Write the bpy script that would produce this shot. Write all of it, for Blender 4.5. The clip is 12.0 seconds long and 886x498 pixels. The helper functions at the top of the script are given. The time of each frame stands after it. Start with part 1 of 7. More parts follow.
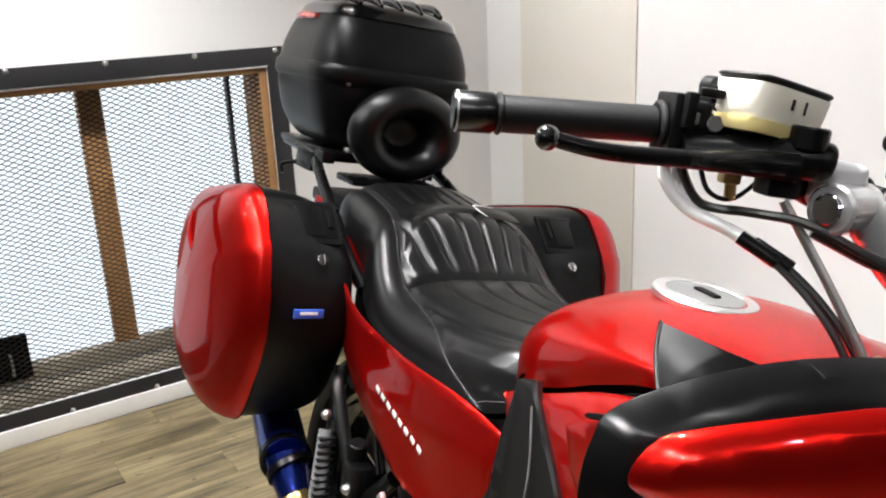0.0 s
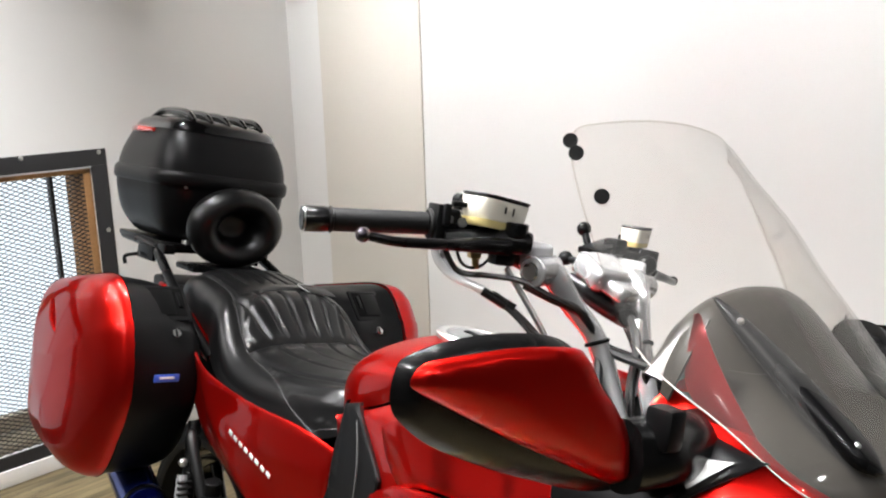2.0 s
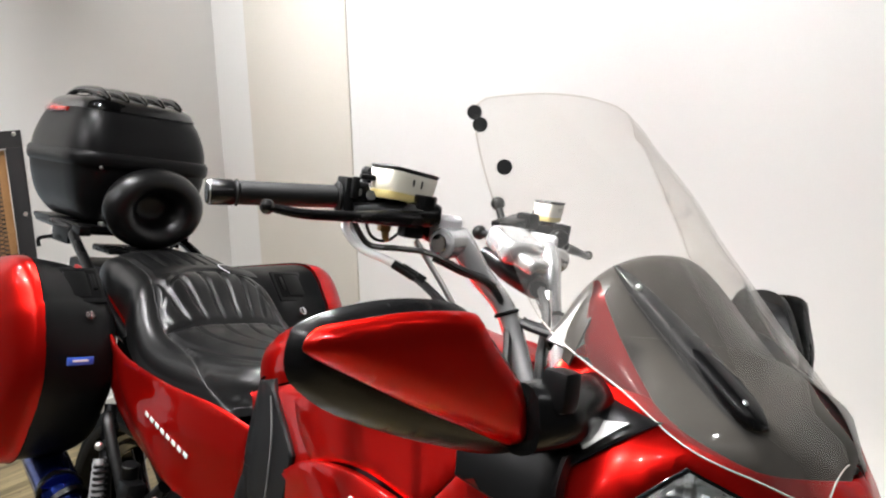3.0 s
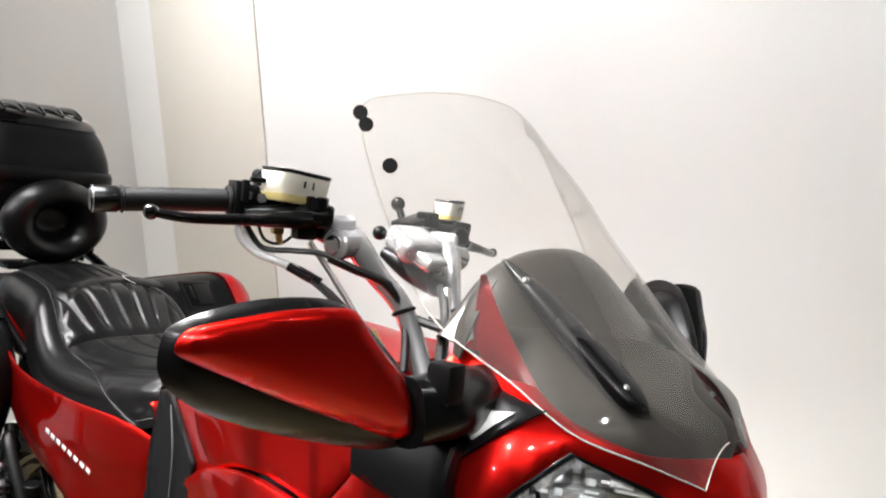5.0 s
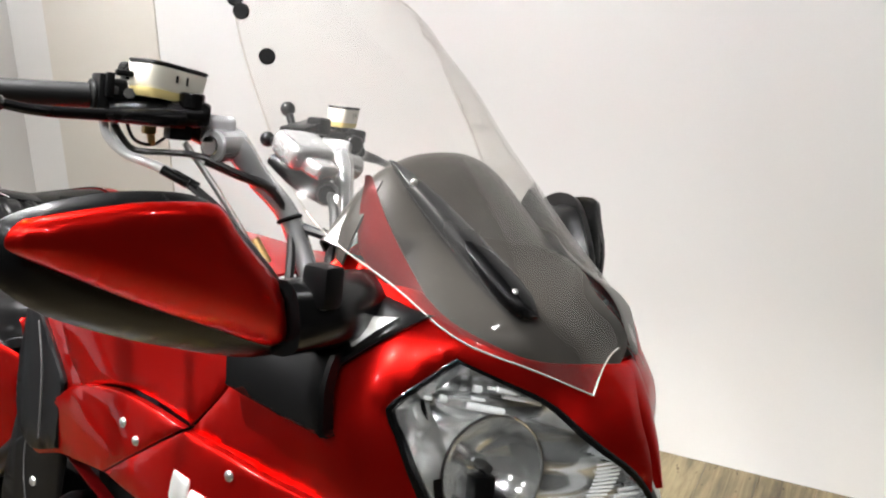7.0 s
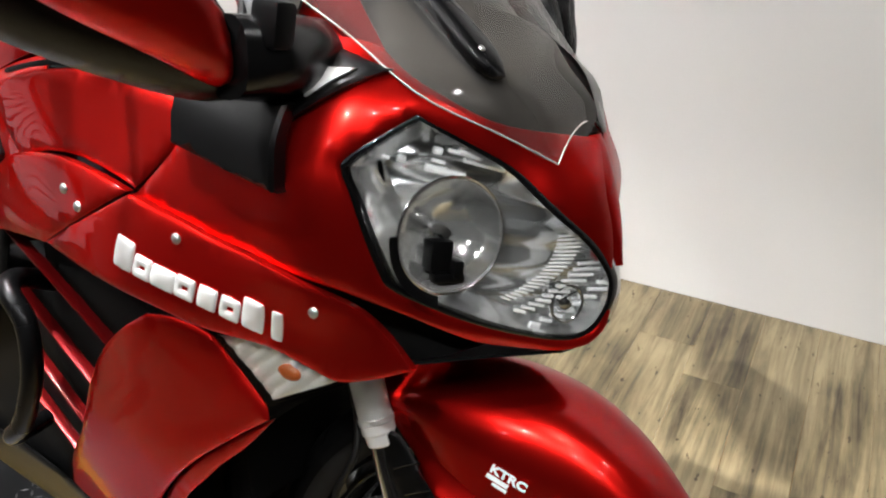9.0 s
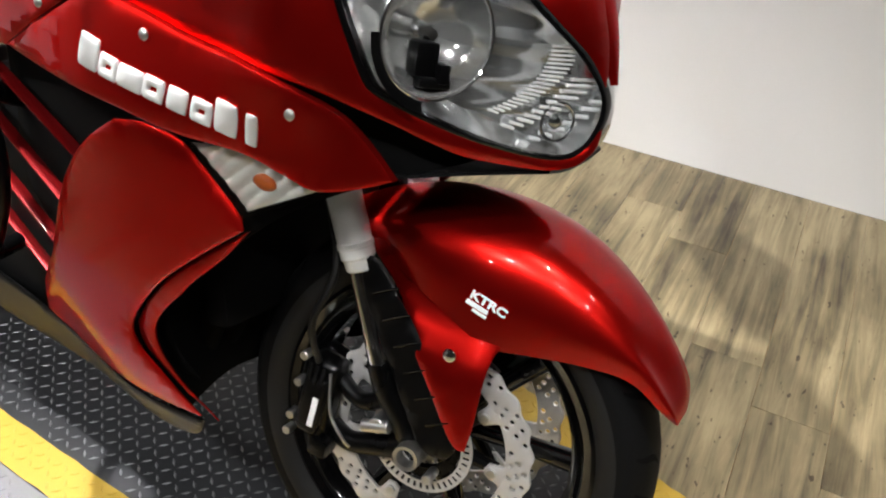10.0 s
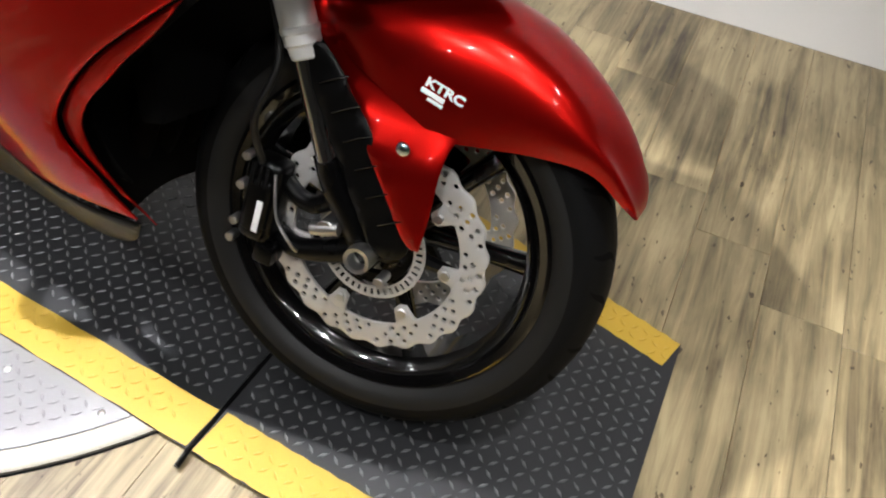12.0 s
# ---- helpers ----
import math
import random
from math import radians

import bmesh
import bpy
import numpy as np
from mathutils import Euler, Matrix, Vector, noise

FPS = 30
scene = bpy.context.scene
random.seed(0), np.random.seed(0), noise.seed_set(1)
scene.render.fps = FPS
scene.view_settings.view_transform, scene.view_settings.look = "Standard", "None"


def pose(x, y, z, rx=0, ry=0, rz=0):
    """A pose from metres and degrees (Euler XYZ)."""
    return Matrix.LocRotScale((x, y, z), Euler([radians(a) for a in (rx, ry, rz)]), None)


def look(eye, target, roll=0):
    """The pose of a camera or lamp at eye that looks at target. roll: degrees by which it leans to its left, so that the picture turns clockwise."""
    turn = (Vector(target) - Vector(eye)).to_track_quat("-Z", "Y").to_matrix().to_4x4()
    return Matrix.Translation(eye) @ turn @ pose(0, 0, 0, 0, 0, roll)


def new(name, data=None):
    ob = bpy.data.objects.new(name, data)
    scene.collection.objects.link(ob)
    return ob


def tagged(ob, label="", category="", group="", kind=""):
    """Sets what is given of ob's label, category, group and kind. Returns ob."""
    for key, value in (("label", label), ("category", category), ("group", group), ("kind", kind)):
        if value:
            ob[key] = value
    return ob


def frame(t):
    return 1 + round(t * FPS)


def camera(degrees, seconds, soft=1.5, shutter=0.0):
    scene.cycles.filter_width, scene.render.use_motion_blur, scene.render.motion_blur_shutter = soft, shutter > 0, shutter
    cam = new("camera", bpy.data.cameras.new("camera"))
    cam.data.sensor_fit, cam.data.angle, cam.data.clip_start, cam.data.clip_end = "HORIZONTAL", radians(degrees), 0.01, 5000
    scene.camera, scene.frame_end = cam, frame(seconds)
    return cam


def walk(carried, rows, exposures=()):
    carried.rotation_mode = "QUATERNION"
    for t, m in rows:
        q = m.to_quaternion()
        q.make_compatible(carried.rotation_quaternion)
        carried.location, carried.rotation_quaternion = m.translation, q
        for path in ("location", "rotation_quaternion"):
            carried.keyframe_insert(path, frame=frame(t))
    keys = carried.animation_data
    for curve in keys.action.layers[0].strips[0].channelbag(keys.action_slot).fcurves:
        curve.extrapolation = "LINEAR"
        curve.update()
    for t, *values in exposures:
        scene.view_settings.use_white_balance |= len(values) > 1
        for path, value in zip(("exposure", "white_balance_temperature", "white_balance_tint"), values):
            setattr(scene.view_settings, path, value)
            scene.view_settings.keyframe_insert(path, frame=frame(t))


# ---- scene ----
from mathutils.geometry import delaunay_2d_cdt

cam = camera(54.73, 12.0, soft=2.1, shutter=0.0)
walk(cam, [
    (0, look((0.743, -0.551, 1.376), (-0.530, 0.109, 0.934), -2.64)),
    (0.5, look((0.925, -0.570, 1.391), (-0.339, 0.107, 0.948), -3.77)),
    (1, look((0.982, -0.707, 1.402), (-0.159, 0.165, 0.968), -2.82)),
    (1.5, look((1.044, -0.786, 1.462), (-0.077, 0.157, 1.136), -2.40)),
    (2, look((1.070, -0.799, 1.465), (-0.035, 0.166, 1.152), -1.69)),
    (2.5, look((1.091, -0.791, 1.456), (0.024, 0.212, 1.133), -1.17)),
    (3, look((1.106, -0.777, 1.447), (0.078, 0.261, 1.108), -1.36)),
    (5, look((1.153, -0.750, 1.439), (0.212, 0.369, 1.105), -2.25)),
    (5.5, look((1.158, -0.735, 1.435), (0.258, 0.413, 1.086), -1.81)),
    (6, look((1.158, -0.721, 1.424), (0.297, 0.445, 1.040), -1.68)),
    (6.5, look((1.158, -0.706, 1.407), (0.325, 0.470, 0.991), -1.44)),
    (6.7, look((1.156, -0.700, 1.401), (0.333, 0.479, 0.971), -1.02)),
    (8.3, look((1.150, -0.679, 1.331), (0.403, 0.473, 0.728), -0.17)),
    (8.5, look((1.150, -0.680, 1.315), (0.410, 0.466, 0.692), 0.38)),
    (9, look((1.153, -0.683, 1.282), (0.453, 0.451, 0.592), 2.11)),
    (9.5, look((1.157, -0.682, 1.239), (0.491, 0.419, 0.468), 3.41)),
    (10, look((1.163, -0.681, 1.196), (0.544, 0.381, 0.336), 4.71)),
    (10.5, look((1.163, -0.679, 1.146), (0.621, 0.360, 0.210), 6.84)),
    (11, look((1.169, -0.681, 1.108), (0.683, 0.338, 0.121), 7.52)),
    (11.5, look((1.172, -0.688, 1.076), (0.729, 0.323, 0.060), 8.74)),
    (12, look((1.156, -0.699, 1.093), (0.726, 0.304, 0.064), 9.11)),
], exposures=[(0, -0.02), (1.5, -0.18), (3, -0.03), (6.5, -0.05), (8.4, -0.22), (10, -0.32), (12, -0.42)])

# ---- world and lights ----
ROOM_TURN = 0.1045  # the room stands a little askew to the motorcycle
ROOM = Matrix.Rotation(ROOM_TURN, 4, "Z")

world = bpy.data.worlds.new("world")
scene.world = world
world.use_nodes = True
sky = world.node_tree.nodes.new("ShaderNodeTexSky")
sky.sky_type, sky.sun_disc = "NISHITA", False
sky.sun_elevation, sky.sun_rotation = radians(40), radians(200)
world.node_tree.links.new(sky.outputs[0], world.node_tree.nodes["Background"].inputs[0])
world.node_tree.nodes["Background"].inputs[1].default_value = 0.1


def lamp(name, u, v, z, watts, size, colour=(1, 0.990, 0.992), aim=None, spread=180):
    """An area lamp at a place in the room, which shines down or at aim."""
    data = bpy.data.lights.new(name, "AREA")
    data.shape, data.size, data.energy, data.color = "DISK", size, watts, colour
    data.spread = radians(spread)
    ob = new(name, data)
    ob.matrix_world = ROOM @ look((u, v, z), aim or (u, v + 0.001, 0))
    return ob


for u, watts in ((0.30, 8), (-0.35, 9), (-1.00, 11)):
    lamp("track_lamp_light", u, -0.08, 2.85, watts, 0.06, aim=(u + 0.05, -0.05, 0), spread=90)
lamp("track_lamp_light", 1.55, -0.50, 2.85, 11, 0.06, aim=(1.65, -0.10, 0), spread=50)
# the key lamp beside the machine, which throws the nose's shadow on the floor
lamp("track_lamp_light", -0.40, -0.30, 2.85, 30, 0.07, aim=(0.70, 0.16, 0), spread=54)
# spots from the middle of the showroom
for u, v, watts, aim in ((1.00, -1.75, 5, (0.72, -0.05, 0.92)), (2.00, -1.55, 2, (0.75, 0.0, 0.7)), (-0.20, -1.75, 6, (-0.1, -0.1, 0.5)), (-1.05, -1.6, 5, (-0.8, -0.1, 0.5))):
    lamp("track_lamp_light", u, v, 2.85, watts, 0.07, aim=aim, spread=52)
# wall washers, whose pools end a little over a metre up
for u, watts in ((2.3, 4.8), (1.25, 4.4), (0.2, 4.6), (-0.6, 5.2), (-1.5, 7.0)):
    lamp("track_lamp_light", u, 0.25, 2.9, watts, 0.10, aim=(u, 1.53, 1.55), spread=66)
lamp("track_lamp_light", -1.1, -0.4, 2.9, 12, 0.12, aim=(-2.1, -0.2, 1.0), spread=70)
# small lamps further off in the showroom, which glint in the paint
for u, v in ((-1.9, -1.1), (-1.9, -1.5), (-1.9, -2.3), (-0.9, -2.7), (0.6, -3.2), (2.6, -1.2), (2.6, 0.1)):
    lamp("track_lamp_light", u, v, 2.8, 6, 0.11, aim=(0.1, -0.1, 0.6))

# ---- materials ----
def material(name, colour, rough=0.5, metal=0.0, coat=0.0, **more):
    """A Principled material with fine and coarse variation of colour and roughness and a light relief."""
    m = bpy.data.materials.new(name)
    m.use_nodes = True
    nodes, links = m.node_tree.nodes, m.node_tree.links
    bsdf = nodes["Principled BSDF"]
    bsdf.inputs["Base Color"].default_value = (*colour, 1)
    bsdf.inputs["Roughness"].default_value = rough
    bsdf.inputs["Metallic"].default_value = metal
    bsdf.inputs["Coat Weight"].default_value = coat
    bsdf.inputs["Coat Roughness"].default_value = more.get("coat_rough", 0.03)
    bsdf.inputs["Specular IOR Level"].default_value = more.get("spec", 0.5)
    if "tint" in more:
        bsdf.inputs["Specular Tint"].default_value = (*more["tint"], 1)
    if "transmission" in more:
        bsdf.inputs["Transmission Weight"].default_value = more["transmission"]
        bsdf.inputs["IOR"].default_value = more.get("ior", 1.45)
    coords = nodes.new("ShaderNodeTexCoord")
    fine, coarse = nodes.new("ShaderNodeTexNoise"), nodes.new("ShaderNodeTexNoise")
    fine.inputs["Scale"].default_value = more.get("fine", 400)
    fine.inputs["Detail"].default_value = 4
    coarse.inputs["Scale"].default_value = more.get("coarse", 9)
    coarse.inputs["Detail"].default_value = 5
    for n in (fine, coarse):
        links.new(coords.outputs["Object"], n.inputs["Vector"])
    vary = more.get("vary", 0.12)
    if vary:
        mixer = nodes.new("ShaderNodeMix")
        mixer.data_type = "RGBA"
        mixer.inputs["A"].default_value = (*[c * (1 - vary) for c in colour], 1)
        mixer.inputs["B"].default_value = (*[min(1, c * (1 + vary)) for c in colour], 1)
        add = nodes.new("ShaderNodeMath")
        add.operation = "MULTIPLY_ADD"
        links.new(fine.outputs["Fac"], add.inputs[0])
        add.inputs[1].default_value = 0.4
        scaled = nodes.new("ShaderNodeMath")
        scaled.operation = "MULTIPLY"
        links.new(coarse.outputs["Fac"], scaled.inputs[0])
        scaled.inputs[1].default_value = 0.6
        links.new(scaled.outputs[0], add.inputs[2])
        links.new(add.outputs[0], mixer.inputs["Factor"])
        links.new(mixer.outputs["Result"], bsdf.inputs["Base Color"])
        span = nodes.new("ShaderNodeMapRange")
        span.inputs["To Min"].default_value = max(0.0, rough - more.get("rough_vary", 0.06))
        span.inputs["To Max"].default_value = min(1.0, rough + more.get("rough_vary", 0.06))
        links.new(coarse.outputs["Fac"], span.inputs["Value"])
        links.new(span.outputs[0], bsdf.inputs["Roughness"])
    if more.get("bump", 0):
        bump = nodes.new("ShaderNodeBump")
        bump.inputs["Strength"].default_value = more["bump"]
        bump.inputs["Distance"].default_value = more.get("depth", 0.0005)
        links.new(fine.outputs["Fac"], bump.inputs["Height"])
        links.new(bump.outputs[0], bsdf.inputs["Normal"])
    return m


RED = material("candy_red_paint", (0.46, 0.0075, 0.0055), 0.29, 0.92, 0.55, coat_rough=0.015, fine=2500, coarse=3, vary=0.10, rough_vary=0.03, spec=0.0, tint=(0.55, 0.03, 0.02))
# red with shade put into the colour, for gills and inner panel
RED_DARKENED = material("darkened_red_paint", (0.09, 0.002, 0.0025), 0.30, 0.5, 0.3, fine=900, vary=0.1, coat_rough=0.10, spec=0.1)
BLACK_PLASTIC = material("black_textured_plastic", (0.0018, 0.0018, 0.0019), 0.36, fine=1400, vary=0.2, bump=0.10, depth=0.0003, spec=0.13)
CASE_PLASTIC = material("black_grained_case_plastic", (0.0025, 0.0025, 0.0027), 0.36, fine=1800, vary=0.15, bump=0.12, depth=0.0002, spec=0.17)
BLACK_SATIN = material("satin_black_plastic", (0.0018, 0.0018, 0.0019), 0.24, fine=900, vary=0.15, spec=0.4)
BLACK_GLOSS = material("gloss_black", (0.0015, 0.0015, 0.0016), 0.12, coat=0.6, vary=0.1)
BLACK_METAL = material("black_painted_metal", (0.0014, 0.0014, 0.0015), 0.28, 0.0, 0.05, vary=0.2, spec=0.16)
RUBBER = material("tyre_rubber", (0.003, 0.003, 0.0031), 0.62, fine=700, coarse=14, vary=0.3, bump=0.3, spec=0.09)
TYRE_WALL = material("tyre_sidewall_rubber", (0.005, 0.005, 0.0052), 0.6, fine=500, coarse=10, vary=0.25, bump=0.2, spec=0.3)
GRIP = material("grip_rubber", (0.002, 0.002, 0.002), 0.5, fine=900, vary=0.2, bump=0.5, spec=0.2)
LEATHER = material("black_leather", (0.0030, 0.0030, 0.0031), 0.31, fine=650, coarse=12, vary=0.2, bump=0.25, depth=0.0003, spec=0.30)
THREAD = material("grey_thread", (0.035, 0.035, 0.035), 0.7)
SILVER = material("silver_painted_alloy", (0.36, 0.36, 0.365), 0.26, 0.7, 0.3, vary=0.05)
STEEL = material("brushed_steel", (0.62, 0.62, 0.61), 0.34, 1.0, fine=900, vary=0.12)
DISC_STEEL = material("brake_disc_steel", (0.62, 0.61, 0.595), 0.38, 0.6, fine=700, vary=0.15)
FORK_SILVER = material("pale_fork_alloy", (0.68, 0.68, 0.66), 0.32, 0.3, 0.2, vary=0.06)
BRIGHT_PIPE = material("bright_plated_pipe", (0.85, 0.85, 0.85), 0.22, 0.35, vary=0.03)
CHROME = material("chrome", (0.85, 0.85, 0.86), 0.06, 1.0, vary=0.02, rough_vary=0.02)
LETTER = material("satin_silver_lettering", (0.72, 0.72, 0.70), 0.3, 0.6, vary=0.05)
GREY_TRIM = material("grey_silver_trim", (0.45, 0.45, 0.46), 0.3, 0.4)
DASH = material("satin_dash_plastic", (0.016, 0.0135, 0.0105), 0.34, fine=60, coarse=6, vary=0.35, spec=0.4)
CAP_GREY = material("dark_grey_cap", (0.10, 0.10, 0.10), 0.4, 0.5)
SIGNAL_SILVER = material("silvered_signal_housing", (0.85, 0.85, 0.83), 0.22, 0.7, vary=0.1)
AMBER = material("amber_lens", (0.26, 0.055, 0.012), 0.2, coat=1.0)
RED_LENS = material("red_lens", (0.45, 0.02, 0.015), 0.15, coat=1.0)
BRASS = material("brass", (0.55, 0.38, 0.16), 0.35, 1.0)
BLUE_TITANIUM = material("heat_blued_titanium", (0.012, 0.028, 0.20), 0.22, 0.9, coat=0.3, coarse=6, vary=0.5)
GOLD_TITANIUM = material("heat_straw_titanium", (0.40, 0.28, 0.11), 0.25, 0.9, coarse=6, vary=0.3)
BLUE_LABEL = material("blue_label", (0.03, 0.09, 0.45), 0.4)
WHITE_MARK = material("white_marking", (0.75, 0.75, 0.75), 0.5)
CREAM_PLASTIC = material("cream_translucent_plastic", (0.62, 0.60, 0.52), 0.35, vary=0.05)
FLUID = material("yellow_brake_fluid_plastic", (0.55, 0.46, 0.20), 0.35, vary=0.08)
WIRE = material("black_cable", (0.002, 0.002, 0.002), 0.45)
ENGINE = material("dark_engine_casting", (0.0015, 0.0015, 0.0016), 0.5, 0.0, fine=300, vary=0.35, bump=0.4, spec=0.15)
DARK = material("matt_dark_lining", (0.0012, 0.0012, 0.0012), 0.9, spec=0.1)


def clear(name, colour, rough=0.0, amount=0.9, more_gloss=0.022, glare=0.0):
    """Thin clear plastic: mostly see-through, with the gloss of its surface."""
    m = bpy.data.materials.new(name)
    m.use_nodes = True
    nodes, links = m.node_tree.nodes, m.node_tree.links
    nodes.remove(nodes["Principled BSDF"])
    see, gloss, mix, lean, power, level = (nodes.new(n) for n in ("ShaderNodeBsdfTransparent", "ShaderNodeBsdfGlossy", "ShaderNodeMixShader", "ShaderNodeLayerWeight", "ShaderNodeMath", "ShaderNodeMath"))
    see.inputs[0].default_value = (*colour, 1)
    gloss.inputs["Roughness"].default_value = rough
    power.operation, level.operation = "POWER", "MULTIPLY_ADD"
    power.inputs[1].default_value = 4.5
    level.inputs[1].default_value, level.inputs[2].default_value = 0.7 * amount, more_gloss
    links.new(lean.outputs["Facing"], power.inputs[0])
    links.new(power.outputs[0], level.inputs[0])
    links.new(level.outputs[0], mix.inputs[0])
    # a pale diffuse film imitates the haze of reflected light
    if glare:
        film, over = nodes.new("ShaderNodeBsdfDiffuse"), nodes.new("ShaderNodeMixShader")
        film.inputs[0].default_value = (0.82, 0.81, 0.79, 1)
        smear, coords, spread = nodes.new("ShaderNodeTexNoise"), nodes.new("ShaderNodeTexCoord"), nodes.new("ShaderNodeMapRange")
        smear.inputs["Scale"].default_value, smear.inputs["Detail"].default_value = 7, 5
        spread.inputs["To Min"].default_value, spread.inputs["To Max"].default_value = 0.4 * glare, 1.6 * glare
        links.new(coords.outputs["Object"], smear.inputs["Vector"])
        links.new(smear.outputs["Fac"], spread.inputs["Value"])
        links.new(spread.outputs[0], over.inputs[0])
        links.new(see.outputs[0], over.inputs[1])
        links.new(film.outputs[0], over.inputs[2])
        see = over
    links.new(see.outputs[0], mix.inputs[1])
    links.new(gloss.outputs[0], mix.inputs[2])
    links.new(mix.outputs[0], nodes["Material Output"].inputs[0])
    return m


# the screen's glare is mixed in as a thin whitish film
SCREEN = clear("clear_acrylic", (0.975, 0.97, 0.96), 0.06, 0.8, 0.03, glare=0.011)
SCREEN_EDGE = material("acrylic_edge", (0.30, 0.27, 0.245), 0.35, spec=0.3)
EDGE_CLEAR = clear("thin_acrylic_edge", (0.93, 0.92, 0.90), 0.05, 0.5)
LAMP_GLASS = clear("headlamp_glass", (0.96, 0.97, 0.97), 0.02, 0.9)
SIGNAL_GLASS = clear("clear_signal_lens", (0.97, 0.97, 0.95), 0.03, 0.8)
REFLECTOR = material("chromed_reflector", (0.94, 0.94, 0.94), 0.16, 0.93, vary=0.05, coarse=40)
MIRROR_BOWL = material("mirror_bright_reflector", (0.93, 0.92, 0.90), 0.11, 0.9, vary=0.03, coarse=40, rough_vary=0.02)
FLUTE = material("bright_fluted_reflector", (0.97, 0.97, 0.97), 0.22, 0.45, vary=0.05, coarse=60)


def wall_paint():
    m = material("white_wall_paint", (0.82, 0.815, 0.80), 0.55, fine=180, coarse=1.2, vary=0.03, bump=0.15, depth=0.001)
    return m


WALL = wall_paint()
STRIP_BEIGE = material("beige_wall_strip", (0.72, 0.685, 0.62), 0.6, fine=150, coarse=1.2, vary=0.04, bump=0.15, depth=0.001)
# assumed colours for unseen surfaces, dark to cut bounce and reflections in the paint
UNSEEN_WALL = material("unseen_wall_grey", (0.11, 0.105, 0.10), 0.7, fine=90, coarse=1, vary=0.1)
CEILING = material("unseen_ceiling_dark", (0.05, 0.05, 0.05), 0.8, fine=60, coarse=1, vary=0.03)
BASEBOARD = material("white_gloss_skirting", (0.78, 0.77, 0.74), 0.35, fine=120, vary=0.05)


def plank_wood():
    """Weathered wood-look vinyl: pale yellow-brown with dark streaks along the plank, each board a little different."""
    m = bpy.data.materials.new("weathered_wood_plank")
    m.use_nodes = True
    nodes, links = m.node_tree.nodes, m.node_tree.links
    bsdf = nodes["Principled BSDF"]
    bsdf.inputs["Roughness"].default_value = 0.42
    coords, info = nodes.new("ShaderNodeTexCoord"), nodes.new("ShaderNodeObjectInfo")
    shift = nodes.new("ShaderNodeVectorMath")
    shift.operation = "MULTIPLY_ADD"
    links.new(info.outputs["Random"], shift.inputs[0])
    shift.inputs[1].default_value = (37, 53, 11)
    links.new(coords.outputs["Object"], shift.inputs[2])

    def noise_of(scale, detail, rough, dist=0.0):
        stretch = nodes.new("ShaderNodeMapping")
        stretch.inputs["Scale"].default_value = scale
        links.new(shift.outputs[0], stretch.inputs[0])
        tex = nodes.new("ShaderNodeTexNoise")
        tex.inputs["Scale"].default_value = 1
        tex.inputs["Detail"].default_value = detail
        tex.inputs["Roughness"].default_value = rough
        tex.inputs["Distortion"].default_value = dist
        links.new(stretch.outputs[0], tex.inputs["Vector"])
        return tex

    streak = noise_of((2.2, 34, 4), 8, 0.66, 0.6)
    blotch = noise_of((2.4, 5.5, 3), 4, 0.55, 0.3)
    fleck = noise_of((30, 70, 20), 3, 0.5)
    ramp = nodes.new("ShaderNodeValToRGB")
    ramp.color_ramp.elements[0].position, ramp.color_ramp.elements[0].color = 0.36, (0.034, 0.025, 0.014, 1)
    ramp.color_ramp.elements[1].position, ramp.color_ramp.elements[1].color = 0.61, (0.325, 0.258, 0.145, 1)
    mid = ramp.color_ramp.elements.new(0.46)
    mid.color = (0.142, 0.110, 0.058, 1)
    mix = nodes.new("ShaderNodeMath")
    mix.operation = "MULTIPLY_ADD"
    links.new(streak.outputs["Fac"], mix.inputs[0])
    mix.inputs[1].default_value = 0.55
    half = nodes.new("ShaderNodeMath")
    half.operation = "MULTIPLY"
    links.new(blotch.outputs["Fac"], half.inputs[0])
    half.inputs[1].default_value = 0.45
    links.new(half.outputs[0], mix.inputs[2])
    links.new(mix.outputs[0], ramp.inputs[0])
    knots = nodes.new("ShaderNodeValToRGB")
    knots.color_ramp.elements[0].position, knots.color_ramp.elements[0].color = 0.29, (0.25, 0.2, 0.15, 1)
    knots.color_ramp.elements[1].position, knots.color_ramp.elements[1].color = 0.325, (1, 1, 1, 1)
    links.new(fleck.outputs["Fac"], knots.inputs[0])
    times = nodes.new("ShaderNodeMix")
    times.data_type, times.blend_type = "RGBA", "MULTIPLY"
    times.inputs["Factor"].default_value = 1
    links.new(ramp.outputs[0], times.inputs["A"])
    links.new(knots.outputs[0], times.inputs["B"])
    links.new(times.outputs["Result"], bsdf.inputs["Base Color"])
    bump = nodes.new("ShaderNodeBump")
    bump.inputs["Strength"].default_value, bump.inputs["Distance"].default_value = 0.3, 0.001
    links.new(streak.outputs["Fac"], bump.inputs["Height"])
    links.new(bump.outputs[0], bsdf.inputs["Normal"])
    return m


PLANK = plank_wood()
JAMB_WOOD = material("rough_brown_timber", (0.36, 0.19, 0.075), 0.75, fine=120, coarse=14, vary=0.5, bump=0.5, depth=0.002)
SILL_STONE = material("weathered_sill", (0.30, 0.26, 0.20), 0.8, fine=90, coarse=10, vary=0.45, bump=0.4)
GRILLE = material("black_grille_paint", (0.022, 0.022, 0.024), 0.42, 0.2, fine=300, vary=0.3)
PLATE_BLACK = material("worn_black_checker_plate", (0.020, 0.021, 0.023), 0.45, 0.35, fine=260, coarse=7, vary=0.5, rough_vary=0.12, bump=0.2)
PLATE_WORN = material("bare_worn_tread", (0.17, 0.17, 0.175), 0.38, 0.7, fine=200, coarse=9, vary=0.4)
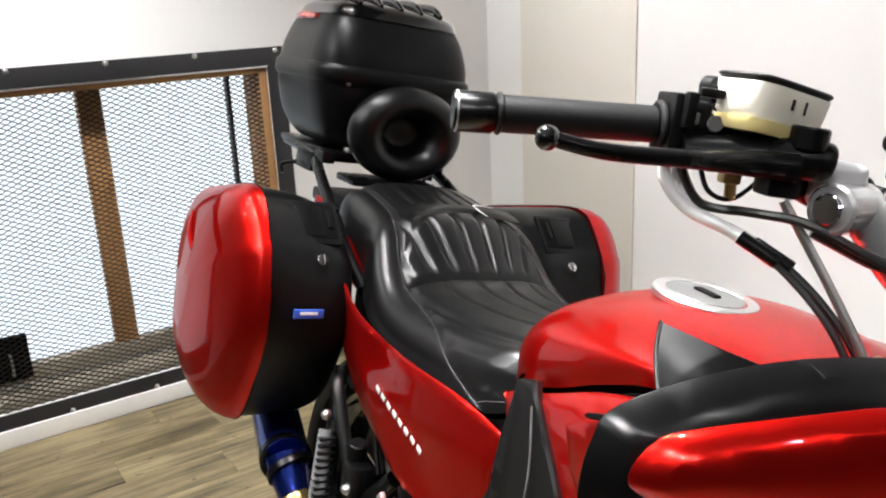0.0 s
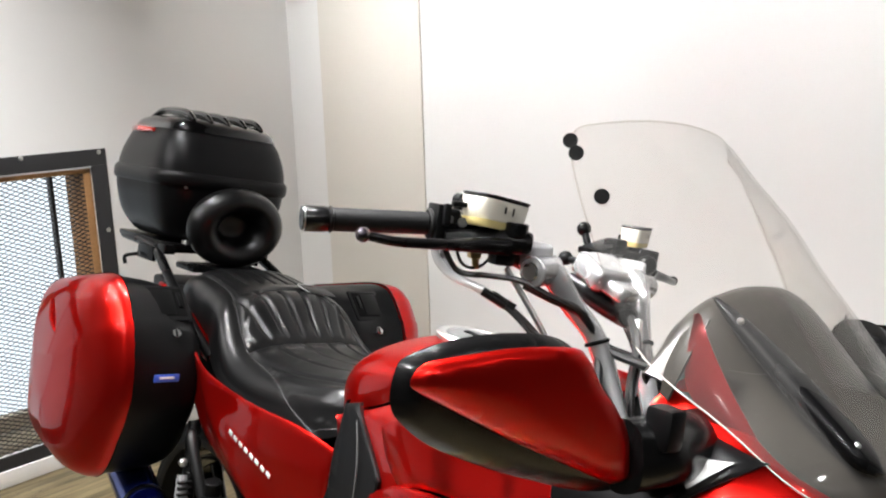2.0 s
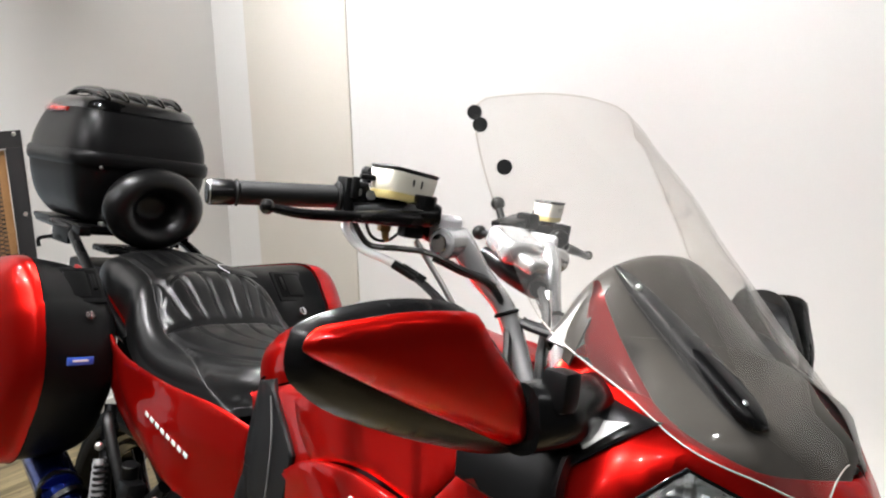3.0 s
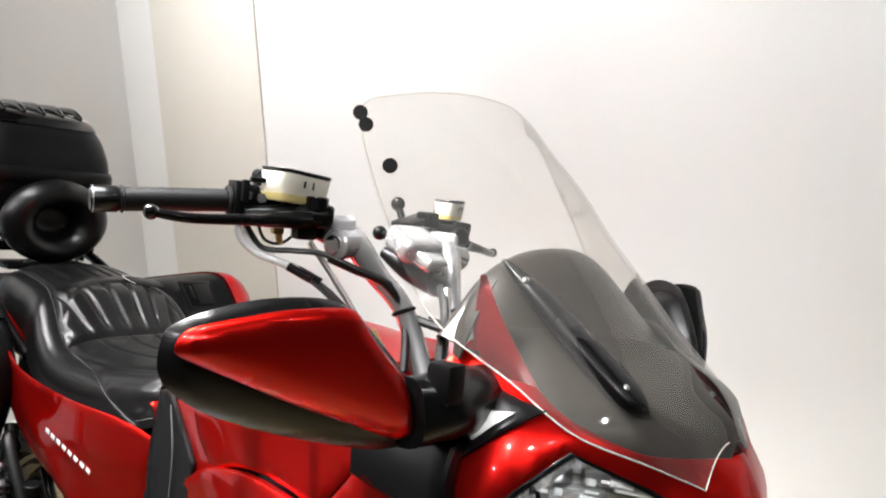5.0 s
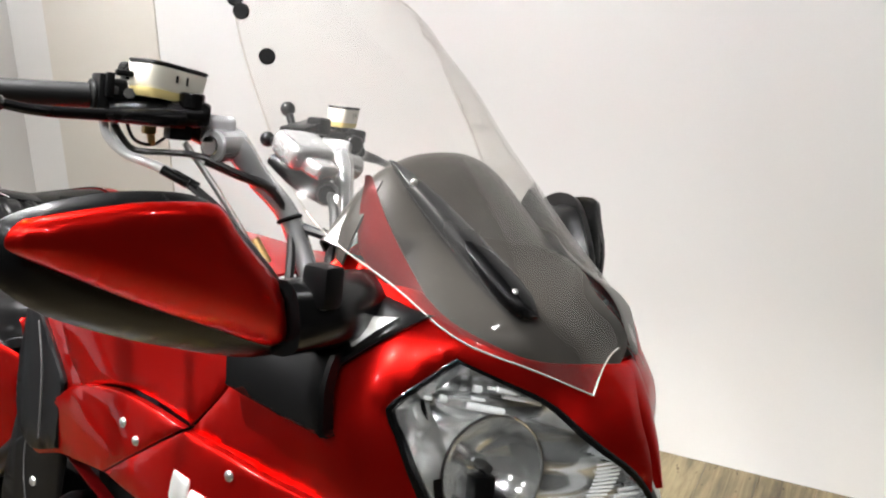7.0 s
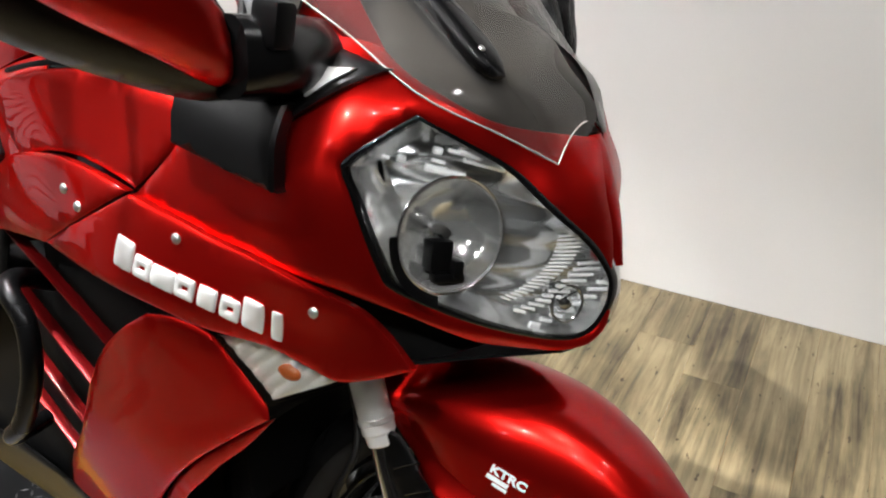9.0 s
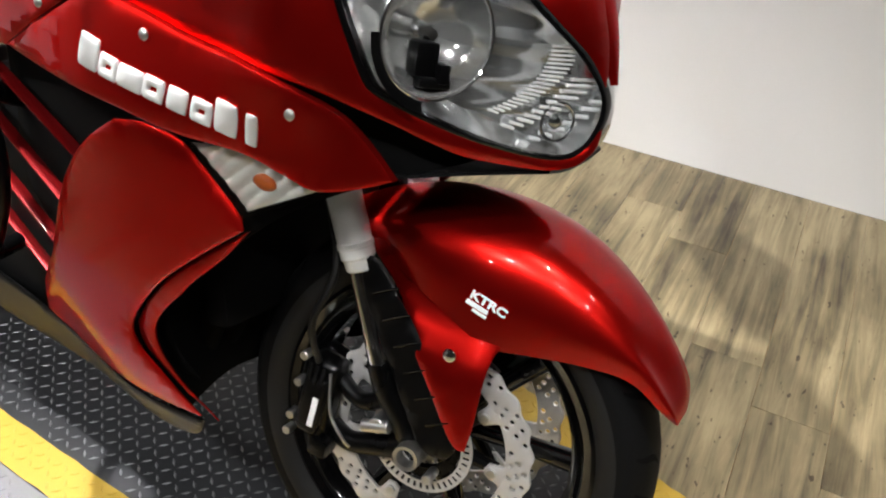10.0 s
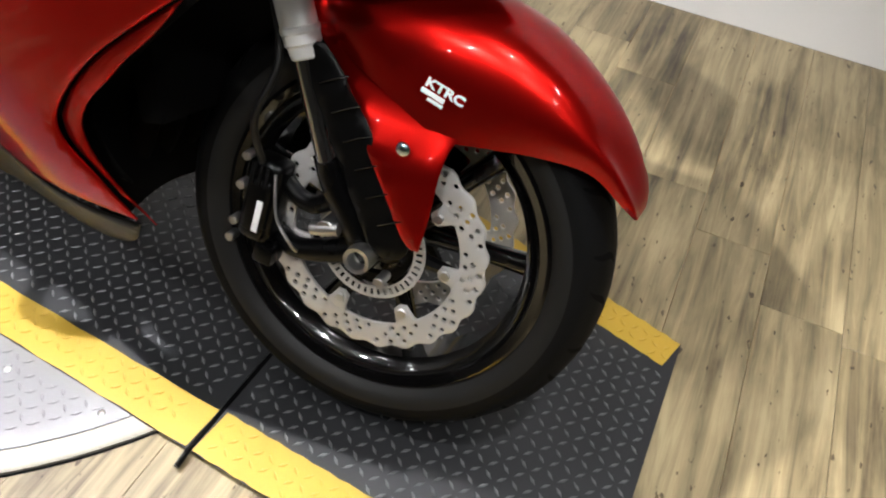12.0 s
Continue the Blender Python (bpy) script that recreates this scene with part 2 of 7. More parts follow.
PLATE_YELLOW = material("yellow_line_paint", (0.37, 0.235, 0.022), 0.5, fine=200, coarse=9, vary=0.16, bump=0.2)
PLATE_RIM = material("dull_rim_metal", (0.22, 0.205, 0.175), 0.5, 0.35, fine=160, coarse=5, vary=0.25, bump=0.1)
PLATE_ALU = material("bright_checker_plate", (0.17, 0.17, 0.18), 0.5, 0.35, fine=200, coarse=6, vary=0.15)

# ---- mesh helpers ----
def spline(points, n, closed=False):
    """n points along a smooth curve through the given ones."""
    p = [Vector(q) for q in points]
    k = len(p)
    out = []
    for i in range(n):
        s = i / n * k if closed else i / (n - 1) * (k - 1)
        j = min(int(s), k - 1 if closed else k - 2)
        t = s - j
        if closed:
            a, b, c, d = (p[(j + o) % k] for o in (-1, 0, 1, 2))
        else:
            a, b, c, d = (p[min(max(j + o, 0), k - 1)] for o in (-1, 0, 1, 2))
        out.append(0.5 * (2 * b + (c - a) * t + (2 * a - 5 * b + 4 * c - d) * t * t + (3 * b - a - 3 * c + d) * t**3))
    return out


def grid_mesh(rows, wrap_u=False, wrap_v=False, cap=False):
    """A bmesh from rows of points."""
    bm = bmesh.new()
    vs = [[bm.verts.new(p) for p in row] for row in rows]
    nu, nv = len(vs), len(vs[0])
    for i in range(nu if wrap_u else nu - 1):
        for j in range(nv if wrap_v else nv - 1):
            a, b = vs[i], vs[(i + 1) % nu]
            bm.faces.new((a[j], b[j], b[(j + 1) % nv], a[(j + 1) % nv]))
    if cap and wrap_v:
        bm.faces.new(vs[0])
        bm.faces.new(vs[-1][::-1])
    return bm


def loft(sections, nu=24, nv=24, closed=False, cap=False, thick=0.0):
    """A smooth skin through sections of equal numbers of points."""
    smooth = [spline(s, nv, closed) for s in sections]
    cols = [spline([s[j] for s in smooth], nu) for j in range(nv)]
    rows = [[cols[j][i] for j in range(nv)] for i in range(nu)]
    bm = grid_mesh(rows, False, closed, cap)
    bmesh.ops.recalc_face_normals(bm, faces=bm.faces)
    if thick:
        shell(bm, thick)
    return bm


def shell(bm, thick):
    """Gives an open skin its thickness, inwards."""
    bm.normal_update()
    first = list(bm.faces)
    rim = [e for e in bm.edges if e.is_boundary]
    twin = {v: bm.verts.new(v.co - v.normal * thick) for v in list(bm.verts)}
    for f in first:
        bm.faces.new([twin[v] for v in reversed(f.verts)])
    for e in rim:
        a, b = e.verts
        loop = e.link_loops[0]
        if loop.vert is not a:
            a, b = b, a
        bm.faces.new((b, a, twin[a], twin[b]))


def tube(points, radius, n=None, seg=12, smooth=True, closed=False):
    """A round bar along a curve; radius may be a list, one for each given point."""
    pts = spline(points, n or max(8, 6 * len(points)), closed) if smooth else [Vector(p) for p in points]
    radii = [radius] * len(pts)
    if isinstance(radius, (list, tuple)):
        r = [v.x for v in spline([(q, 0, 0) for q in radius], len(pts))] if smooth else radius
        radii = r
    rows, side = [], None
    for i, p in enumerate(pts):
        if closed:
            d = (pts[(i + 1) % len(pts)] - pts[i - 1]).normalized()
        else:
            d = (pts[min(i + 1, len(pts) - 1)] - pts[max(i - 1, 0)]).normalized()
        if side is None:
            side = d.orthogonal().normalized()
        side = (side - d * side.dot(d)).normalized()
        up = d.cross(side)
        rows.append([p + radii[i] * (math.cos(a) * side + math.sin(a) * up) for a in (2 * math.pi * k / seg for k in range(seg))])
    bm = grid_mesh(rows, closed, True, not closed)
    bmesh.ops.recalc_face_normals(bm, faces=bm.faces)
    return bm


def lathe(profile, centre=(0, 0, 0), seg=64, wrap=False, arc=None):
    """Turns (y, r) round the y axis through centre."""
    c = Vector(centre)
    lo, hi = arc or (0, 2 * math.pi)
    n = seg + 1 if arc else seg
    rows = []
    for k in range(n):
        a = lo + (hi - lo) * k / seg
        rows.append([c + Vector((r * math.cos(a), y, r * math.sin(a))) for y, r in profile])
    bm = grid_mesh(rows, not arc, wrap)
    bmesh.ops.recalc_face_normals(bm, faces=bm.faces)
    return bm


def box(size, centre=(0, 0, 0), bevel=0.004, turn=None, segments=2):
    """A block with rounded edges."""
    bm = bmesh.new()
    bmesh.ops.create_cube(bm, size=1)
    bmesh.ops.scale(bm, vec=size, verts=bm.verts)
    if bevel:
        bmesh.ops.bevel(bm, geom=list(bm.edges), offset=bevel, segments=segments, profile=0.6, affect="EDGES")
    m = Matrix.Translation(centre) @ (turn or Matrix())
    bmesh.ops.transform(bm, matrix=m, verts=bm.verts)
    return bm


def ball(centre, radius, stretch=(1, 1, 1), seg=16):
    bm = bmesh.new()
    bmesh.ops.create_uvsphere(bm, u_segments=seg, v_segments=seg // 2 + 2, radius=radius)
    bmesh.ops.scale(bm, vec=stretch, verts=bm.verts)
    bmesh.ops.translate(bm, vec=centre, verts=bm.verts)
    return bm


def rod(a, b, radius, radius_b=None, seg=16, bevel=0.0):
    """A straight round bar from a to b, with softened ends."""
    a, b = Vector(a), Vector(b)
    d = b - a
    r2 = radius if radius_b is None else radius_b
    e = min(bevel or 0.12 * min(radius, r2), d.length * 0.3) / d.length
    pts = [a, a + d * 0.0001, a + d * e, b - d * e, b - d * 0.0001, b]
    k = 0.88
    return tube(pts, [radius * k * 0.6, radius * k, radius, r2, r2 * k, r2 * k * 0.6], smooth=False, seg=seg)


def joined(*bms):
    """One bmesh out of several."""
    out = bmesh.new()
    for bm in bms:
        me = bpy.data.meshes.new("tmp")
        bm.to_mesh(me)
        bm.free()
        out.from_mesh(me)
        bpy.data.meshes.remove(me)
    return out


def moved(bm, m):
    bmesh.ops.transform(bm, matrix=m, verts=bm.verts)
    if m.determinant() < 0:
        bmesh.ops.reverse_faces(bm, faces=bm.faces)
    return bm


MIRROR = Matrix.Diagonal((1, -1, 1, 1))


def mesh_of(name, bm, mat, angle=38):
    me = bpy.data.meshes.new(name)
    bm.normal_update()
    bm.to_mesh(me)
    bm.free()
    me.materials.append(mat)
    me.shade_smooth()
    me.set_sharp_from_angle(angle=radians(angle))
    return me


def part(name, bm, mat, parent, label="", angle=38):
    ob = new(name, mesh_of(name, bm, mat, angle))
    ob.parent = parent
    return tagged(ob, label)


def thing(name, label, category, group="", m=None):
    ob = new(name)
    ob.empty_display_size = 0.1
    if m is not None:
        ob.matrix_world = m
    return tagged(ob, label, category, group)


def inside(p, poly):
    hit, n = False, len(poly)
    for i in range(n):
        (x0, y0), (x1, y1) = poly[i - 1], poly[i]
        if (y0 > p[1]) != (y1 > p[1]) and p[0] < (x1 - x0) * (p[1] - y0) / (y1 - y0) + x0:
            hit = not hit
    return hit


def rounded(outline, step=0.012, tension=0.5):
    """A closed outline through the given points; a point given twice stays a sharp corner."""
    runs, run = [], []
    pts = [Vector((*p, 0)) for p in outline]
    sharp = [i for i in range(len(pts)) if (pts[i] - pts[i - 1]).length < 1e-6]
    if not sharp:
        total = sum((pts[i] - pts[i - 1]).length for i in range(len(pts)))
        return [(p.x, p.y) for p in spline(pts, max(12, int(total / step)), True)]
    pts = pts[sharp[0]:] + pts[: sharp[0]]
    run = [pts[0]]
    for p in pts[1:]:
        if (p - run[-1]).length < 1e-6:
            runs.append(run)
            run = [p]
        else:
            run.append(p)
    runs.append(run + [pts[0]])
    out = []
    for r in runs:
        if len(r) < 2:
            continue
        length = sum((r[i + 1] - r[i]).length for i in range(len(r) - 1))
        s = spline(r, max(2, int(length / step) + 1))
        out += [(p.x, p.y) for p in s[:-1]]
    return out


def flat_mesh(loops, step=0.02, inset=0.004):
    """Points and triangles that fill the first loop and leave the others open; with a flag for points on an edge."""
    edge_pts = [p for loop in loops for p in loop]
    links, start = [], 0
    for loop in loops:
        n = len(loop)
        links += [(start + i, start + (i + 1) % n) for i in range(n)]
        start += n
    inner = []
    for k, loop in enumerate(loops):
        area = sum(loop[i - 1][0] * loop[i][1] - loop[i][0] * loop[i - 1][1] for i in range(len(loop)))
        turn = (1 if area > 0 else -1) * (1 if k == 0 else -1)
        for i in range(len(loop)):
            a, b = Vector(loop[i - 1]), Vector(loop[(i + 1) % len(loop)])
            d = (b - a)
            if d.length < 1e-9:
                continue
            d.normalize()
            q = Vector(loop[i]) + turn * inset * Vector((-d.y, d.x))
            inner.append((q.x, q.y))
    xs, ys = [p[0] for p in loops[0]], [p[1] for p in loops[0]]
    x = min(xs) + step * 0.37
    while x < max(xs):
        y = min(ys) + step * 0.41
        while y < max(ys):
            inner.append((x, y))
            y += step
        x += step
    keep = []
    for q in inner:
        if inside(q, loops[0]) and not any(inside(q, h) for h in loops[1:]):
            near = min((q[0] - p[0]) ** 2 + (q[1] - p[1]) ** 2 for p in edge_pts)
            if near > (0.7 * inset) ** 2 and not any((q[0] - p[0]) ** 2 + (q[1] - p[1]) ** 2 < (0.6 * inset) ** 2 for p in keep[-60:]):
                keep.append(q)
    pts = edge_pts + keep
    vs, _, fs, *_ = delaunay_2d_cdt([Vector(p) for p in pts], links, [], 0, 1e-6)
    tris = []
    for f in fs:
        c = sum((vs[i] for i in f), Vector((0, 0))) / len(f)
        if inside(c, loops[0]) and not any(inside(c, h) for h in loops[1:]):
            tris.append(f)
    return vs, tris, len(edge_pts)


def lifted(loops, place, thick=0.004, soft=0.0025, step=0.02, inset=0.004):
    """A panel: the flat outline is laid on a surface by place(a, b, off) and given thickness and softened edges."""
    vs, tris, rim = flat_mesh(loops, step, inset)
    bm = bmesh.new()
    used = {i for f in tris for i in f}
    top = {i: bm.verts.new(place(vs[i].x, vs[i].y, -soft if i < rim else 0.0)) for i in used}
    low = {i: bm.verts.new(place(vs[i].x, vs[i].y, -thick)) for i in used}
    count = {}
    for f in tris:
        bm.faces.new([top[i] for i in f])
        bm.faces.new([low[i] for i in reversed(f)])
        for a, b in zip(f, (*f[1:], f[0])):
            count[(a, b)] = True
    for a, b in count:
        if (b, a) not in count:
            bm.faces.new((top[b], top[a], low[a], low[b]))
    bmesh.ops.recalc_face_normals(bm, faces=bm.faces)
    return bm


def slab(outline, thick, m=None, soft=0.001, holes=(), step=0.05, inset=0.002):
    """A flat plate in its own x-y plane."""
    bm = lifted([outline, *holes], lambda a, b, off: (a, b, off), thick, soft, step, inset)
    return moved(bm, m) if m is not None else bm


def ring(radius, n, centre=(0, 0), wave=0.0, lobes=0, start=0.0):
    return [(centre[0] + (radius + wave * math.cos(lobes * a)) * math.cos(a), centre[1] + (radius + wave * math.cos(lobes * a)) * math.sin(a)) for a in (start + 2 * math.pi * k / n for k in range(n))]


def lettering(text, size, depth, mat, parent, m, name="lettering", label=""):
    """Raised letters in the built-in typeface."""
    curve = bpy.data.curves.new("letters", "FONT")
    curve.body, curve.size, curve.extrude, curve.offset = text, size, depth, 0.035 * size
    tmp = bpy.data.objects.new("letters", curve)
    scene.collection.objects.link(tmp)
    me = bpy.data.meshes.new_from_object(tmp.evaluated_get(bpy.context.evaluated_depsgraph_get()))
    bpy.data.objects.remove(tmp)
    bpy.data.curves.remove(curve)
    me.transform(m)
    me.materials.clear()
    me.materials.append(mat)
    ob = new(name, me)
    ob.parent = parent
    return tagged(ob, label)

# ---- the room ----
def room_part(name, bm, mat, label="", kind="structure"):
    ob = new(name, mesh_of(name, bm, mat))
    ob.matrix_world = ROOM
    return tagged(ob, label, "", "", kind)


WALL_U, WALL_V, CEIL = -2.19, 1.531, 3.0
WIN = (-1.30, 0.565, 0.115, 1.135)  # the opening: from v to v, from z to z
EAST, SOUTH = 4.6, -4.6


def build_room():
    t = 0.16
    v0, v1, z0, z1 = WIN
    u = WALL_U - t / 2
    pieces = [
        box((t, v0 - SOUTH, CEIL), (u, (v0 + SOUTH) / 2, CEIL / 2), 0),
        box((t, WALL_V + t - v1, CEIL), (u, (WALL_V + t + v1) / 2, CEIL / 2), 0),
        box((t, v1 - v0, CEIL - z1), (u, (v0 + v1) / 2, (CEIL + z1) / 2), 0),
        box((t, v1 - v0, z0), (u, (v0 + v1) / 2, z0 / 2), 0),
    ]
    room_part("wall_west", joined(*pieces), WALL, "off-white painted wall round the grilled window")
    room_part("wall_north", box((EAST - WALL_U, t, CEIL), ((EAST + WALL_U) / 2, WALL_V + t / 2, CEIL / 2), 0), WALL, "plain bright white painted wall")
    # unseen east and south walls and ceiling, added to close the room darkly
    room_part("wall_east", box((t, WALL_V - SOUTH + 2 * t, CEIL), (EAST + t / 2, (WALL_V + SOUTH) / 2, CEIL / 2), 0), UNSEEN_WALL, "unseen wall, kept dark grey to dim reflections")
    room_part("wall_south", box((EAST - WALL_U + 2 * t, t, CEIL), ((EAST + WALL_U) / 2, SOUTH - t / 2, CEIL / 2), 0), UNSEEN_WALL, "unseen wall, kept dark grey to dim reflections")
    room_part("ceiling", box((EAST - WALL_U + 2 * t, WALL_V - SOUTH + 2 * t, 0.12), ((EAST + WALL_U) / 2, (WALL_V + SOUTH) / 2, CEIL + 0.06), 0), CEILING, "unseen ceiling, kept dark to dim reflections")
    # thin upright strip, more beige than the wall round it
    room_part("wall_strip", box((0.60, 0.008, CEIL - 0.002), (-1.665, WALL_V - 0.004, CEIL / 2), 0.002), STRIP_BEIGE, "shallow beige upright strip on the wall")
    room_part("baseboard", box((0.016, WALL_V - SOUTH, 0.062), (WALL_U + 0.008, (WALL_V + SOUTH) / 2, 0.033), 0.003), BASEBOARD, "low white baseboard under the grilled window")
    sensor = tagged(new("wall_sensor"), "small white plastic wall sensor with a grey lens", "sensor")
    sensor.matrix_world = ROOM
    part("sensor_body", box((0.075, 0.050, 0.11), (-2.10, WALL_V - 0.0265, 1.835), 0.012, None, 3), BASEBOARD, sensor)
    part("sensor_lens", box((0.045, 0.012, 0.040), (-2.10, WALL_V - 0.055, 1.812), 0.005, None, 3), GREY_TRIM, sensor, "grey lens strip")
    # backdrop of daylight outside
    m = bpy.data.materials.new("daylight_sky")
    m.use_nodes = True
    glow = m.node_tree.nodes["Principled BSDF"]
    glow.inputs["Base Color"].default_value = (0, 0, 0, 1)
    glow.inputs["Emission Color"].default_value = (0.88, 0.94, 1.0, 1)
    glow.inputs["Emission Strength"].default_value = 1.7
    room_part("backdrop", box((0.02, 6, 4), (-4.2, -0.3, 1.2), 0), m, "bright white daylight outside the window")


def build_window():
    v0, v1, z0, z1 = WIN
    win = tagged(new("window_1"), "low window behind a black expanded-metal grille", "", "", "structure")
    win.matrix_world = ROOM
    strip = 0.062
    u = WALL_U + 0.004
    # flat bars of the grille's frame, screwed to the wall
    part("frame_bar", box((0.006, v1 - v0 + 2 * strip, strip), (u, (v0 + v1) / 2, z1 + strip / 2), 0.001), GRILLE, win, "black flat steel frame bar")
    part("frame_bar", box((0.006, v1 - v0 + 2 * strip, strip), (u, (v0 + v1) / 2, z0 - strip / 2), 0.001), GRILLE, win)
    part("frame_bar", box((0.006, strip, z1 - z0), (u, v1 + strip / 2, (z0 + z1) / 2), 0.001), GRILLE, win)
    part("frame_bar", box((0.006, strip, z1 - z0), (u, v0 - strip / 2, (z0 + z1) / 2), 0.001), GRILLE, win)
    part("bright_edge", box((0.004, v1 - v0, 0.006), (u + 0.003, (v0 + v1) / 2, z1 - 0.003), 0.001), STEEL, win, "bare bright edge of the steel")
    bolt = mesh_of("bolt", moved(ball((0, 0, 0), 0.009, (0.5, 1, 1), 10), Matrix.Translation((u + 0.003, 0, 0))), STEEL)
    spots = [(0.60, 1.185)] + [(0.313 - 0.286 * k, z1 + strip * 0.85) for k in range(6)] + [(0.605, 0.885), (0.605, 0.5)] + [(0.031 - 0.281 * k, z0 - 0.045) for k in range(5)] + [(0.36, z0 - 0.045)]
    for v, z in spots:
        ob = new("bolt", bolt)
        ob.parent, ob.location = win, (0, v, z)
    # timber reveal, mullions, sill and panes set back in the wall
    d = 0.16
    part("reveal", box((d, 0.03, z1 - z0), (WALL_U - d / 2 - 0.004, v1 - 0.015, (z0 + z1) / 2), 0.003), JAMB_WOOD, win, "rough brown timber reveal")
    part("reveal", box((d, v1 - v0, 0.025), (WALL_U - d / 2 - 0.004, (v0 + v1) / 2, z1 - 0.0125), 0.003), JAMB_WOOD, win)
    part("window_sill", box((0.20, v1 - v0, 0.03), (WALL_U - 0.11, (v0 + v1) / 2, z0 + 0.015), 0.006), SILL_STONE, win, "dusty grey-brown sill")
    gu = WALL_U - 0.13
    part("mullion", box((0.05, 0.075, z1 - z0 - 0.13), (gu, -0.015, (z0 + z1) / 2 + 0.04), 0.004), JAMB_WOOD, win, "brown timber mullion")
    part("mullion", box((0.03, 0.014, z1 - z0 - 0.13), (gu, 0.46, (z0 + z1) / 2 + 0.04), 0.003), GRILLE, win)
    part("bottom_rail", box((0.05, v1 - v0, 0.055), (gu, (v0 + v1) / 2, z0 + 0.075), 0.004), SILL_STONE, win, "weathered bottom rail")
    for a, b in ((v0, -0.055), (0.025, 0.452), (0.468, v1 - 0.03)):
        ob = part("pane", box((0.005, b - a, z1 - z0 - 0.13), (gu, (a + b) / 2, (z0 + z1) / 2 + 0.04), 0), LAMP_GLASS, win, "clear window pane")
        ob.visible_shadow = False
    # expanded metal: a net of flat diamond strands
    bm = bmesh.new()
    w, h, s = 0.0345, 0.0165, 0.0034
    net_u = WALL_U - 0.008
    for row in range(int((z1 - z0) / (h / 2)) + 1):
        z = z0 + row * h / 2
        k = 0
        while True:
            v = v0 + (k + (0.5 if row % 2 else 0)) * w
            if v > v1:
                break
            k += 1
            if z + h / 2 > z1 or v + w / 2 > v1:
                continue
            for sign in (-1, 1):
                if v + sign * w / 2 < v0:
                    continue
                a = Vector((net_u, v, z))
                b = Vector((net_u - 0.002, v + sign * w / 2, z + h / 2))
                q = [a + Vector((0, 0, -s * 0.6)), b + Vector((0, 0, -s * 0.6)), b + Vector((0.0025, 0, s * 0.6)), a + Vector((0.0025, 0, s * 0.6))]
                bm.faces.new([bm.verts.new(p) for p in q])
                bm.faces.new([bm.verts.new(p + Vector((-0.0016, 0, 0))) for p in reversed(q)])
    net = part("expanded_mesh", bm, GRILLE, win, "black expanded-metal diamond mesh")
    tagged(net, kind="stuff")
    part("latch", box((0.03, 0.13, 0.15), (gu + 0.04, -0.40, 0.265), 0.006), DARK, win, "dark window latch")
    part("latch_handle", tube([(gu + 0.055, -0.395, 0.215), (gu + 0.08, -0.395, 0.22), (gu + 0.08, -0.395, 0.28), (gu + 0.055, -0.395, 0.285)], 0.004), STEEL, win)


# the turntable under the motorcycle, and the black track on it
TABLE = (-0.14, 0.15, 0.745)
TRACK_Z = 0.014


def build_turntable():
    cx, cy, r = TABLE
    table = thing("turntable", "round silver checker-plate turntable let into the wooden floor", "turntable")
    disc = slab(ring(r, 96, (cx, cy)), 0.009, Matrix.Translation((0, 0, 0.010)), 0.001)
    part("disc", disc, PLATE_ALU, table, "bright checker-plate disc")
    lay = Matrix.Translation((cx, cy, 0)) @ Matrix.Rotation(radians(90), 4, "X")
    hoop = lathe([(0.0004, r + 0.002), (0.0096, r + 0.002), (0.0090, r + 0.028), (0.0045, r + 0.035), (0.0004, r + 0.035)], (0, 0, 0), 128, True)
    part("rim", moved(hoop, lay), PLATE_RIM, table, "dull bevelled rim ring")
    gap = lathe([(0.0002, r + 0.0355), (0.0008, r + 0.0355), (0.0008, r + 0.0395), (0.0002, r + 0.0395)], (0, 0, 0), 128, True)
    part("rim_gap", moved(gap, lay), DARK, table, "dark joint round the rim")
    screw = mesh_of("screw", ball((0, 0, 0), 0.006, (1, 1, 0.4), 10), STEEL)
    for x, y in ((0.468, -0.243), (0.30, -0.262), (0.05, -0.30)):
        ob = new("screw", screw)
        ob.parent, ob.location = table, (x, y, 0.0105)
    bars = bmesh.new()
    treads(bars, lambda x, y: (x - cx) ** 2 + (y - cy) ** 2 < (r - 0.02) ** 2 and y < -0.235 and x > -0.2, 0.010, -0.62, 0.62, -0.62, -0.22)
    tagged(part("tread_pattern", bars, PLATE_ALU, table), kind="stuff")


def treads(bm, keep, z, x0, x1, y0, y1, pitch=0.0205):
    """Raised lozenges of checker plate, turned this way and that."""
    c, s = math.cos(ROOM_TURN), math.sin(ROOM_TURN)
    i0, i1 = int((x0 - 0.4) / pitch), int((x1 + 0.4) / pitch)
    j0, j1 = int((y0 - 0.4) / pitch), int((y1 + 0.4) / pitch)
    for i in range(i0, i1):
        for j in range(j0, j1):
            px, py = i * pitch * c - j * pitch * s, i * pitch * s + j * pitch * c
            if not (x0 < px < x1 and y0 < py < y1 and keep(px, py)):
                continue
            a = ROOM_TURN + radians(45 if (i + j) % 2 else -45)
            d, n = Vector((math.cos(a), math.sin(a), 0)), Vector((-math.sin(a), math.cos(a), 0))
            p = Vector((px, py, z))
            L, w, h = 0.0094, 0.0027, 0.0012
            base = [p - d * L, p - n * w, p + d * L, p + n * w]
            up = Vector((0, 0, h))
            top = [p - d * L * 0.6 + up, p - n * w * 0.5 + up, p + d * L * 0.6 + up, p + n * w * 0.5 + up]
            b, t = [bm.verts.new(q) for q in base], [bm.verts.new(q) for q in top]
            bm.faces.new(t)
            for k in range(4):
                bm.faces.new((b[k], b[(k + 1) % 4], t[(k + 1) % 4], t[k]))


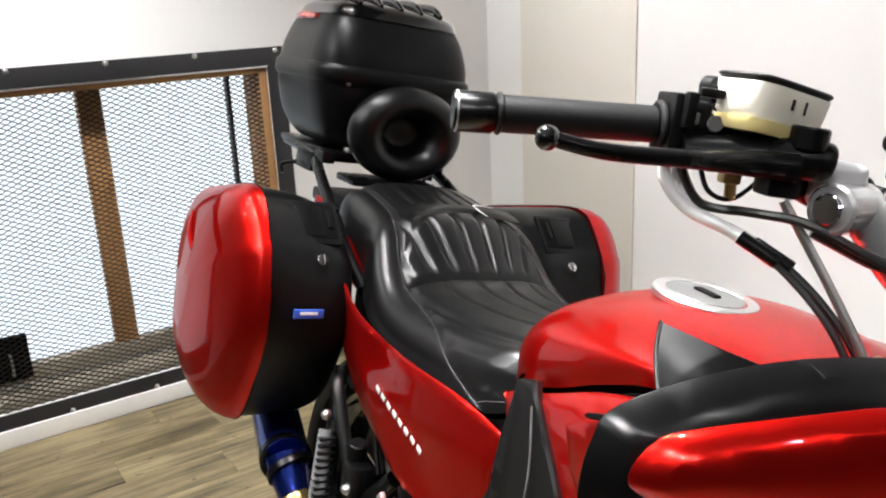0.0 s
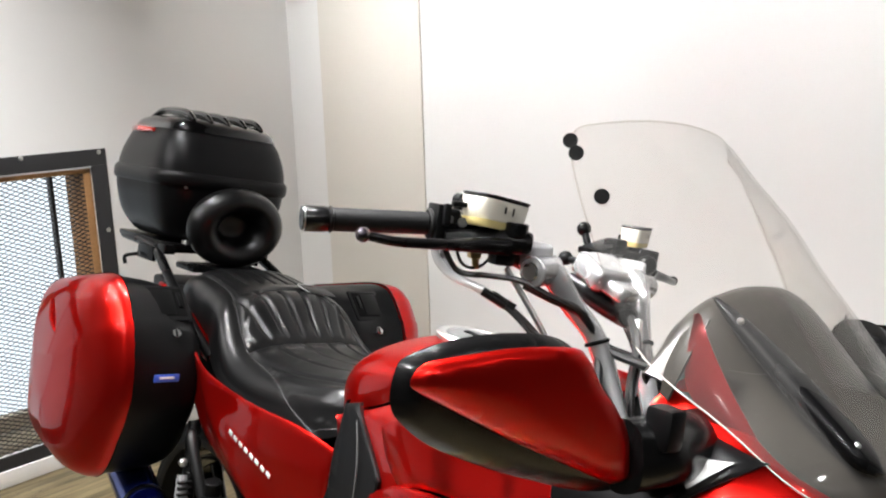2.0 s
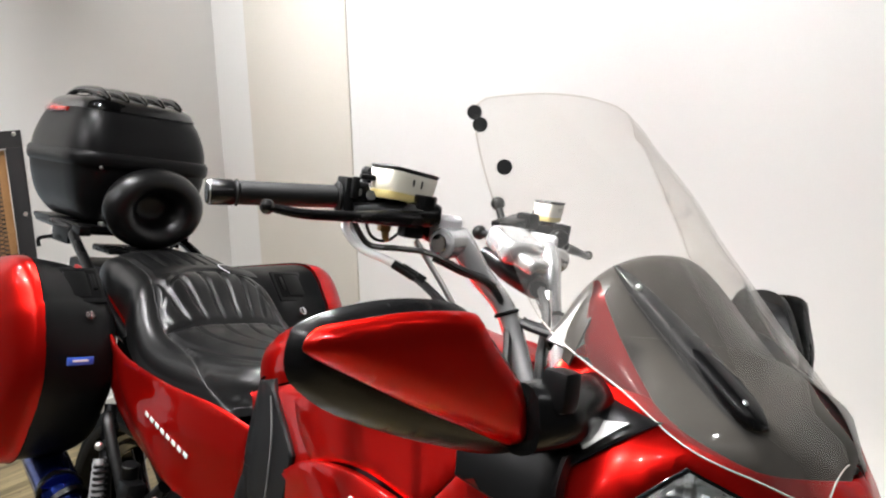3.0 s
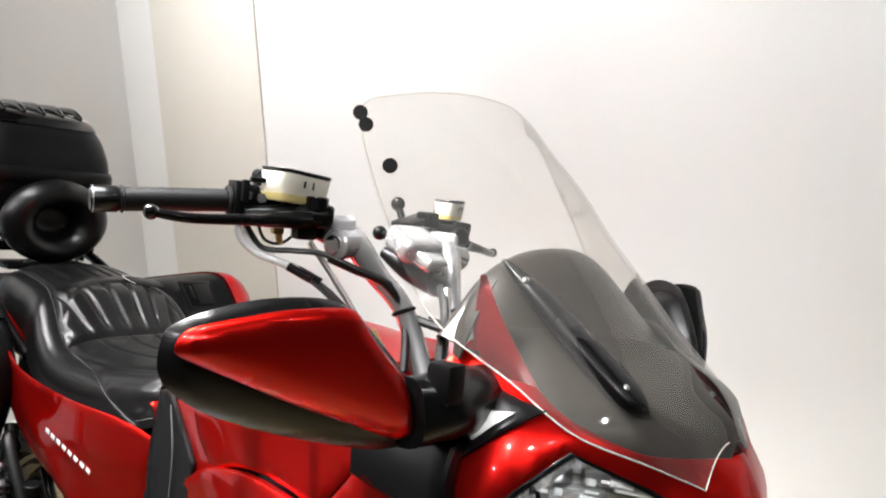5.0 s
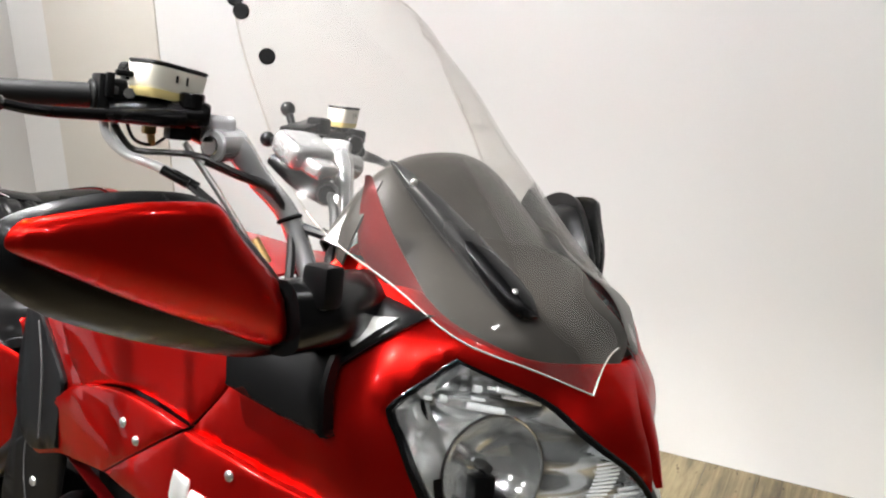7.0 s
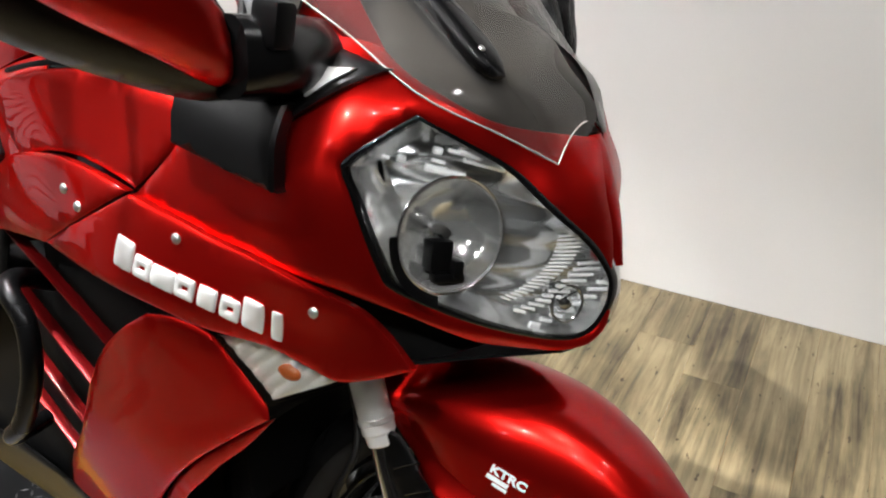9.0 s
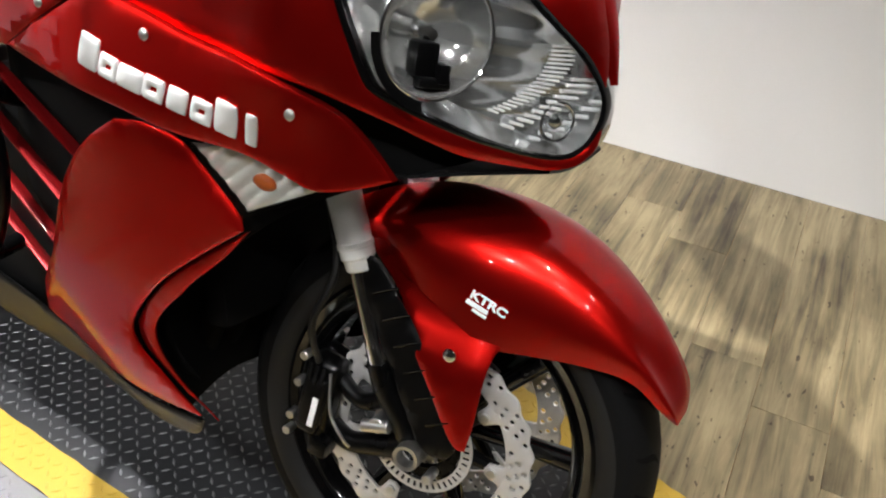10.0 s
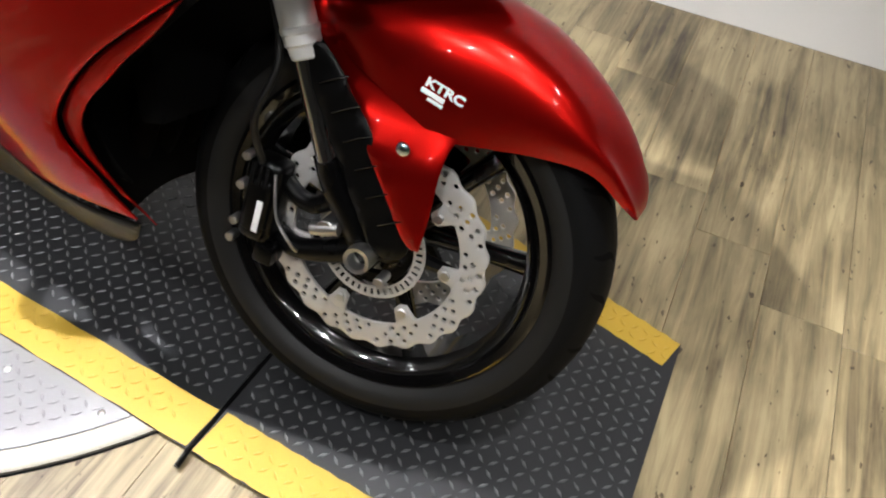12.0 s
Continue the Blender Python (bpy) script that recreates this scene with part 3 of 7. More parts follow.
def build_track():
    track = thing("track_board", "worn black checker-plate track with yellow edge lines, on the turntable", "ramp")
    y_r, y_l, seam = -0.222, 0.50, 0.592
    rear = [(-0.98, y_r), (seam - 0.004 + 0.02, y_r), (seam - 0.004 - 0.02, y_l), (-0.98, y_l)]
    front = [(seam + 0.004 + 0.02, y_r), (1.213, y_r), (1.156, 0.392), (seam + 0.004 - 0.02, y_l)]
    for o, name in ((rear, "rear_plate"), (front, "front_flap")):
        loop = []
        for a, b in zip(o, o[1:] + o[:1]):
            loop += [(a[0] + (b[0] - a[0]) * k / 12, a[1] + (b[1] - a[1]) * k / 12) for k in range(12)]
        part(name, slab(loop, 0.0035, Matrix.Translation((0, 0, TRACK_Z)), 0.0008, step=0.2), PLATE_BLACK, track, "black painted checker plate")
    part("hinge", tube([(seam + 0.021, y_r - 0.006, TRACK_Z - 0.001), (seam - 0.02, y_l, TRACK_Z - 0.001)], 0.004, n=6), BLACK_METAL, track, "black hinge rod")
    part("hinge_pin", tube([(seam + 0.021, y_r - 0.004, TRACK_Z - 0.001), (seam + 0.024, y_r - 0.03, TRACK_Z - 0.003)], 0.0045, n=4), BLACK_METAL, track)

    def stripe(a, b, w0, w1):
        a, b = Vector((*a, TRACK_Z + 0.0006)), Vector((*b, TRACK_Z + 0.0006))
        d = (b - a).normalized()
        n = Vector((-d.y, d.x, 0))
        bm = bmesh.new()
        rows = []
        for k in range(40):
            p = a + (b - a) * k / 39
            j = 0.0015 * math.sin(k * 2.3)
            rows.append([p + n * (w0 + j), p + n * (w1 + 0.7 * j)])
        return grid_mesh(rows)

    part("yellow_line", stripe((-0.98, y_r), (seam + 0.014, y_r), 0.0, 0.074), PLATE_YELLOW, track, "worn yellow edge line")
    part("yellow_line", stripe((seam + 0.026, y_r), (1.212, y_r), 0.0, 0.078), PLATE_YELLOW, track, "worn yellow edge line")
    part("yellow_line", stripe((1.155, 0.391), (seam, 0.499), 0.0, 0.066), PLATE_YELLOW, track, "worn yellow edge line")
    part("yellow_line", stripe((seam - 0.03, 0.499), (-0.98, 0.499), 0.0, 0.07), PLATE_YELLOW, track, "worn yellow edge line")

    def left_edge(x):
        return y_l if x < seam else y_l + (0.392 - y_l) * (x - seam) / (1.156 - seam)

    def front_edge(y):
        return 1.213 - 0.057 * (y - y_r) / 0.614

    def black(x, y):
        return y_r + 0.085 < y < left_edge(x) - 0.08 and x < front_edge(y) - 0.015 and abs(x - (seam - 0.02 * (y - 0.14) / 0.36)) > 0.018

    def yellow(x, y):
        return x < front_edge(y) - 0.015 and (y_r + 0.012 < y < y_r + 0.068 or left_edge(x) - 0.058 < y < left_edge(x) - 0.012) and abs(x - seam) > 0.035

    bm = bmesh.new()
    treads(bm, black, TRACK_Z, -0.25, 1.2, y_r, y_l)
    tagged(part("tread_pattern", bm, PLATE_WORN, track, "tread worn to bare grey steel"), kind="stuff")
    bm = bmesh.new()
    treads(bm, yellow, TRACK_Z + 0.0006, -0.25, 1.2, y_r, y_l)
    tagged(part("tread_pattern", bm, PLATE_YELLOW, track), kind="stuff")


build_room()
build_window()
build_turntable()
build_track()

# ---- the motorcycle ----
LEAN, STEER = 0.2168, radians(6.9)
bike = thing("motorcycle", "candy-red touring motorcycle with panniers, leaning on its side stand", "motorcycle", "", Matrix.Translation((0, 0, TRACK_Z + 0.0035)) @ Matrix.Rotation(-LEAN, 4, "X"))
AXLE = Vector((0.752, 0, 0.300))
HEAD = Vector((0.872, 0, 0))
STEERED = Matrix.Translation(HEAD) @ Matrix.Rotation(STEER, 4, Vector((-0.438, 0, 0.899))) @ Matrix.Translation(-HEAD)


def both(name, bm, mat, parent=None, label="", steer=False, angle=38):
    """A part on the right-hand side and its mirror image on the other."""
    twin = bm.copy()
    made = []
    for b, m in ((bm, Matrix()), (twin, MIRROR)):
        moved(b, m)
        if steer:
            moved(b, STEERED)
        made.append(part(name, b, mat, parent or bike, label, angle))
    return made


def steered(name, bm, mat, parent=None, label="", angle=38):
    return part(name, moved(bm, STEERED), mat, parent or bike, label, angle)


def wheel(name, centre, radius, half, rim_r, m, spokes=6):
    """Tyre, rim, spokes and hub of a cast wheel."""
    crown = [(half, rim_r + 0.042), (half * 0.97, rim_r + 0.056), (half * 0.80, radius - 0.016), (half * 0.5, radius - 0.005), (0, radius)]
    tread = crown + [(-y, r) for y, r in crown[-2::-1]]
    rim = part("rim", moved(lathe([(0.041, rim_r + 0.013), (0.048, rim_r + 0.014), (0.050, rim_r + 0.008), (0.046, rim_r - 0.002), (0.034, rim_r - 0.008), (0.026, rim_r - 0.024), (-0.026, rim_r - 0.024), (-0.034, rim_r - 0.008), (-0.046, rim_r - 0.002), (-0.050, rim_r + 0.008), (-0.048, rim_r + 0.014), (-0.041, rim_r + 0.013)], centre, 96), m), BLACK_GLOSS, bike, "gloss black cast wheel rim")
    part("tyre", moved(lathe([(p.x, p.y) for p in spline([(y, r, 0) for y, r in tread], 26)], centre, 96), m), RUBBER, rim, "black rubber tyre with a worn tread")
    for s in (-1, 1):
        side = [(s * half, rim_r + 0.042), (s * (half + 0.001), rim_r + 0.034), (s * (half - 0.004), rim_r + 0.020), (s * 0.046, rim_r + 0.012)]
        part("sidewall", moved(lathe(side, centre, 96), m), TYRE_WALL, rim, "dusty grey tyre sidewall")
    line = [(p.x, p.y) for p in spline([(y, r, 0) for y, r in tread], 26)]

    def tyre_r(y):
        for (y0, r0), (y1, r1) in zip(line, line[1:]):
            if y0 >= y >= y1:
                return r0 + (r1 - r0) * (y0 - y) / (y0 - y1 + 1e-9)
        return radius

    for s in (-1, 1):
        bm = bmesh.new()
        for k in range(26):
            a0 = 2 * math.pi * k / 26
            rows = []
            for i in range(7):
                t = i / 6
                y = s * (0.008 + t * half * 0.72)
                a = a0 + 0.10 * t * (1 if k % 2 else 1.7) + 0.02 * math.sin(5 * t)
                r = tyre_r(abs(y)) + 0.0004
                wdt = 0.005 / radius * (0.4 + 1.2 * t * (1 - t) * 2)
                rows.append([Vector(centre) + Vector((r * math.cos(q), y, r * math.sin(q))) for q in (a - wdt, a + wdt)])
            g = grid_mesh(rows)
            me = bpy.data.meshes.new("tmp")
            g.to_mesh(me)
            g.free()
            bm.from_mesh(me)
            bpy.data.meshes.remove(me)
        tagged(part("tread_groove", moved(bm, m), DARK, rim), kind="stuff")
    part("hub", moved(lathe([(0.05, 0.0), (0.05, 0.03), (0.03, 0.045), (-0.03, 0.045), (-0.05, 0.03), (-0.05, 0.0)], centre, 32), m), BLACK_METAL, rim)
    for k in range(spokes):
        a = 2 * math.pi * (k // 2) / (spokes / 2) + (0.28 if k % 2 else -0.28) + 0.5
        b = a + (0.12 if k % 2 else -0.12)
        p, q = (Vector(centre) + Vector((r * math.cos(t), 0, r * math.sin(t))) for r, t in ((0.03, a), (rim_r - 0.018, b)))
        bm = tube([p, p * 0.5 + q * 0.5, q], [0.019, 0.014, 0.017], seg=10)
        part("spoke", moved(bm, m), BLACK_GLOSS, rim)
    return rim


def build_front_wheel():
    rim = wheel("front_wheel", AXLE, 0.300, 0.060, 0.216, STEERED)
    for s in (-1, 1):
        turn = Matrix.Translation(AXLE + Vector((0, s * 0.066, 0))) @ Matrix.Rotation(radians(90), 4, "X")
        holes = []
        for k in range(44):
            a = 2 * math.pi * k / 44
            for j, r in enumerate((0.1240, 0.1340, 0.1440)):
                if (k + j) % 4 != 3:
                    c = a + 0.048 * j
                    holes.append(ring(0.0040, 8, (r * math.cos(c), r * math.sin(c))))
        outer = ring(0.152, 192, (0, 0), 0.0026, 24)
        plate = lifted([outer, ring(0.117, 72), *holes], lambda a, b, off: (a, b, off), 0.005, 0.0006, 0.03, 0.0012)
        disc = part("brake_disc", moved(moved(plate, Matrix.Translation((0, 0, 0.0025))), STEERED @ turn), DISC_STEEL, bike, "drilled wave-edged steel brake disc")
        for k in range(7):
            a = radians(-2 - 52.5 * k) if s < 0 else radians(-2 + 52.5 * k)
            d, n = Vector((math.cos(a), math.sin(a))), Vector((-math.sin(a), math.cos(a)))
            lug = [d * 0.120 - n * 0.019, d * 0.112 - n * 0.013, d * 0.094 - n * 0.009, d * 0.0905, d * 0.094 + n * 0.009, d * 0.112 + n * 0.013, d * 0.120 + n * 0.019, d * 0.121]
            part("lug", moved(slab([tuple(p) for p in lug], 0.006, Matrix.Translation((0, 0, 0.003))), STEERED @ turn), DISC_STEEL, disc)
            p = d * 0.1015
            for z in (-s * 0.004,):
                part("rotor_bolt", moved(rod((p.x, p.y, -0.007), (p.x, p.y, 0.007), 0.0068, seg=12), STEERED @ turn), STEEL, disc)
        spider = []
        for k in range(7):
            a = radians(-2 - 52.5 * k) if s < 0 else radians(-2 + 52.5 * k)
            part("carrier_arm", moved(tube([(0.05 * math.cos(a), 0.05 * math.sin(a), s * 0.012), (0.104 * math.cos(a), 0.104 * math.sin(a), s * 0.012)], [0.012, 0.008], n=5, seg=8), STEERED @ turn), BLACK_METAL, disc)
        spider.append(moved(lathe([(-0.006, 0.055), (0.006, 0.055), (0.006, 0.04), (-0.006, 0.04)], seg=40, wrap=True), Matrix.Rotation(radians(90), 4, "X")))
        part("carrier", moved(joined(*spider), STEERED @ turn), BLACK_METAL, disc, "black disc carrier")
        slots = [[((0.0655 + 0.0045 * u) * math.cos(2 * math.pi * (k + w) / 44), (0.0655 + 0.0045 * u) * math.sin(2 * math.pi * (k + w) / 44)) for u, w in ((-1, 0.28), (1, 0.28), (1, 0.72), (-1, 0.72))] for k in range(44)]
        abs_ring = lifted([ring(0.074, 88), ring(0.058, 66), *slots], lambda a, b, off: (a, b, off), 0.002, 0.0003, 0.02, 0.001)
        part("sensor_ring", moved(abs_ring, STEERED @ turn @ Matrix.Translation((0, 0, -s * 0.010 + 0.001))), DISC_STEEL, disc, "slotted steel wheel-speed ring")
    # axle ends
    both("axle_end", joined(lathe([(-0.124, 0.0125), (-0.125, 0.0175), (-0.114, 0.0185), (-0.09, 0.0185)], AXLE, 28), lathe([(-0.124, 0.0125), (-0.106, 0.0115), (-0.106, 0.0)], AXLE, 28)), STEEL, None, "hollow steel axle end", True)


def along(t, back=0.0, y=0.0):
    """A point on the fork's line: t metres up from the axle's height, back metres behind the line."""
    d, n = Vector((-0.438, 0, 0.899)), Vector((-0.899, 0, -0.438))
    return AXLE + Vector((0.0, y, 0.0)) + d * t + n * back


def build_fork():
    y = -0.108
    both("fork_tube", joined(rod(along(0.265, 0.010, y), along(0.74, 0.010, y), 0.0225, seg=24, bevel=0.003), rod(along(0.250, 0.010, y), along(0.275, 0.010, y), 0.0185, 0.0205, seg=24), rod(along(0.278, 0.010, y), along(0.290, 0.010, y), 0.0240, seg=24)), FORK_SILVER, None, "pale silver fork tube", True)
    both("fork_slider", rod(along(0.125, 0.016, y), along(0.262, 0.014, y), 0.0130, seg=20), CHROME, None, "polished fork slider", True)
    leg = tube([along(-0.010, 0.0, y + 0.022), along(0.04, 0.006, y + 0.018), along(0.09, 0.016, y + 0.008), along(0.13, 0.016, y)], [0.021, 0.022, 0.019, 0.016], seg=16)
    both("fork_foot", leg, BLACK_METAL, None, "black fork foot", True)
    # long black guard before the slider
    guard = [(0.624, 0.532), (0.624, 0.532), (0.640, 0.545), (0.665, 0.540), (0.720, 0.480), (0.765, 0.425), (0.812, 0.356), (0.812, 0.356), (0.806, 0.322), (0.780, 0.312), (0.757, 0.326), (0.757, 0.326), (0.720, 0.383), (0.669, 0.460), (0.632, 0.520)]
    bm = lifted([rounded(guard, 0.010)], lambda x, z, off: (x, -(0.1185 - 0.3 * (x - 0.70) ** 2 + 0.0012 * math.sin(90 * (z - 0.4 * x)) + off), z), 0.004, 0.003, 0.016)
    guards = both("fork_guard", bm, BLACK_PLASTIC, None, "black plastic fork guard", True)
    for k in range(6):
        x, z = 0.664 + 0.0215 * k, 0.512 - 0.029 * k
        rib = tube([(x - 0.004, -0.1205, z - 0.010), (x + 0.014, -0.1225, z + 0.002), (x + 0.030, -0.1205, z + 0.010)], 0.0014, 10, 8)
        for g, m in zip(guards, (Matrix(), MIRROR)):
            part("guard_rib", moved(rib.copy(), STEERED @ m), BLACK_SATIN, g)
        rib.free()
    # calipers behind the fork legs
    for s, m in ((-1, Matrix()), (1, MIRROR)):
        c = AXLE + Vector((-0.152, -0.092, 0.014))
        tilt = Matrix.Translation(c) @ Matrix.Rotation(radians(4), 4, "Y")
        body = part("brake_caliper", moved(joined(box((0.048, 0.040, 0.120), (0, 0.004, 0), 0.012, segments=3), box((0.036, 0.030, 0.090), (0.0, -0.012, -0.006), 0.010, segments=3), box((0.030, 0.034, 0.030), (0.022, 0.0, -0.070), 0.006)), STEERED @ m @ tilt), BLACK_METAL, bike, "black four-piston brake caliper")
        for k in range(3):
            part("caliper_slot", moved(box((0.006, 0.004, 0.030), (-0.010 + 0.010 * k, -0.0275, 0.045), 0.0015), STEERED @ m @ tilt), DARK, body)
        for z in (0.062, 0.020, -0.034, -0.060):
            part("caliper_bolt", moved(rod((-0.024, -0.028, z), (-0.024, -0.010, z), 0.0062, seg=10), STEERED @ m @ tilt), STEEL, body)
        part("maker_mark", moved(box((0.0085, 0.0012, 0.046), (0.008, -0.0278, -0.012), 0.0004), STEERED @ m @ tilt), WHITE_MARK, body, "white maker's mark")
        part("bracket", moved(joined(tube([c + Vector((0.02, 0.02, -0.05)), c + Vector((0.06, 0.01, -0.055)), AXLE + Vector((0.0, -0.085, 0.0))], [0.014, 0.015, 0.020], seg=10), tube([c + Vector((0.02, 0.012, 0.03)), c + Vector((0.07, 0.0, 0.02)), AXLE + Vector((-0.02, -0.095, 0.09))], [0.012, 0.012, 0.014], seg=10)), STEERED @ m), BLACK_METAL, body)
        part("sensor_bolt", moved(joined(rod(AXLE + Vector((-0.052, -0.118, 0.022)), AXLE + Vector((-0.052, -0.09, 0.022)), 0.011, seg=14), rod(AXLE + Vector((-0.072, -0.112, 0.012)), AXLE + Vector((-0.035, -0.112, 0.026)), 0.009, seg=10)), STEERED @ m), STEEL, body)
        part("pinch_bolt", moved(rod(AXLE + Vector((0.032, -0.118, -0.022)), AXLE + Vector((0.032, -0.09, -0.022)), 0.007, seg=10), STEERED @ m), STEEL, body)
        hose = tube([c + Vector((0.0, -0.02, 0.06)), c + Vector((-0.012, -0.035, 0.12)), c + Vector((0.0, -0.02, 0.20)), c + Vector((-0.05, 0.0, 0.30)), c + Vector((-0.13, 0.02, 0.40))], 0.0048)
        part("brake_hose", moved(hose, STEERED @ m), WIRE, body, "black brake hose")
        wire = tube([c + Vector((0.02, -0.02, 0.05)), c + Vector((0.035, -0.03, 0.0)), c + Vector((0.06, -0.03, -0.03)), c + Vector((0.068, -0.024, -0.04))], 0.0022)
        part("sensor_wire", moved(wire, STEERED @ m), STEEL, body, "thin pale sensor wire")


def build_fender():
    def at(deg, r, y):
        a = radians(deg)
        return (AXLE.x + r * math.cos(a), y, AXLE.z + r * math.sin(a))

    # crown of the front mudguard, from its nose back over the wheel
    table = [(27, 0.330, 0.044, 0.338), (31, 0.322, 0.060, 0.344), (40, 0.300, 0.070, 0.347), (49, 0.258, 0.083, 0.346), (60, 0.215, 0.094, 0.344), (72, 0.190, 0.102, 0.342), (86, 0.200, 0.106, 0.339), (100, 0.225, 0.104, 0.338), (112, 0.262, 0.094, 0.336), (126, 0.300, 0.080, 0.334)]
    sections = []
    for deg, low, half, top in table:
        mid = low * 0.45 + top * 0.55
        drop = min(0.018, (top - mid) * 0.8)
        sections.append([at(deg, low, -half * 0.98), at(deg, mid, -half), at(deg, top - drop, -half * 0.72), at(deg, top, 0), at(deg, top - drop, half * 0.72), at(deg, mid, half), at(deg, low, half * 0.98)])
    fender = part("front_mudguard", moved(loft(sections, 44, 28, thick=0.003), STEERED), RED, bike, "glossy candy-red front mudguard")
    # side blades that run down beside the fork
    blade = [(0.627, 0.560), (0.627, 0.560), (0.680, 0.570), (0.740, 0.560), (0.800, 0.545), (0.850, 0.530), (0.850, 0.530), (0.836, 0.495), (0.826, 0.474), (0.825, 0.438), (0.826, 0.384), (0.824, 0.342), (0.824, 0.342), (0.803, 0.350), (0.751, 0.421), (0.685, 0.504)]
    outline = rounded(blade, 0.010)

    def lay(sign):
        def place(x, z, off):
            t = min(1.0, max(0.0, (0.52 - z) / 0.085))
            w = 0.0925 + 0.0305 * t * t * (3 - 2 * t) - 0.10 * max(0.0, x - 0.80) - 0.25 * (x - 0.77) ** 2 + 0.010 * max(0.0, min(1.0, (0.70 - x) / 0.06))
            return (x, sign * (w + off), z)
        return place

    for s in (-1, 1):
        b = part("blade", moved(lifted([outline], lay(s), 0.003, 0.002, 0.022), STEERED), RED, fender)
        part("mudguard_bolt", moved(ball((0.776, s * 0.1195, 0.462), 0.0095, (1, 0.6, 1), 14), STEERED), CHROME, fender, "dome-headed chrome bolt")
    m = STEERED @ Matrix.Translation((0.779, -0.1082, 0.540)) @ Matrix.Rotation(radians(90), 4, "X") @ Matrix.Rotation(radians(-12), 4, "Z") @ Matrix.Rotation(radians(-4), 4, "X")
    lettering("KTRC", 0.0185, 0.0006, WHITE_MARK, fender, m @ Matrix.Diagonal((1.05, 0.80, 1, 1)), "lettering", "white lettering")
    part("small_print", moved(joined(box((0.030, 0.006, 0.001), (0.014, -0.006, 0), 0.0003), box((0.02, 0.004, 0.001), (0.020, -0.0125, 0), 0.0003)), m), WHITE_MARK, fender)


build_front_wheel()
build_fork()
build_fender()


# ---- fairing: half-widths at stations along the machine, by height ----
STATION_X = (0.0, 0.2, 0.4, 0.55, 0.65, 0.75, 0.82, 0.90)
STATION_Z = (0.10, 0.30, 0.45, 0.60, 0.70, 0.80, 0.90, 1.0, 1.08)
HALF = np.array([
    (0.120, 0.190, 0.215, 0.235, 0.247, 0.260, 0.285, 0.300, 0.300),
    (0.110, 0.200, 0.250, 0.270, 0.288, 0.293, 0.298, 0.300, 0.290),
    (0.120, 0.235, 0.272, 0.295, 0.315, 0.310, 0.292, 0.280, 0.265),
    (0.130, 0.220, 0.267, 0.286, 0.292, 0.296, 0.296, 0.250, 0.190),
    (0.140, 0.196, 0.229, 0.272, 0.264, 0.290, 0.290, 0.245, 0.090),
    (0.150, 0.174, 0.189, 0.217, 0.213, 0.205, 0.190, 0.133, -0.085),
    (0.160, 0.158, 0.153, 0.136, 0.115, 0.128, 0.101, -0.080, -0.230),
    (0.170, 0.138, 0.106, 0.078, 0.060, -0.029, -0.088, -0.254, -0.390),
])


def weights(stations, v):
    n = len(stations)
    v = min(max(v, stations[0]), stations[-1])
    i = 0
    while i < n - 2 and v >= stations[i + 1]:
        i += 1
    t = (v - stations[i]) / (stations[i + 1] - stations[i])
    out = np.zeros(n)
    for k, w in zip((i - 1, i, i + 1, i + 2), ((-t + 2 * t * t - t**3) / 2, (2 - 5 * t * t + 3 * t**3) / 2, (t + 4 * t * t - 3 * t**3) / 2, (t**3 - t * t) / 2)):
        out[min(max(k, 0), n - 1)] += w
    return out


def half_width(x, z):
    return float(weights(STATION_X, x) @ HALF @ weights(STATION_Z, z))


def on_side(sign, off=0.0, dish=None):
    """Lays an outline of x and z on the fairing's flank, off metres proud."""
    def place(x, z, more):
        w = half_width(x, z) + off + more + (dish(x, z) if dish else 0.0)
        # the far flank of the nose tucks in behind the near one
        tuck = 0.45 * max(0.0, x - 0.80) if sign > 0 else 0.0
        return (x - tuck, sign * max(w, 0.0), z)
    return place


def cowl(name, outline, mat, off=0.0, thick=0.004, label="", holes=(), step=0.018, soft=0.0025, dish=None, parent=None):
    """The same panel on both flanks."""
    loop = rounded(outline, 0.010)
    gaps = [rounded(h, 0.010) for h in holes]
    made = []
    for s in (-1, 1):
        made.append(part(name, lifted([loop, *gaps], on_side(s, off, dish), thick, soft, step), mat, parent or bike, label))
    return made


LAMP = [(0.702, 0.968), (0.702, 0.968), (0.682, 0.945), (0.660, 0.918), (0.660, 0.905), (0.672, 0.880), (0.698, 0.808), (0.713, 0.787), (0.753, 0.768), (0.811, 0.743), (0.850, 0.736), (0.868, 0.747), (0.8735, 0.770), (0.8715, 0.795), (0.865, 0.815), (0.865, 0.815), (0.846, 0.855), (0.812, 0.895), (0.760, 0.935)]


def shrunk(loop, d):
    """The same outline, d metres further in."""
    cx, cz = 0.765, 0.848
    out = []
    for x, z in loop:
        r = math.hypot(x - cx, z - cz)
        out.append((x + (cx - x) * d / r, z + (cz - z) * d / r))
    return out


LAMP_IN = shrunk(LAMP, 0.0055)


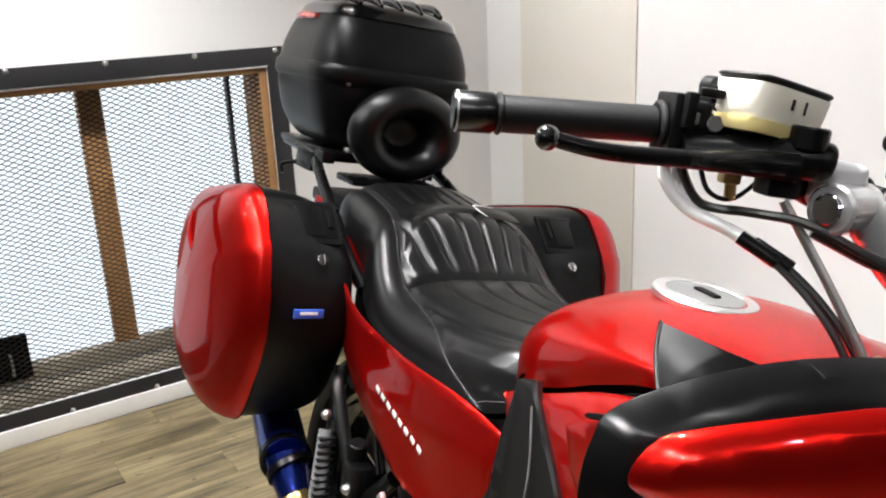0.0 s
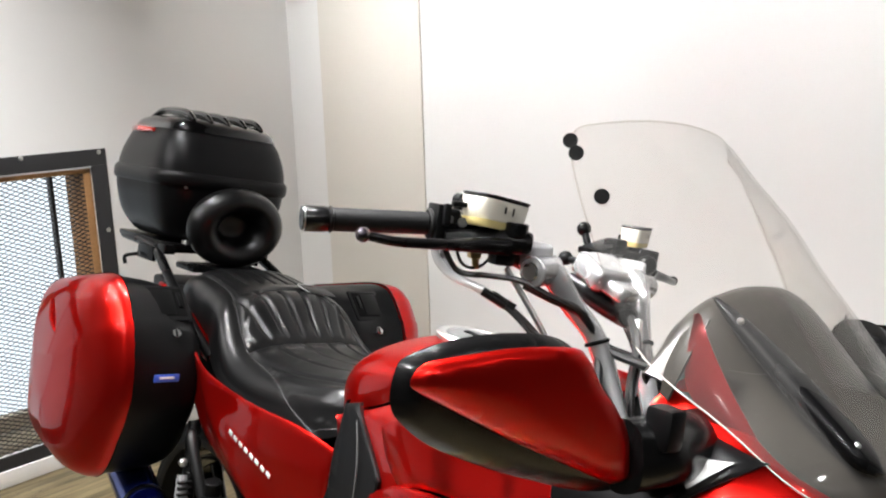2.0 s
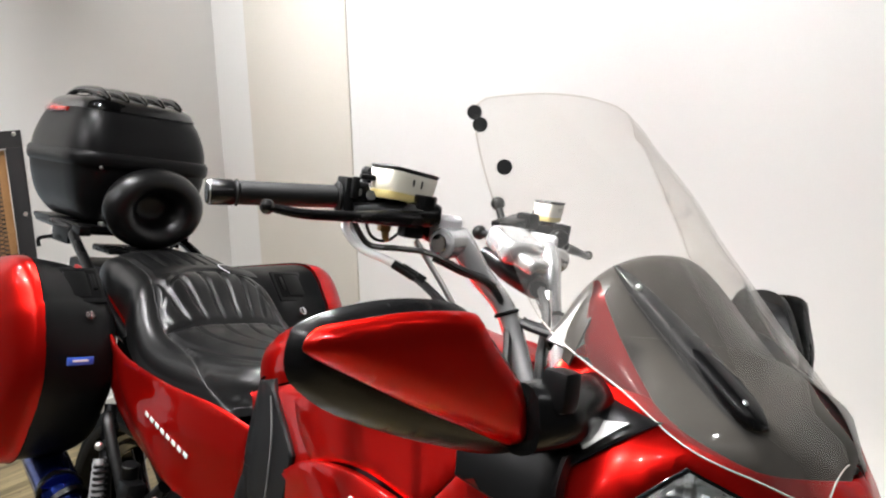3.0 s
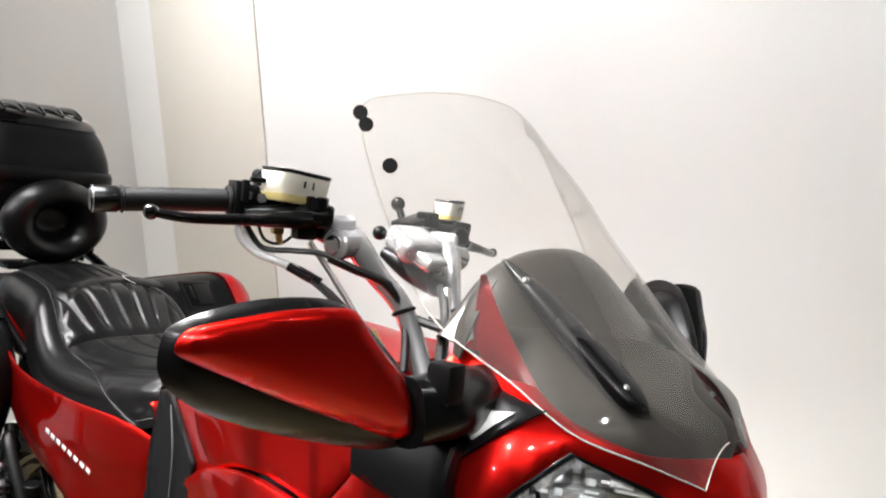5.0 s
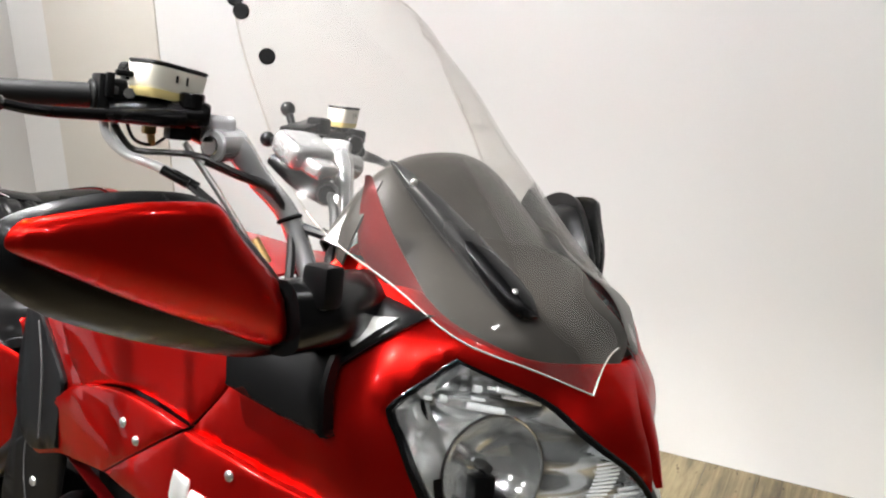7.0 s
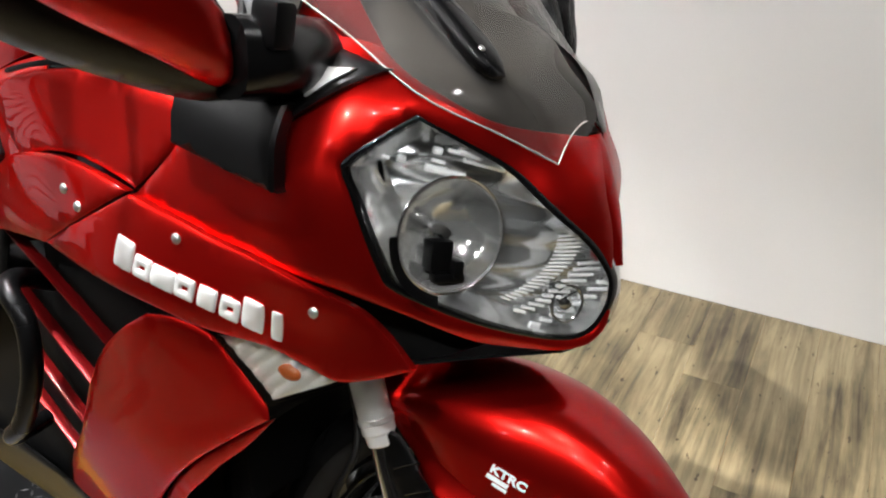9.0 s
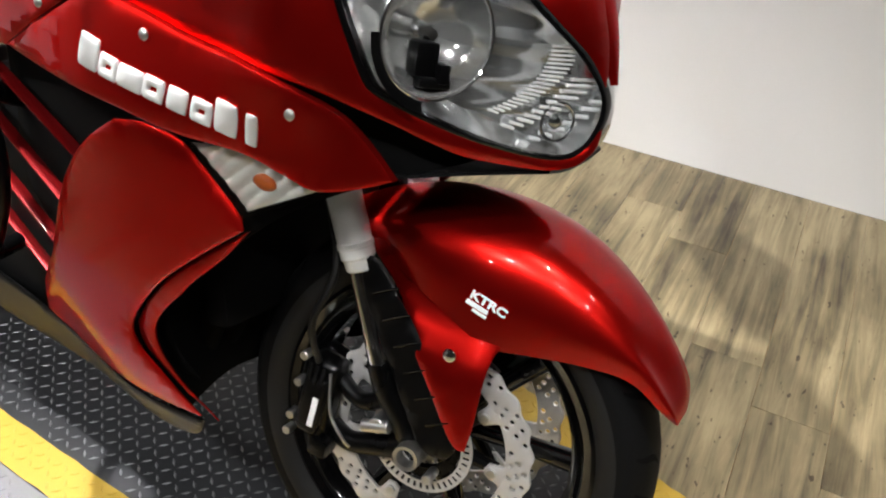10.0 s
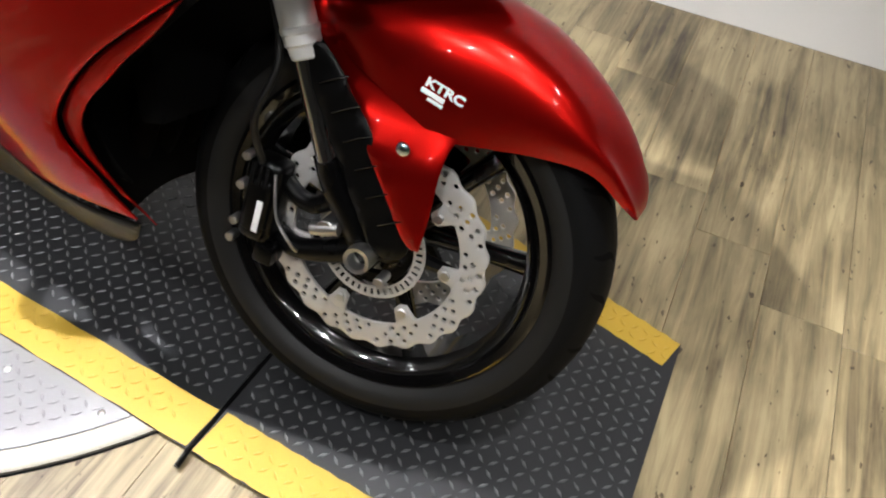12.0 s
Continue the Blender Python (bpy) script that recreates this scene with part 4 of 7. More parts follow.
def build_fairing():
    # upper cowl round the headlamps, up to the screen
    upper = [(0.400, 0.822), (0.400, 0.822), (0.466, 0.812), (0.530, 0.800), (0.604, 0.793), (0.660, 0.786), (0.700, 0.772), (0.750, 0.752), (0.791, 0.732), (0.838, 0.724), (0.864, 0.730), (0.874, 0.742), (0.8765, 0.754), (0.8765, 0.754)]
    upper += [(x, z) for x, z in LAMP[12:1:-1]] + [LAMP[0], LAMP[0]] + LAMP[:15:-1] + [LAMP[15], LAMP[15]]
    upper += [(0.862, 0.838), (0.855, 0.872), (0.840, 0.912), (0.822, 0.945), (0.812, 0.956), (0.812, 0.956), (0.762, 0.964), (0.705, 0.991), (0.650, 1.018), (0.588, 1.047), (0.540, 1.064), (0.540, 1.064), (0.520, 1.030), (0.530, 0.965), (0.500, 0.935), (0.455, 0.930), (0.455, 0.930), (0.448, 0.890)]
    cowl("upper_cowl", upper, RED, 0.0, 0.005, "glossy candy-red upper cowl")
    foot = [(0.548, 1.058), (0.548, 1.058), (0.588, 1.043), (0.650, 1.014), (0.705, 0.987), (0.762, 0.960), (0.808, 0.952), (0.808, 0.952), (0.800, 0.985), (0.772, 1.020), (0.720, 1.060), (0.660, 1.080), (0.580, 1.080), (0.548, 1.075)]
    cowl("dash_foot", foot, DASH, -0.005, 0.004, "dark panel at the foot of the screen")
    # side cowl between the tank and the lamp cowl
    side = [(0.396, 0.826), (0.396, 0.826), (0.444, 0.888), (0.450, 0.930), (0.450, 0.930), (0.360, 0.940), (0.267, 0.938), (0.158, 0.912), (0.105, 0.885), (0.105, 0.885), (0.120, 0.840), (0.165, 0.800), (0.165, 0.800), (0.210, 0.826), (0.272, 0.838), (0.330, 0.836)]
    cowl("side_cowl", side, RED, -0.002, 0.005, "glossy candy-red side cowl")
    cowl("side_trim", [(0.150, 0.912), (0.158, 0.921), (0.260, 0.950), (0.262, 0.942), (0.200, 0.928)], BLACK_PLASTIC, 0.003, 0.004, "black trim strip", soft=0.001)
    # the long swept band with the maker's lettering
    band_rear = [(-0.02, 0.690), (-0.02, 0.690), (0.060, 0.752), (0.128, 0.797), (0.170, 0.815), (0.220, 0.827), (0.272, 0.834), (0.340, 0.831), (0.396, 0.824), (0.396, 0.824), (0.238, 0.718), (0.238, 0.718), (0.176, 0.708), (0.100, 0.692), (0.042, 0.672), (0.0, 0.660)]
    cowl("swept_band", band_rear, RED, 0.010, 0.012, "glossy candy-red swept side band", dish=None)
    band_front = [(0.400, 0.822), (0.400, 0.822), (0.466, 0.813), (0.530, 0.801), (0.604, 0.794), (0.656, 0.782), (0.696, 0.760), (0.742, 0.705), (0.742, 0.705), (0.707, 0.688), (0.673, 0.679), (0.640, 0.688), (0.595, 0.699), (0.512, 0.699), (0.442, 0.708), (0.340, 0.714), (0.242, 0.719), (0.242, 0.719)]
    bands = cowl("swept_band", band_front, RED, 0.010, 0.012, "glossy candy-red swept side band with silver raised lettering")
    for s, band in ((-1, bands[0]), (1, bands[1])):
        # the maker's name as plain silver blocks
        for k in range(8):
            x = 0.409 + 0.0288 * k
            foot = 0.7395 - 0.0040 * k
            tall = (0.035, 0.025, 0.024, 0.025, 0.025, 0.025, 0.035, 0.034)[k]
            w = (0.027, 0.023, 0.030, 0.023, 0.022, 0.023, 0.024, 0.011)[k]
            z = foot + tall / 2
            slant = [(-w / 2 - 0.002, -tall / 2), (w / 2 - 0.002, -tall / 2), (w / 2 + 0.002, tall / 2), (-w / 2 + 0.002, tall / 2)]
            loop = []
            for (ax, az), (bx, bz) in zip(slant, slant[1:] + slant[:1]):
                loop += [(x + ax * 0.72 + bx * 0.28, z + az * 0.9 + bz * 0.1 - 0.15 * (ax * 0.72 + bx * 0.28)), (x + ax * 0.1 + bx * 0.9, z + az * 0.1 + bz * 0.9 - 0.15 * (ax * 0.1 + bx * 0.9))]
            loop = rounded(loop, 0.004)
            hole = [(x + 0.36 * (u - x), z + 0.22 * (v - z)) for u, v in loop]
            part("letter_block", lifted([loop, hole] if k in (1, 3, 5) else [loop], on_side(s, 0.0135), 0.004, 0.0016, 0.012, 0.003), LETTER, band, "raised satin-silver letter block")
        for x, z in ((0.478, 0.792), (0.652, 0.757), (0.285, 0.800), (0.316, 0.786)):
            part("cowl_bolt", ball((x, s * (half_width(x, z) + 0.0105), z), 0.0065, (1, 0.5, 1), 12), STEEL, band, "small steel cowl bolt")
    # lower cowl
    lower = [(0.436, 0.690), (0.436, 0.690), (0.470, 0.697), (0.506, 0.694), (0.524, 0.688), (0.524, 0.688), (0.600, 0.626), (0.600, 0.626), (0.604, 0.612), (0.604, 0.612), (0.558, 0.571), (0.499, 0.515), (0.450, 0.455), (0.425, 0.410), (0.432, 0.380), (0.470, 0.345), (0.510, 0.290), (0.510, 0.290), (0.430, 0.285), (0.330, 0.270), (0.230, 0.265), (0.160, 0.290), (0.160, 0.290), (0.200, 0.365), (0.262, 0.450), (0.300, 0.540), (0.335, 0.600), (0.385, 0.650)]
    lowers = cowl("lower_cowl", lower, RED, 0.004, 0.005, "deep red lower cowl")
    inner_wing = [(0.425, 0.410), (0.425, 0.410), (0.450, 0.455), (0.499, 0.515), (0.558, 0.571), (0.605, 0.610), (0.605, 0.610), (0.568, 0.560), (0.512, 0.495), (0.455, 0.400), (0.528, 0.284), (0.528, 0.284), (0.470, 0.345), (0.432, 0.380)]
    cowl("cowl_lip", inner_wing, RED, -0.006, 0.004, "red inner lip of the lower cowl", soft=0.002)
    # belly pan
    belly = [(-0.15, 0.285), (-0.15, 0.285), (0.0, 0.300), (0.16, 0.288), (0.33, 0.268), (0.515, 0.285), (0.515, 0.285), (0.47, 0.225), (0.33, 0.190), (0.10, 0.190), (-0.12, 0.215)]
    cowl("belly_pan", belly, BLACK_PLASTIC, 0.006, 0.006, "black plastic belly pan")
    # turn signals
    sig = [(0.520, 0.690), (0.520, 0.690), (0.600, 0.626), (0.600, 0.626), (0.680, 0.676), (0.680, 0.676), (0.640, 0.686), (0.590, 0.698)]
    lens = cowl("turn_signal", sig, SIGNAL_GLASS, 0.001, 0.003, "clear turn-signal lens", soft=0.001)
    back = [(0.526, 0.688), (0.526, 0.688), (0.600, 0.632), (0.600, 0.632), (0.674, 0.677), (0.674, 0.677), (0.590, 0.694)]
    for s, l in ((-1, lens[0]), (1, lens[1])):
        part("reflector", lifted([rounded(back, 0.008)], on_side(s, -0.011, lambda x, z: 0.004 * abs(math.sin(150 * (x - 0.9 * z))) + 0.05 * (x - 0.60) ** 2), 0.003, 0.001, 0.004), SIGNAL_SILVER, l, "silvered reflector")
        part("signal_back", lifted([rounded(back, 0.008)], on_side(s, -0.022), 0.002, 0.001), GREY_TRIM, l)
        part("bulb", ball((0.612, s * (half_width(0.612, 0.670) - 0.010), 0.668), 0.012, (1.4, 0.5, 0.8), 14), AMBER, l, "amber bulb")
    # headlamps: bowl, lens, rim
    for s in (-1, 1):
        lamp = part("headlamp", lifted([rounded(LAMP_IN, 0.010)], on_side(s, -0.004), 0.003, 0.001, 0.02), LAMP_GLASS, bike, "clear headlamp with a chromed reflector behind the glass")
        part("lamp_rim", lifted([rounded(LAMP, 0.010), rounded(LAMP_IN, 0.010)], on_side(s, -0.002), 0.010, 0.001, 0.03, 0.002), BLACK_GLOSS, lamp, "black headlamp surround")
        part("lamp_bowl", lifted([rounded(LAMP, 0.010)], on_side(s, -0.074, lambda x, z: 0.003 * math.sin(180 * z)), 0.003, 0.0, 0.008), REFLECTOR, lamp, "chromed lamp housing")
        part("lamp_wall", lifted([rounded(LAMP, 0.010), rounded(LAMP_IN, 0.010)], on_side(s, -0.013), 0.058, 0.001, 0.03, 0.002), REFLECTOR, lamp, "grey inner wall of the lamp")
        c = Vector((0.744, s * 0.200, 0.852))
        aim = Vector((0.82, s * 0.50, 0.10)).normalized()
        side = Vector((0, 0, 1)).cross(aim).normalized()
        up = aim.cross(side)
        rows = []
        for r, d in ((0.010, -0.036), (0.026, -0.031), (0.041, -0.020), (0.053, -0.004), (0.058, 0.008), (0.061, 0.008)):
            rows.append([c + aim * d + r * (math.cos(q) * side + math.sin(q) * up) for q in (2 * math.pi * k / 48 for k in range(48))])
        part("reflector", grid_mesh(rows, False, True), MIRROR_BOWL, lamp, "round chromed reflector")
        part("reflector_ring", tube([c + aim * 0.009 + 0.061 * (math.cos(q) * side + math.sin(q) * up) for q in (2 * math.pi * k / 48 for k in range(48))], 0.0014, smooth=False, closed=True, seg=8), CHROME, lamp, "bright ring round the reflector")
        turn = Matrix((side, up, aim)).transposed().to_4x4()
        shield = joined(box((0.026, 0.034, 0.022), (-0.004, -0.024, -0.010), 0.004), box((0.012, 0.020, 0.030), (0.012, -0.036, -0.004), 0.003), box((0.036, 0.010, 0.014), (0.004, -0.046, 0.0), 0.003))
        part("bulb_shield", moved(shield, Matrix.Translation(c) @ turn), BLACK_METAL, lamp, "black bulb shield")
        part("bulb", rod(c - aim * 0.034, c - aim * 0.002, 0.007, 0.006, seg=14, bevel=0.002), CHROME, lamp)
        hood = [[c + aim * d + r * (math.cos(q) * side + math.sin(q) * up) for q in (radians(180 + 80 * k / 12) for k in range(13))] for r, d in ((0.063, 0.014), (0.074, 0.018))]
        part("reflector_hood", grid_mesh(hood), BLACK_METAL, lamp, "black hood under the reflector")
        # bright half-round flutes of the outer reflector: slanted rows above the bulb, fans of thin ribs beside it
        rnd = random.Random(7)

        def flute(ends, radius, deep):
            if (s > 0 and ends[0][0] > 0.79) or not all(inside(e, LAMP_IN) for e in ends):
                return
            p, q = (Vector((a, s * max(half_width(a, b) - deep, 0.012), b)) for a, b in ends)
            part("flute", rod(p, q, radius, seg=8), FLUTE, lamp)

        for j in range(19):
            z = 0.776 + 0.0104 * j
            x = 0.668 + 0.006 * (j % 3)
            while x < 0.80:
                run = rnd.choice((0.006, 0.010, 0.018, 0.030))
                if math.hypot(x - 0.748, z - 0.850) > 0.066 and x < 0.745 + 0.4 * max(0.0, z - 0.89) and z > 0.83 and rnd.random() < 0.80:
                    flute([(x + k * run / 2, z - k * run * 0.12) for k in (-1, 1)], rnd.choice((0.0022, 0.0030, 0.0042)), 0.020 + 0.016 * rnd.random())
                x += run + rnd.uniform(0.003, 0.008)
        for r, run, step, radius in ((0.073, 0.015, 3.4, 0.0014), (0.092, 0.017, 4.2, 0.0021), (0.114, 0.014, 4.6, 0.0026)):
            q = -58.0
            while q < 42:
                a, b = math.cos(radians(q)), math.sin(radians(q))
                lean = 0.25 * b
                flute([(0.750 + (r + k * run) * a, 0.846 + r * b + k * run * lean) for k in (0, 1)], radius, 0.024 + 0.25 * (r - 0.073))
                q += step
        part("position_lamp", joined(ball((0.832, s * 0.070, 0.775), 0.011, (1, 1, 1), 16), tube([Vector((0.838, s * 0.072, 0.775)) + 0.021 * (math.cos(q) * side + math.sin(q) * up) for q in (2 * math.pi * k / 32 for k in range(32))], 0.0022, smooth=False, closed=True, seg=8)), CHROME, lamp, "small round position lamp")
    # centre nose strip between the lamps
    rows = []
    for i, (x, z, w) in enumerate(((0.806, 0.958, 0.034), (0.818, 0.942, 0.036), (0.836, 0.908, 0.036), (0.854, 0.862, 0.028), (0.866, 0.816, 0.010))):
        rows.append([(x - 0.006, -w, z - 0.004), (x + 0.002, -w * 0.6, z), (x + 0.004, 0, z), (x - 0.006, w * 0.6, z), (x - 0.030, w, z - 0.004)])
    part("nose_strip", loft(rows, 20, 12, thick=0.004), RED, bike, "glossy red nose strip")
    # lining inside the cowls, blackened to give the shade between the gills
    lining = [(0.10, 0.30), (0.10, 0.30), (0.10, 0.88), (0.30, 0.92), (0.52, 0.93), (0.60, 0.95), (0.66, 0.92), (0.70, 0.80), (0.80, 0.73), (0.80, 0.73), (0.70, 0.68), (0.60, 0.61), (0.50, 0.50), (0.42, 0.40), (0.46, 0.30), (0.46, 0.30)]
    cowl("cowl_lining", lining, DARK, -0.055, 0.004, "black sheet for the shade inside the fairing", step=0.04)
    chin = []
    for x, z, w in ((0.62, 0.655, 0.20), (0.70, 0.690, 0.20), (0.78, 0.712, 0.145), (0.845, 0.722, 0.075)):
        chin.append([(x, -w, z), (x, -w * 0.5, z - 0.006), (x, 0, z - 0.008), (x, w * 0.5, z - 0.006), (x, w, z)])
    part("chin_panel", loft(chin, 14, 12, thick=0.004), BLACK_PLASTIC, bike, "black panel under the headlamps")
    # black sheet for shade behind the front wheel: radiator duct, header pipes and pan
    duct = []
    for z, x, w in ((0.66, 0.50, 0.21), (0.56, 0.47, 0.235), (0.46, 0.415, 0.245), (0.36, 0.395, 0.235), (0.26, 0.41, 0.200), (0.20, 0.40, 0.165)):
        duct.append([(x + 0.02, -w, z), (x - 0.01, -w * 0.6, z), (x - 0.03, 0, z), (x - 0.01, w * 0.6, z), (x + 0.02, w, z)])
    shroud = part("wheel_shade_sheet", loft(duct, 24, 20, thick=0.004), DARK, bike, "black sheet added for the shade behind the front wheel")
    # header pipes coloured black so that they sink into that shade
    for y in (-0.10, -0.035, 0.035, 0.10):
        part("header_pipe", tube([(0.40, y, 0.60), (0.425, y, 0.50), (0.40, y * 0.9, 0.36), (0.35, y * 0.7, 0.25), (0.25, y * 0.5, 0.22)], 0.019, 24, 12), DARK, shroud, "exhaust header pipe, blackened as in deep shade")
    # gills and vents behind the lower cowl, their red darkened for the band's shade
    for s in (-1, 1):
        for k in range(4):
            z = 0.672 - 0.088 * k
            x0, x1 = 0.02 + 0.01 * k, 0.335 - 0.028 * k
            w0, w1 = half_width(x0, z) - 0.018, half_width(x1, z - 0.06) - 0.012
            rows = []
            for i in range(9):
                t = i / 8
                x = x0 + (x1 - x0) * t
                zz = z - 0.072 * t
                w = w0 + (w1 - w0) * t
                rows.append([(x, s * (w - 0.017), zz + 0.005), (x, s * (w - 0.007), zz + 0.004), (x, s * w, zz), (x, s * (w - 0.007), zz - 0.005), (x, s * (w - 0.017), zz - 0.003)])
            part("gill", loft(rows, 14, 14), RED_DARKENED, bike, "red cooling gill, its colour darkened for shade")
        part("case_guard", tube([(0.115, s * 0.20, 0.605), (0.130, s * 0.270, 0.630), (0.158, s * 0.300, 0.626), (0.196, s * 0.300, 0.590), (0.206, s * 0.298, 0.520), (0.180, s * 0.292, 0.440), (0.140, s * 0.280, 0.395), (0.11, s * 0.21, 0.385)], 0.0145, 44, 14), BLACK_METAL, bike, "black tubular case guard")


def build_screen():
    rows = []
    for (ex, ey, ez), (cx, cz) in (((0.806, 0.095, 0.930), (0.800, 0.972)), ((0.762, 0.142, 0.956), (0.785, 1.000)), ((0.700, 0.192, 0.987), (0.745, 1.040)), ((0.620, 0.235, 1.030), (0.690, 1.100)), ((0.540, 0.256, 1.072), (0.630, 1.165)), ((0.490, 0.262, 1.115), (0.585, 1.212)), ((0.440, 0.272, 1.200), (0.530, 1.272)), ((0.394, 0.272, 1.280), (0.462, 1.330)), ((0.370, 0.262, 1.330), (0.425, 1.364)), ((0.362, 0.235, 1.349), (0.412, 1.376))):
        row, yc = [], -0.012 - 0.10 * max(0.0, cz - 0.96)
        if ex > 0.56:
            ey = max(ey, half_width(ex, ez) + 0.006)
        for k in (-1, -0.85, -0.6, -0.3, 0, 0.3, 0.6, 0.85, 1):
            t = 1 - abs(k) ** 2.3
            row.append((ex + (cx - ex) * t, yc + (ey + yc) * k, ez + (cz - ez) * t))
        rows.append(row)
    bm = loft(rows, 40, 40)
    rim_pts = [v.co.copy() for v in bm.verts]
    shell(bm, 0.004)
    screen = part("windscreen", bm, SCREEN, bike, "tall clear acrylic windscreen", 60)
    n = 40
    grid = [rim_pts[i * n:(i + 1) * n] for i in range(n)]
    loop = grid[0] + [r[-1] for r in grid[1:]] + grid[-1][-2::-1] + [r[0] for r in grid[-2:0:-1]]
    low = int(n * 0.50)
    part("screen_edge", tube([r[-1] for r in grid[low:0:-1]] + grid[0][::-1] + [r[0] for r in grid[1:low + 1]], 0.0010, smooth=False, seg=8), SCREEN_EDGE, screen, "pale polished lower edge of the screen")
    part("screen_edge", tube([r[-1] for r in grid[low:]] + grid[-1][-2::-1] + [r[0] for r in grid[-2:low - 1:-1]], 0.0013, smooth=False, seg=8), EDGE_CLEAR, screen, "thin clear upper edge of the screen")
    # black rubber stick-on dots
    for x, y, z in ((0.369, -0.262, 1.327), (0.381, -0.262, 1.312), (0.433, -0.266, 1.262)):
        d = Vector((0.62, -0.74, 0.22)).normalized()
        p = Vector((x, y, z))
        part("stick_on_dot", rod(p - d * 0.002, p + d * 0.003, 0.0095, seg=18), DARK, screen, "round black stick-on pad")
    # slider arms and the inner panels behind the screen
    for s in (-1, 1):
        a, b = Vector((0.535, s * 0.135, 1.150)), Vector((0.735, s * 0.150, 1.020))
        def section(t, w, h):
            p = a.lerp(b, t)
            return [p + Vector((0, -w, h)), p + Vector((0.006, w, h)), p + Vector((0, w, -h)), p + Vector((0, -w, -h))]

        arm = loft([section(t, w, h) for t, w, h in ((-0.06, 0.001, 0.001), (0.08, 0.008, 0.006), (0.35, 0.014, 0.010), (0.7, 0.017, 0.012), (0.95, 0.016, 0.010), (1.06, 0.003, 0.002))], 30, 16, True, True)
        rail = part("screen_rail", arm, BLACK_METAL, bike, "black slider rail of the windscreen")
        if s > 0:
            moved_down = Matrix.Translation((-0.02, -0.02, -0.05))
            rail.data.transform(moved_down)
        for t in (0.14, 0.92):
            p = a.lerp(b, t)
            part("rail_bolt", ball(p + (Vector((0.006, -0.009, 0.006)) if s < 0 else Vector((-0.008, -0.006, -0.038))), 0.0046, (1, 1, 1), 12), STEEL, rail)
        inner = [[(0.546, s * 0.208, 1.142), (0.547, s * 0.204, 1.143), (0.549, s * 0.201, 1.141)], [(0.546, s * 0.214, 1.100), (0.557, s * 0.210, 1.104), (0.570, s * 0.205, 1.109)], [(0.558, s * 0.220, 1.055), (0.580, s * 0.216, 1.060), (0.602, s * 0.207, 1.068)], [(0.606, s * 0.216, 1.020), (0.624, s * 0.212, 1.022), (0.642, s * 0.206, 1.022)]]
        # far panel takes the dash colour, as if glare hid its red
        part("inner_panel", loft(inner, 20, 12, thick=0.003), RED_DARKENED if s < 0 else DASH, bike, "red inner cowl panel behind the screen" if s < 0 else "")
        wing = [[(0.524, s * 0.222, 1.040), (0.524, s * 0.218, 1.078), (0.528, s * 0.204, 1.112)], [(0.532, s * 0.226, 1.042), (0.536, s * 0.219, 1.086), (0.541, s * 0.197, 1.130)], [(0.540, s * 0.230, 1.040), (0.550, s * 0.220, 1.085), (0.555, s * 0.190, 1.138)]]
        part("dash_wing", loft(wing, 14, 12, thick=0.003), DASH, bike, "grey-black dash wing")
    dash = [[(0.490, -0.205, 1.045), (0.470, -0.12, 1.115), (0.465, 0, 1.135), (0.470, 0.12, 1.115), (0.490, 0.205, 1.045)], [(0.50, -0.215, 1.06), (0.52, -0.12, 1.150), (0.53, 0, 1.175), (0.52, 0.12, 1.150), (0.50, 0.215, 1.06)], [(0.60, -0.20, 1.03), (0.62, -0.11, 1.075), (0.63, 0, 1.095), (0.62, 0.11, 1.075), (0.60, 0.20, 1.03)], [(0.72, -0.12, 0.975), (0.735, -0.06, 0.995), (0.74, 0, 1.0), (0.735, 0.06, 0.995), (0.72, 0.12, 0.975)], [(0.79, -0.05, 0.945), (0.80, -0.03, 0.955), (0.80, 0, 0.958), (0.80, 0.03, 0.955), (0.79, 0.05, 0.945)]]
    part("dash_cover", loft(dash, 26, 26, thick=0.004), DASH, bike, "black dash cover under the screen")
    part("nose_vent", box((0.050, 0.020, 0.010), (0.788, -0.055, 0.950), 0.004, Matrix.Rotation(radians(-14), 4, "Z") @ Matrix.Rotation(radians(40), 4, "Y")), DARK, bike, "dark vent slot in the nose")


def edge_distance(p, loop):
    best = 1.0
    for i in range(len(loop)):
        (x0, y0), (x1, y1) = loop[i - 1], loop[i]
        dx, dy = x1 - x0, y1 - y0
        t = min(1.0, max(0.0, ((p[0] - x0) * dx + (p[1] - y0) * dy) / (dx * dx + dy * dy + 1e-12)))
        best = min(best, math.hypot(p[0] - x0 - t * dx, p[1] - y0 - t * dy))
    return best


